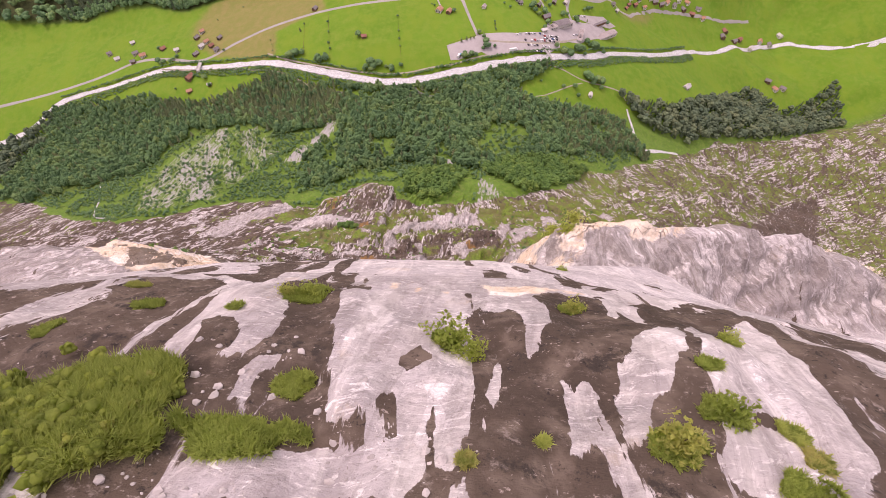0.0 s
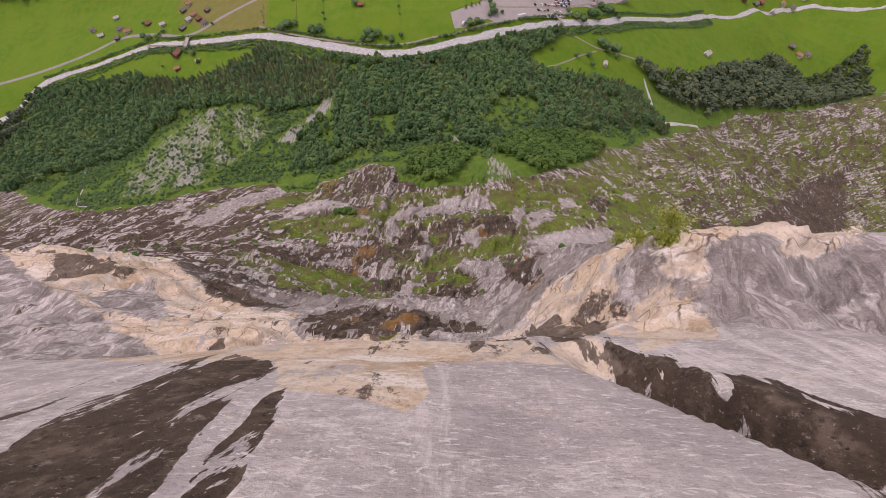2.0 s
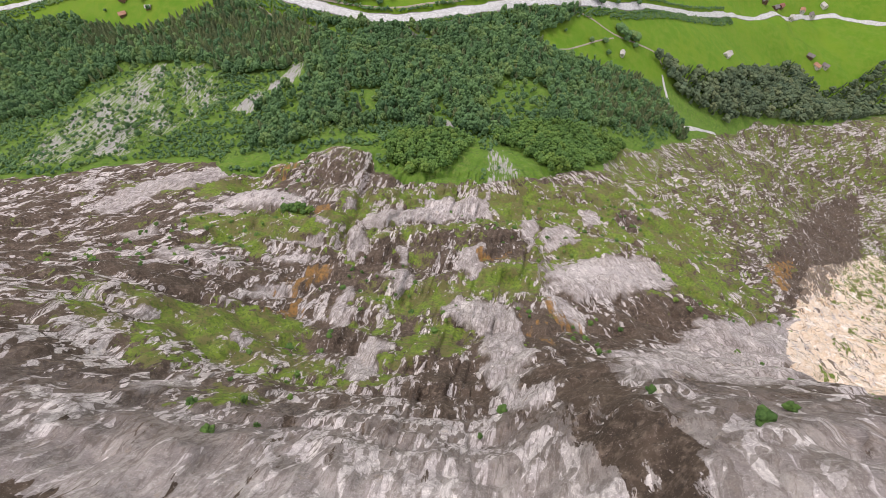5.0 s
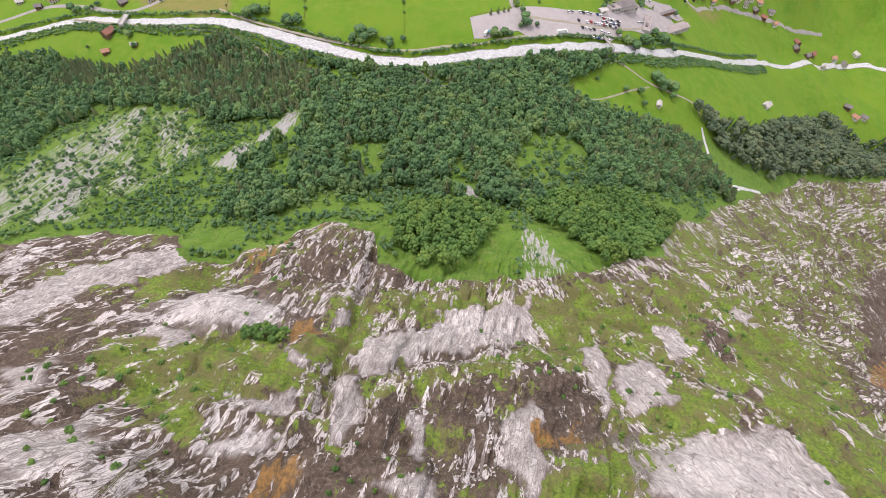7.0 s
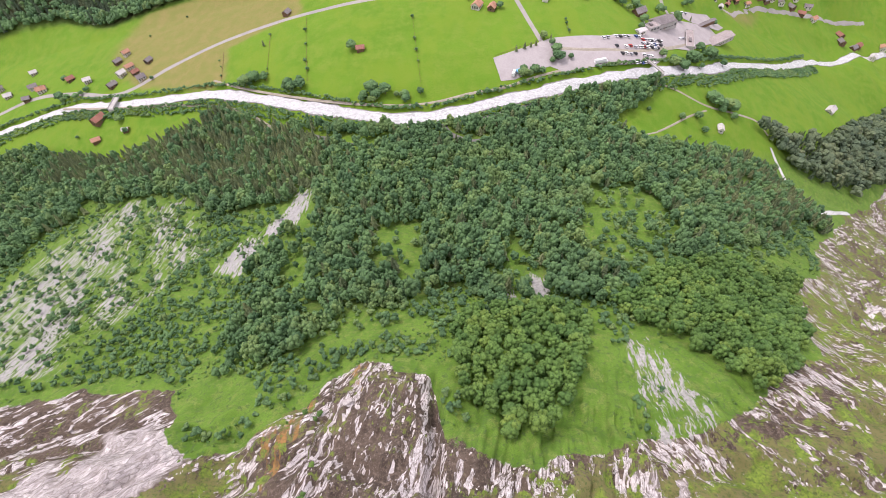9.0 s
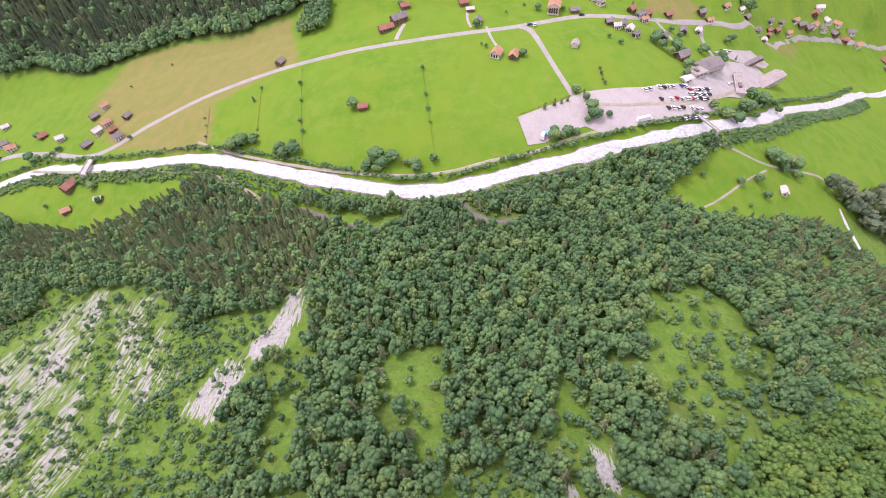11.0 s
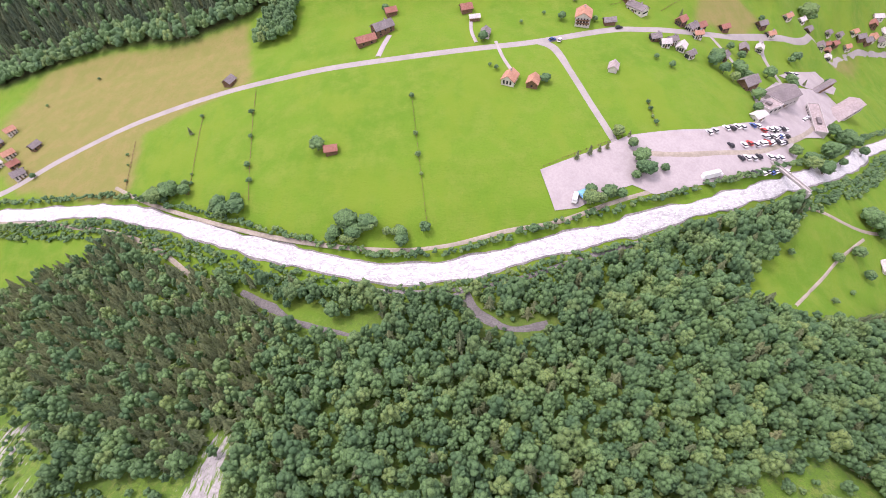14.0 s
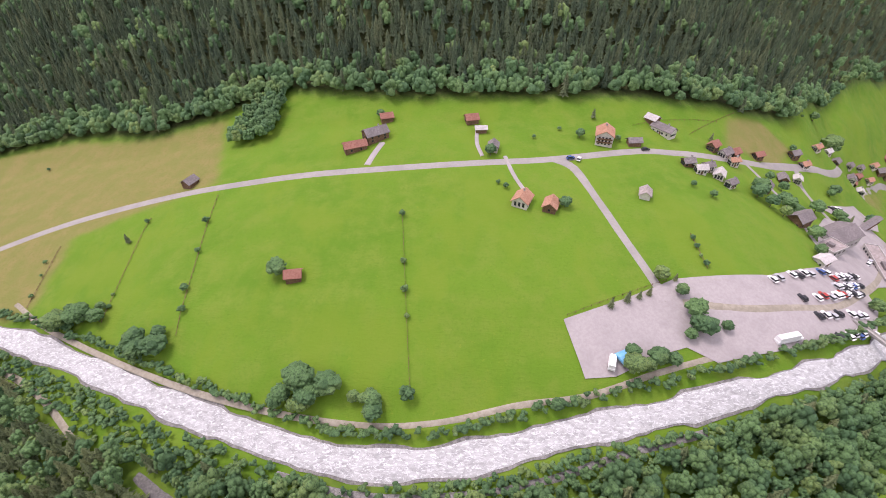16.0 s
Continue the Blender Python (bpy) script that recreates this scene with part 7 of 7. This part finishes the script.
def shrub(x, y, size, seed):
    root = empty("shrub", "low bright green shrub rooted in the rock", "shrub", "cliff shrubs")
    shape_part("stem", trunk_shape(-0.15, 0.5, 0.03), (size, size, size), BARK, root)
    rng = np.random.RandomState(seed)
    pieces = []
    for k in range(420):
        d = rng.randn(3)
        d /= np.linalg.norm(d)
        c = d * (0.5, 0.45, 0.34) * rng.rand() ** 0.7 * (1 + 0.35 * math.sin(5 * d[0] + seed) * math.sin(4 * d[1] + 2 * seed)) * 1.1 + (0, 0, 0.3)
        u, w = rng.randn(3), rng.randn(3)
        u, w = 0.06 * u / np.linalg.norm(u), 0.045 * w / np.linalg.norm(w)
        pieces.append((np.array([c - u, c + w, c + u, c - w + d * 0.02]), np.array([[0, 1, 2], [0, 2, 3]])))
    shape_part("foliage", join(pieces), (size, size, size), HERBS, root)
    root.matrix_basis = at(x, y)


for k, (x, y, size) in enumerate([(0.1, 3.0, 1.9), (0.9, 2.4, 1.2), (6.0, -1.4, 1.4), (8.0, -0.4, 1.3), (5.8, 6.0, 1.2), (-6.6, 6.4, 1.2), (-7.4, 6.2, 0.9), (10.5, 3.1, 0.8), (10.2, 18.9, 0.8), (-20.3, 41.2, 3.0), (-16.5, 40.9, 3.2), (-13.5, 41.2, 2.4), (27, 61, 4.5), (24.5, 56, 4.5), (22, 58, 3.5), (24, 66, 3.0)]):
    shrub(x, y, size, k)
rng = np.random.RandomState(65)
herb = np.column_stack([-10.8 + 1.6 * rng.randn(140), -0.7 + 0.9 * rng.randn(140)])
wood("mound_herbs", SMALL_CROWNS, herb, 0.25 + 0.5 * rng.rand(140), 0.35 + 0.4 * rng.rand(140), HERBS, 66, "leafy herbs standing among the long grass", "herbs")
# broken stones beside the grass
def loose_stones():
    rng = np.random.RandomState(64)
    spots = np.vstack([np.column_stack([-9.6 + 2.6 * rng.randn(130), -2.6 + 0.4 * rng.randn(130)]), np.column_stack([-7.5 + 2.5 * rng.randn(90), 0.8 + 1.0 * rng.randn(90)]), np.column_stack([-1.6 + 1.3 * rng.randn(70), -1.8 + 0.5 * rng.randn(70)])])
    pieces = []
    for k, (x, y) in enumerate(spots):
        size = 0.03 + 0.14 * rng.rand() ** 4
        v, t = ball(900 + k, 1, size, size * (0.6 + 0.5 * rng.rand()), size * 0.6, 0.5)
        pieces.append((v + (x, y, float(height(x, y)) + size * 0.2), t))
    v, t = join(pieces)
    tagged(new("loose_stones", fast_mesh("loose_stones", v, t, SLAB, False)), "broken pale stones strewn beside the grass", "stones", "", "stuff")


loose_stones()
# bushes on the ledges of the face
rng = np.random.RandomState(77)
ledge = scatter(-160, 180, 95, 300, 7.5, 31)
ledge = ledge[fractal(ledge[:, 0] / 25, ledge[:, 1] / 25, 33) > 0.2]
wood("ledge_bushes", SMALL_CROWNS, ledge, 1.0 + 1.8 * rng.rand(len(ledge)), 0.9 + 1.4 * rng.rand(len(ledge)), LIGHT_LEAVES, 41, "scattered low bushes on the ledges of the cliff", "bushes")
wood("ledge_thicket", SMALL_CROWNS, np.array(cluster(-88, 228, 7, 3, 16, 1, 5))[:, :2], np.full(16, 4.0), np.full(16, 3.4), LIGHT_LEAVES, 42, "green thicket on the grassy cliff ledge", "bushes")

# ---- from plan units to metres ----
for me in bpy.data.meshes:
    me.transform(Matrix.Scale(UNIT, 4))
for ob in scene.objects:
    if ob.type in {"MESH", "EMPTY"}:
        ob.location = ob.location * UNIT
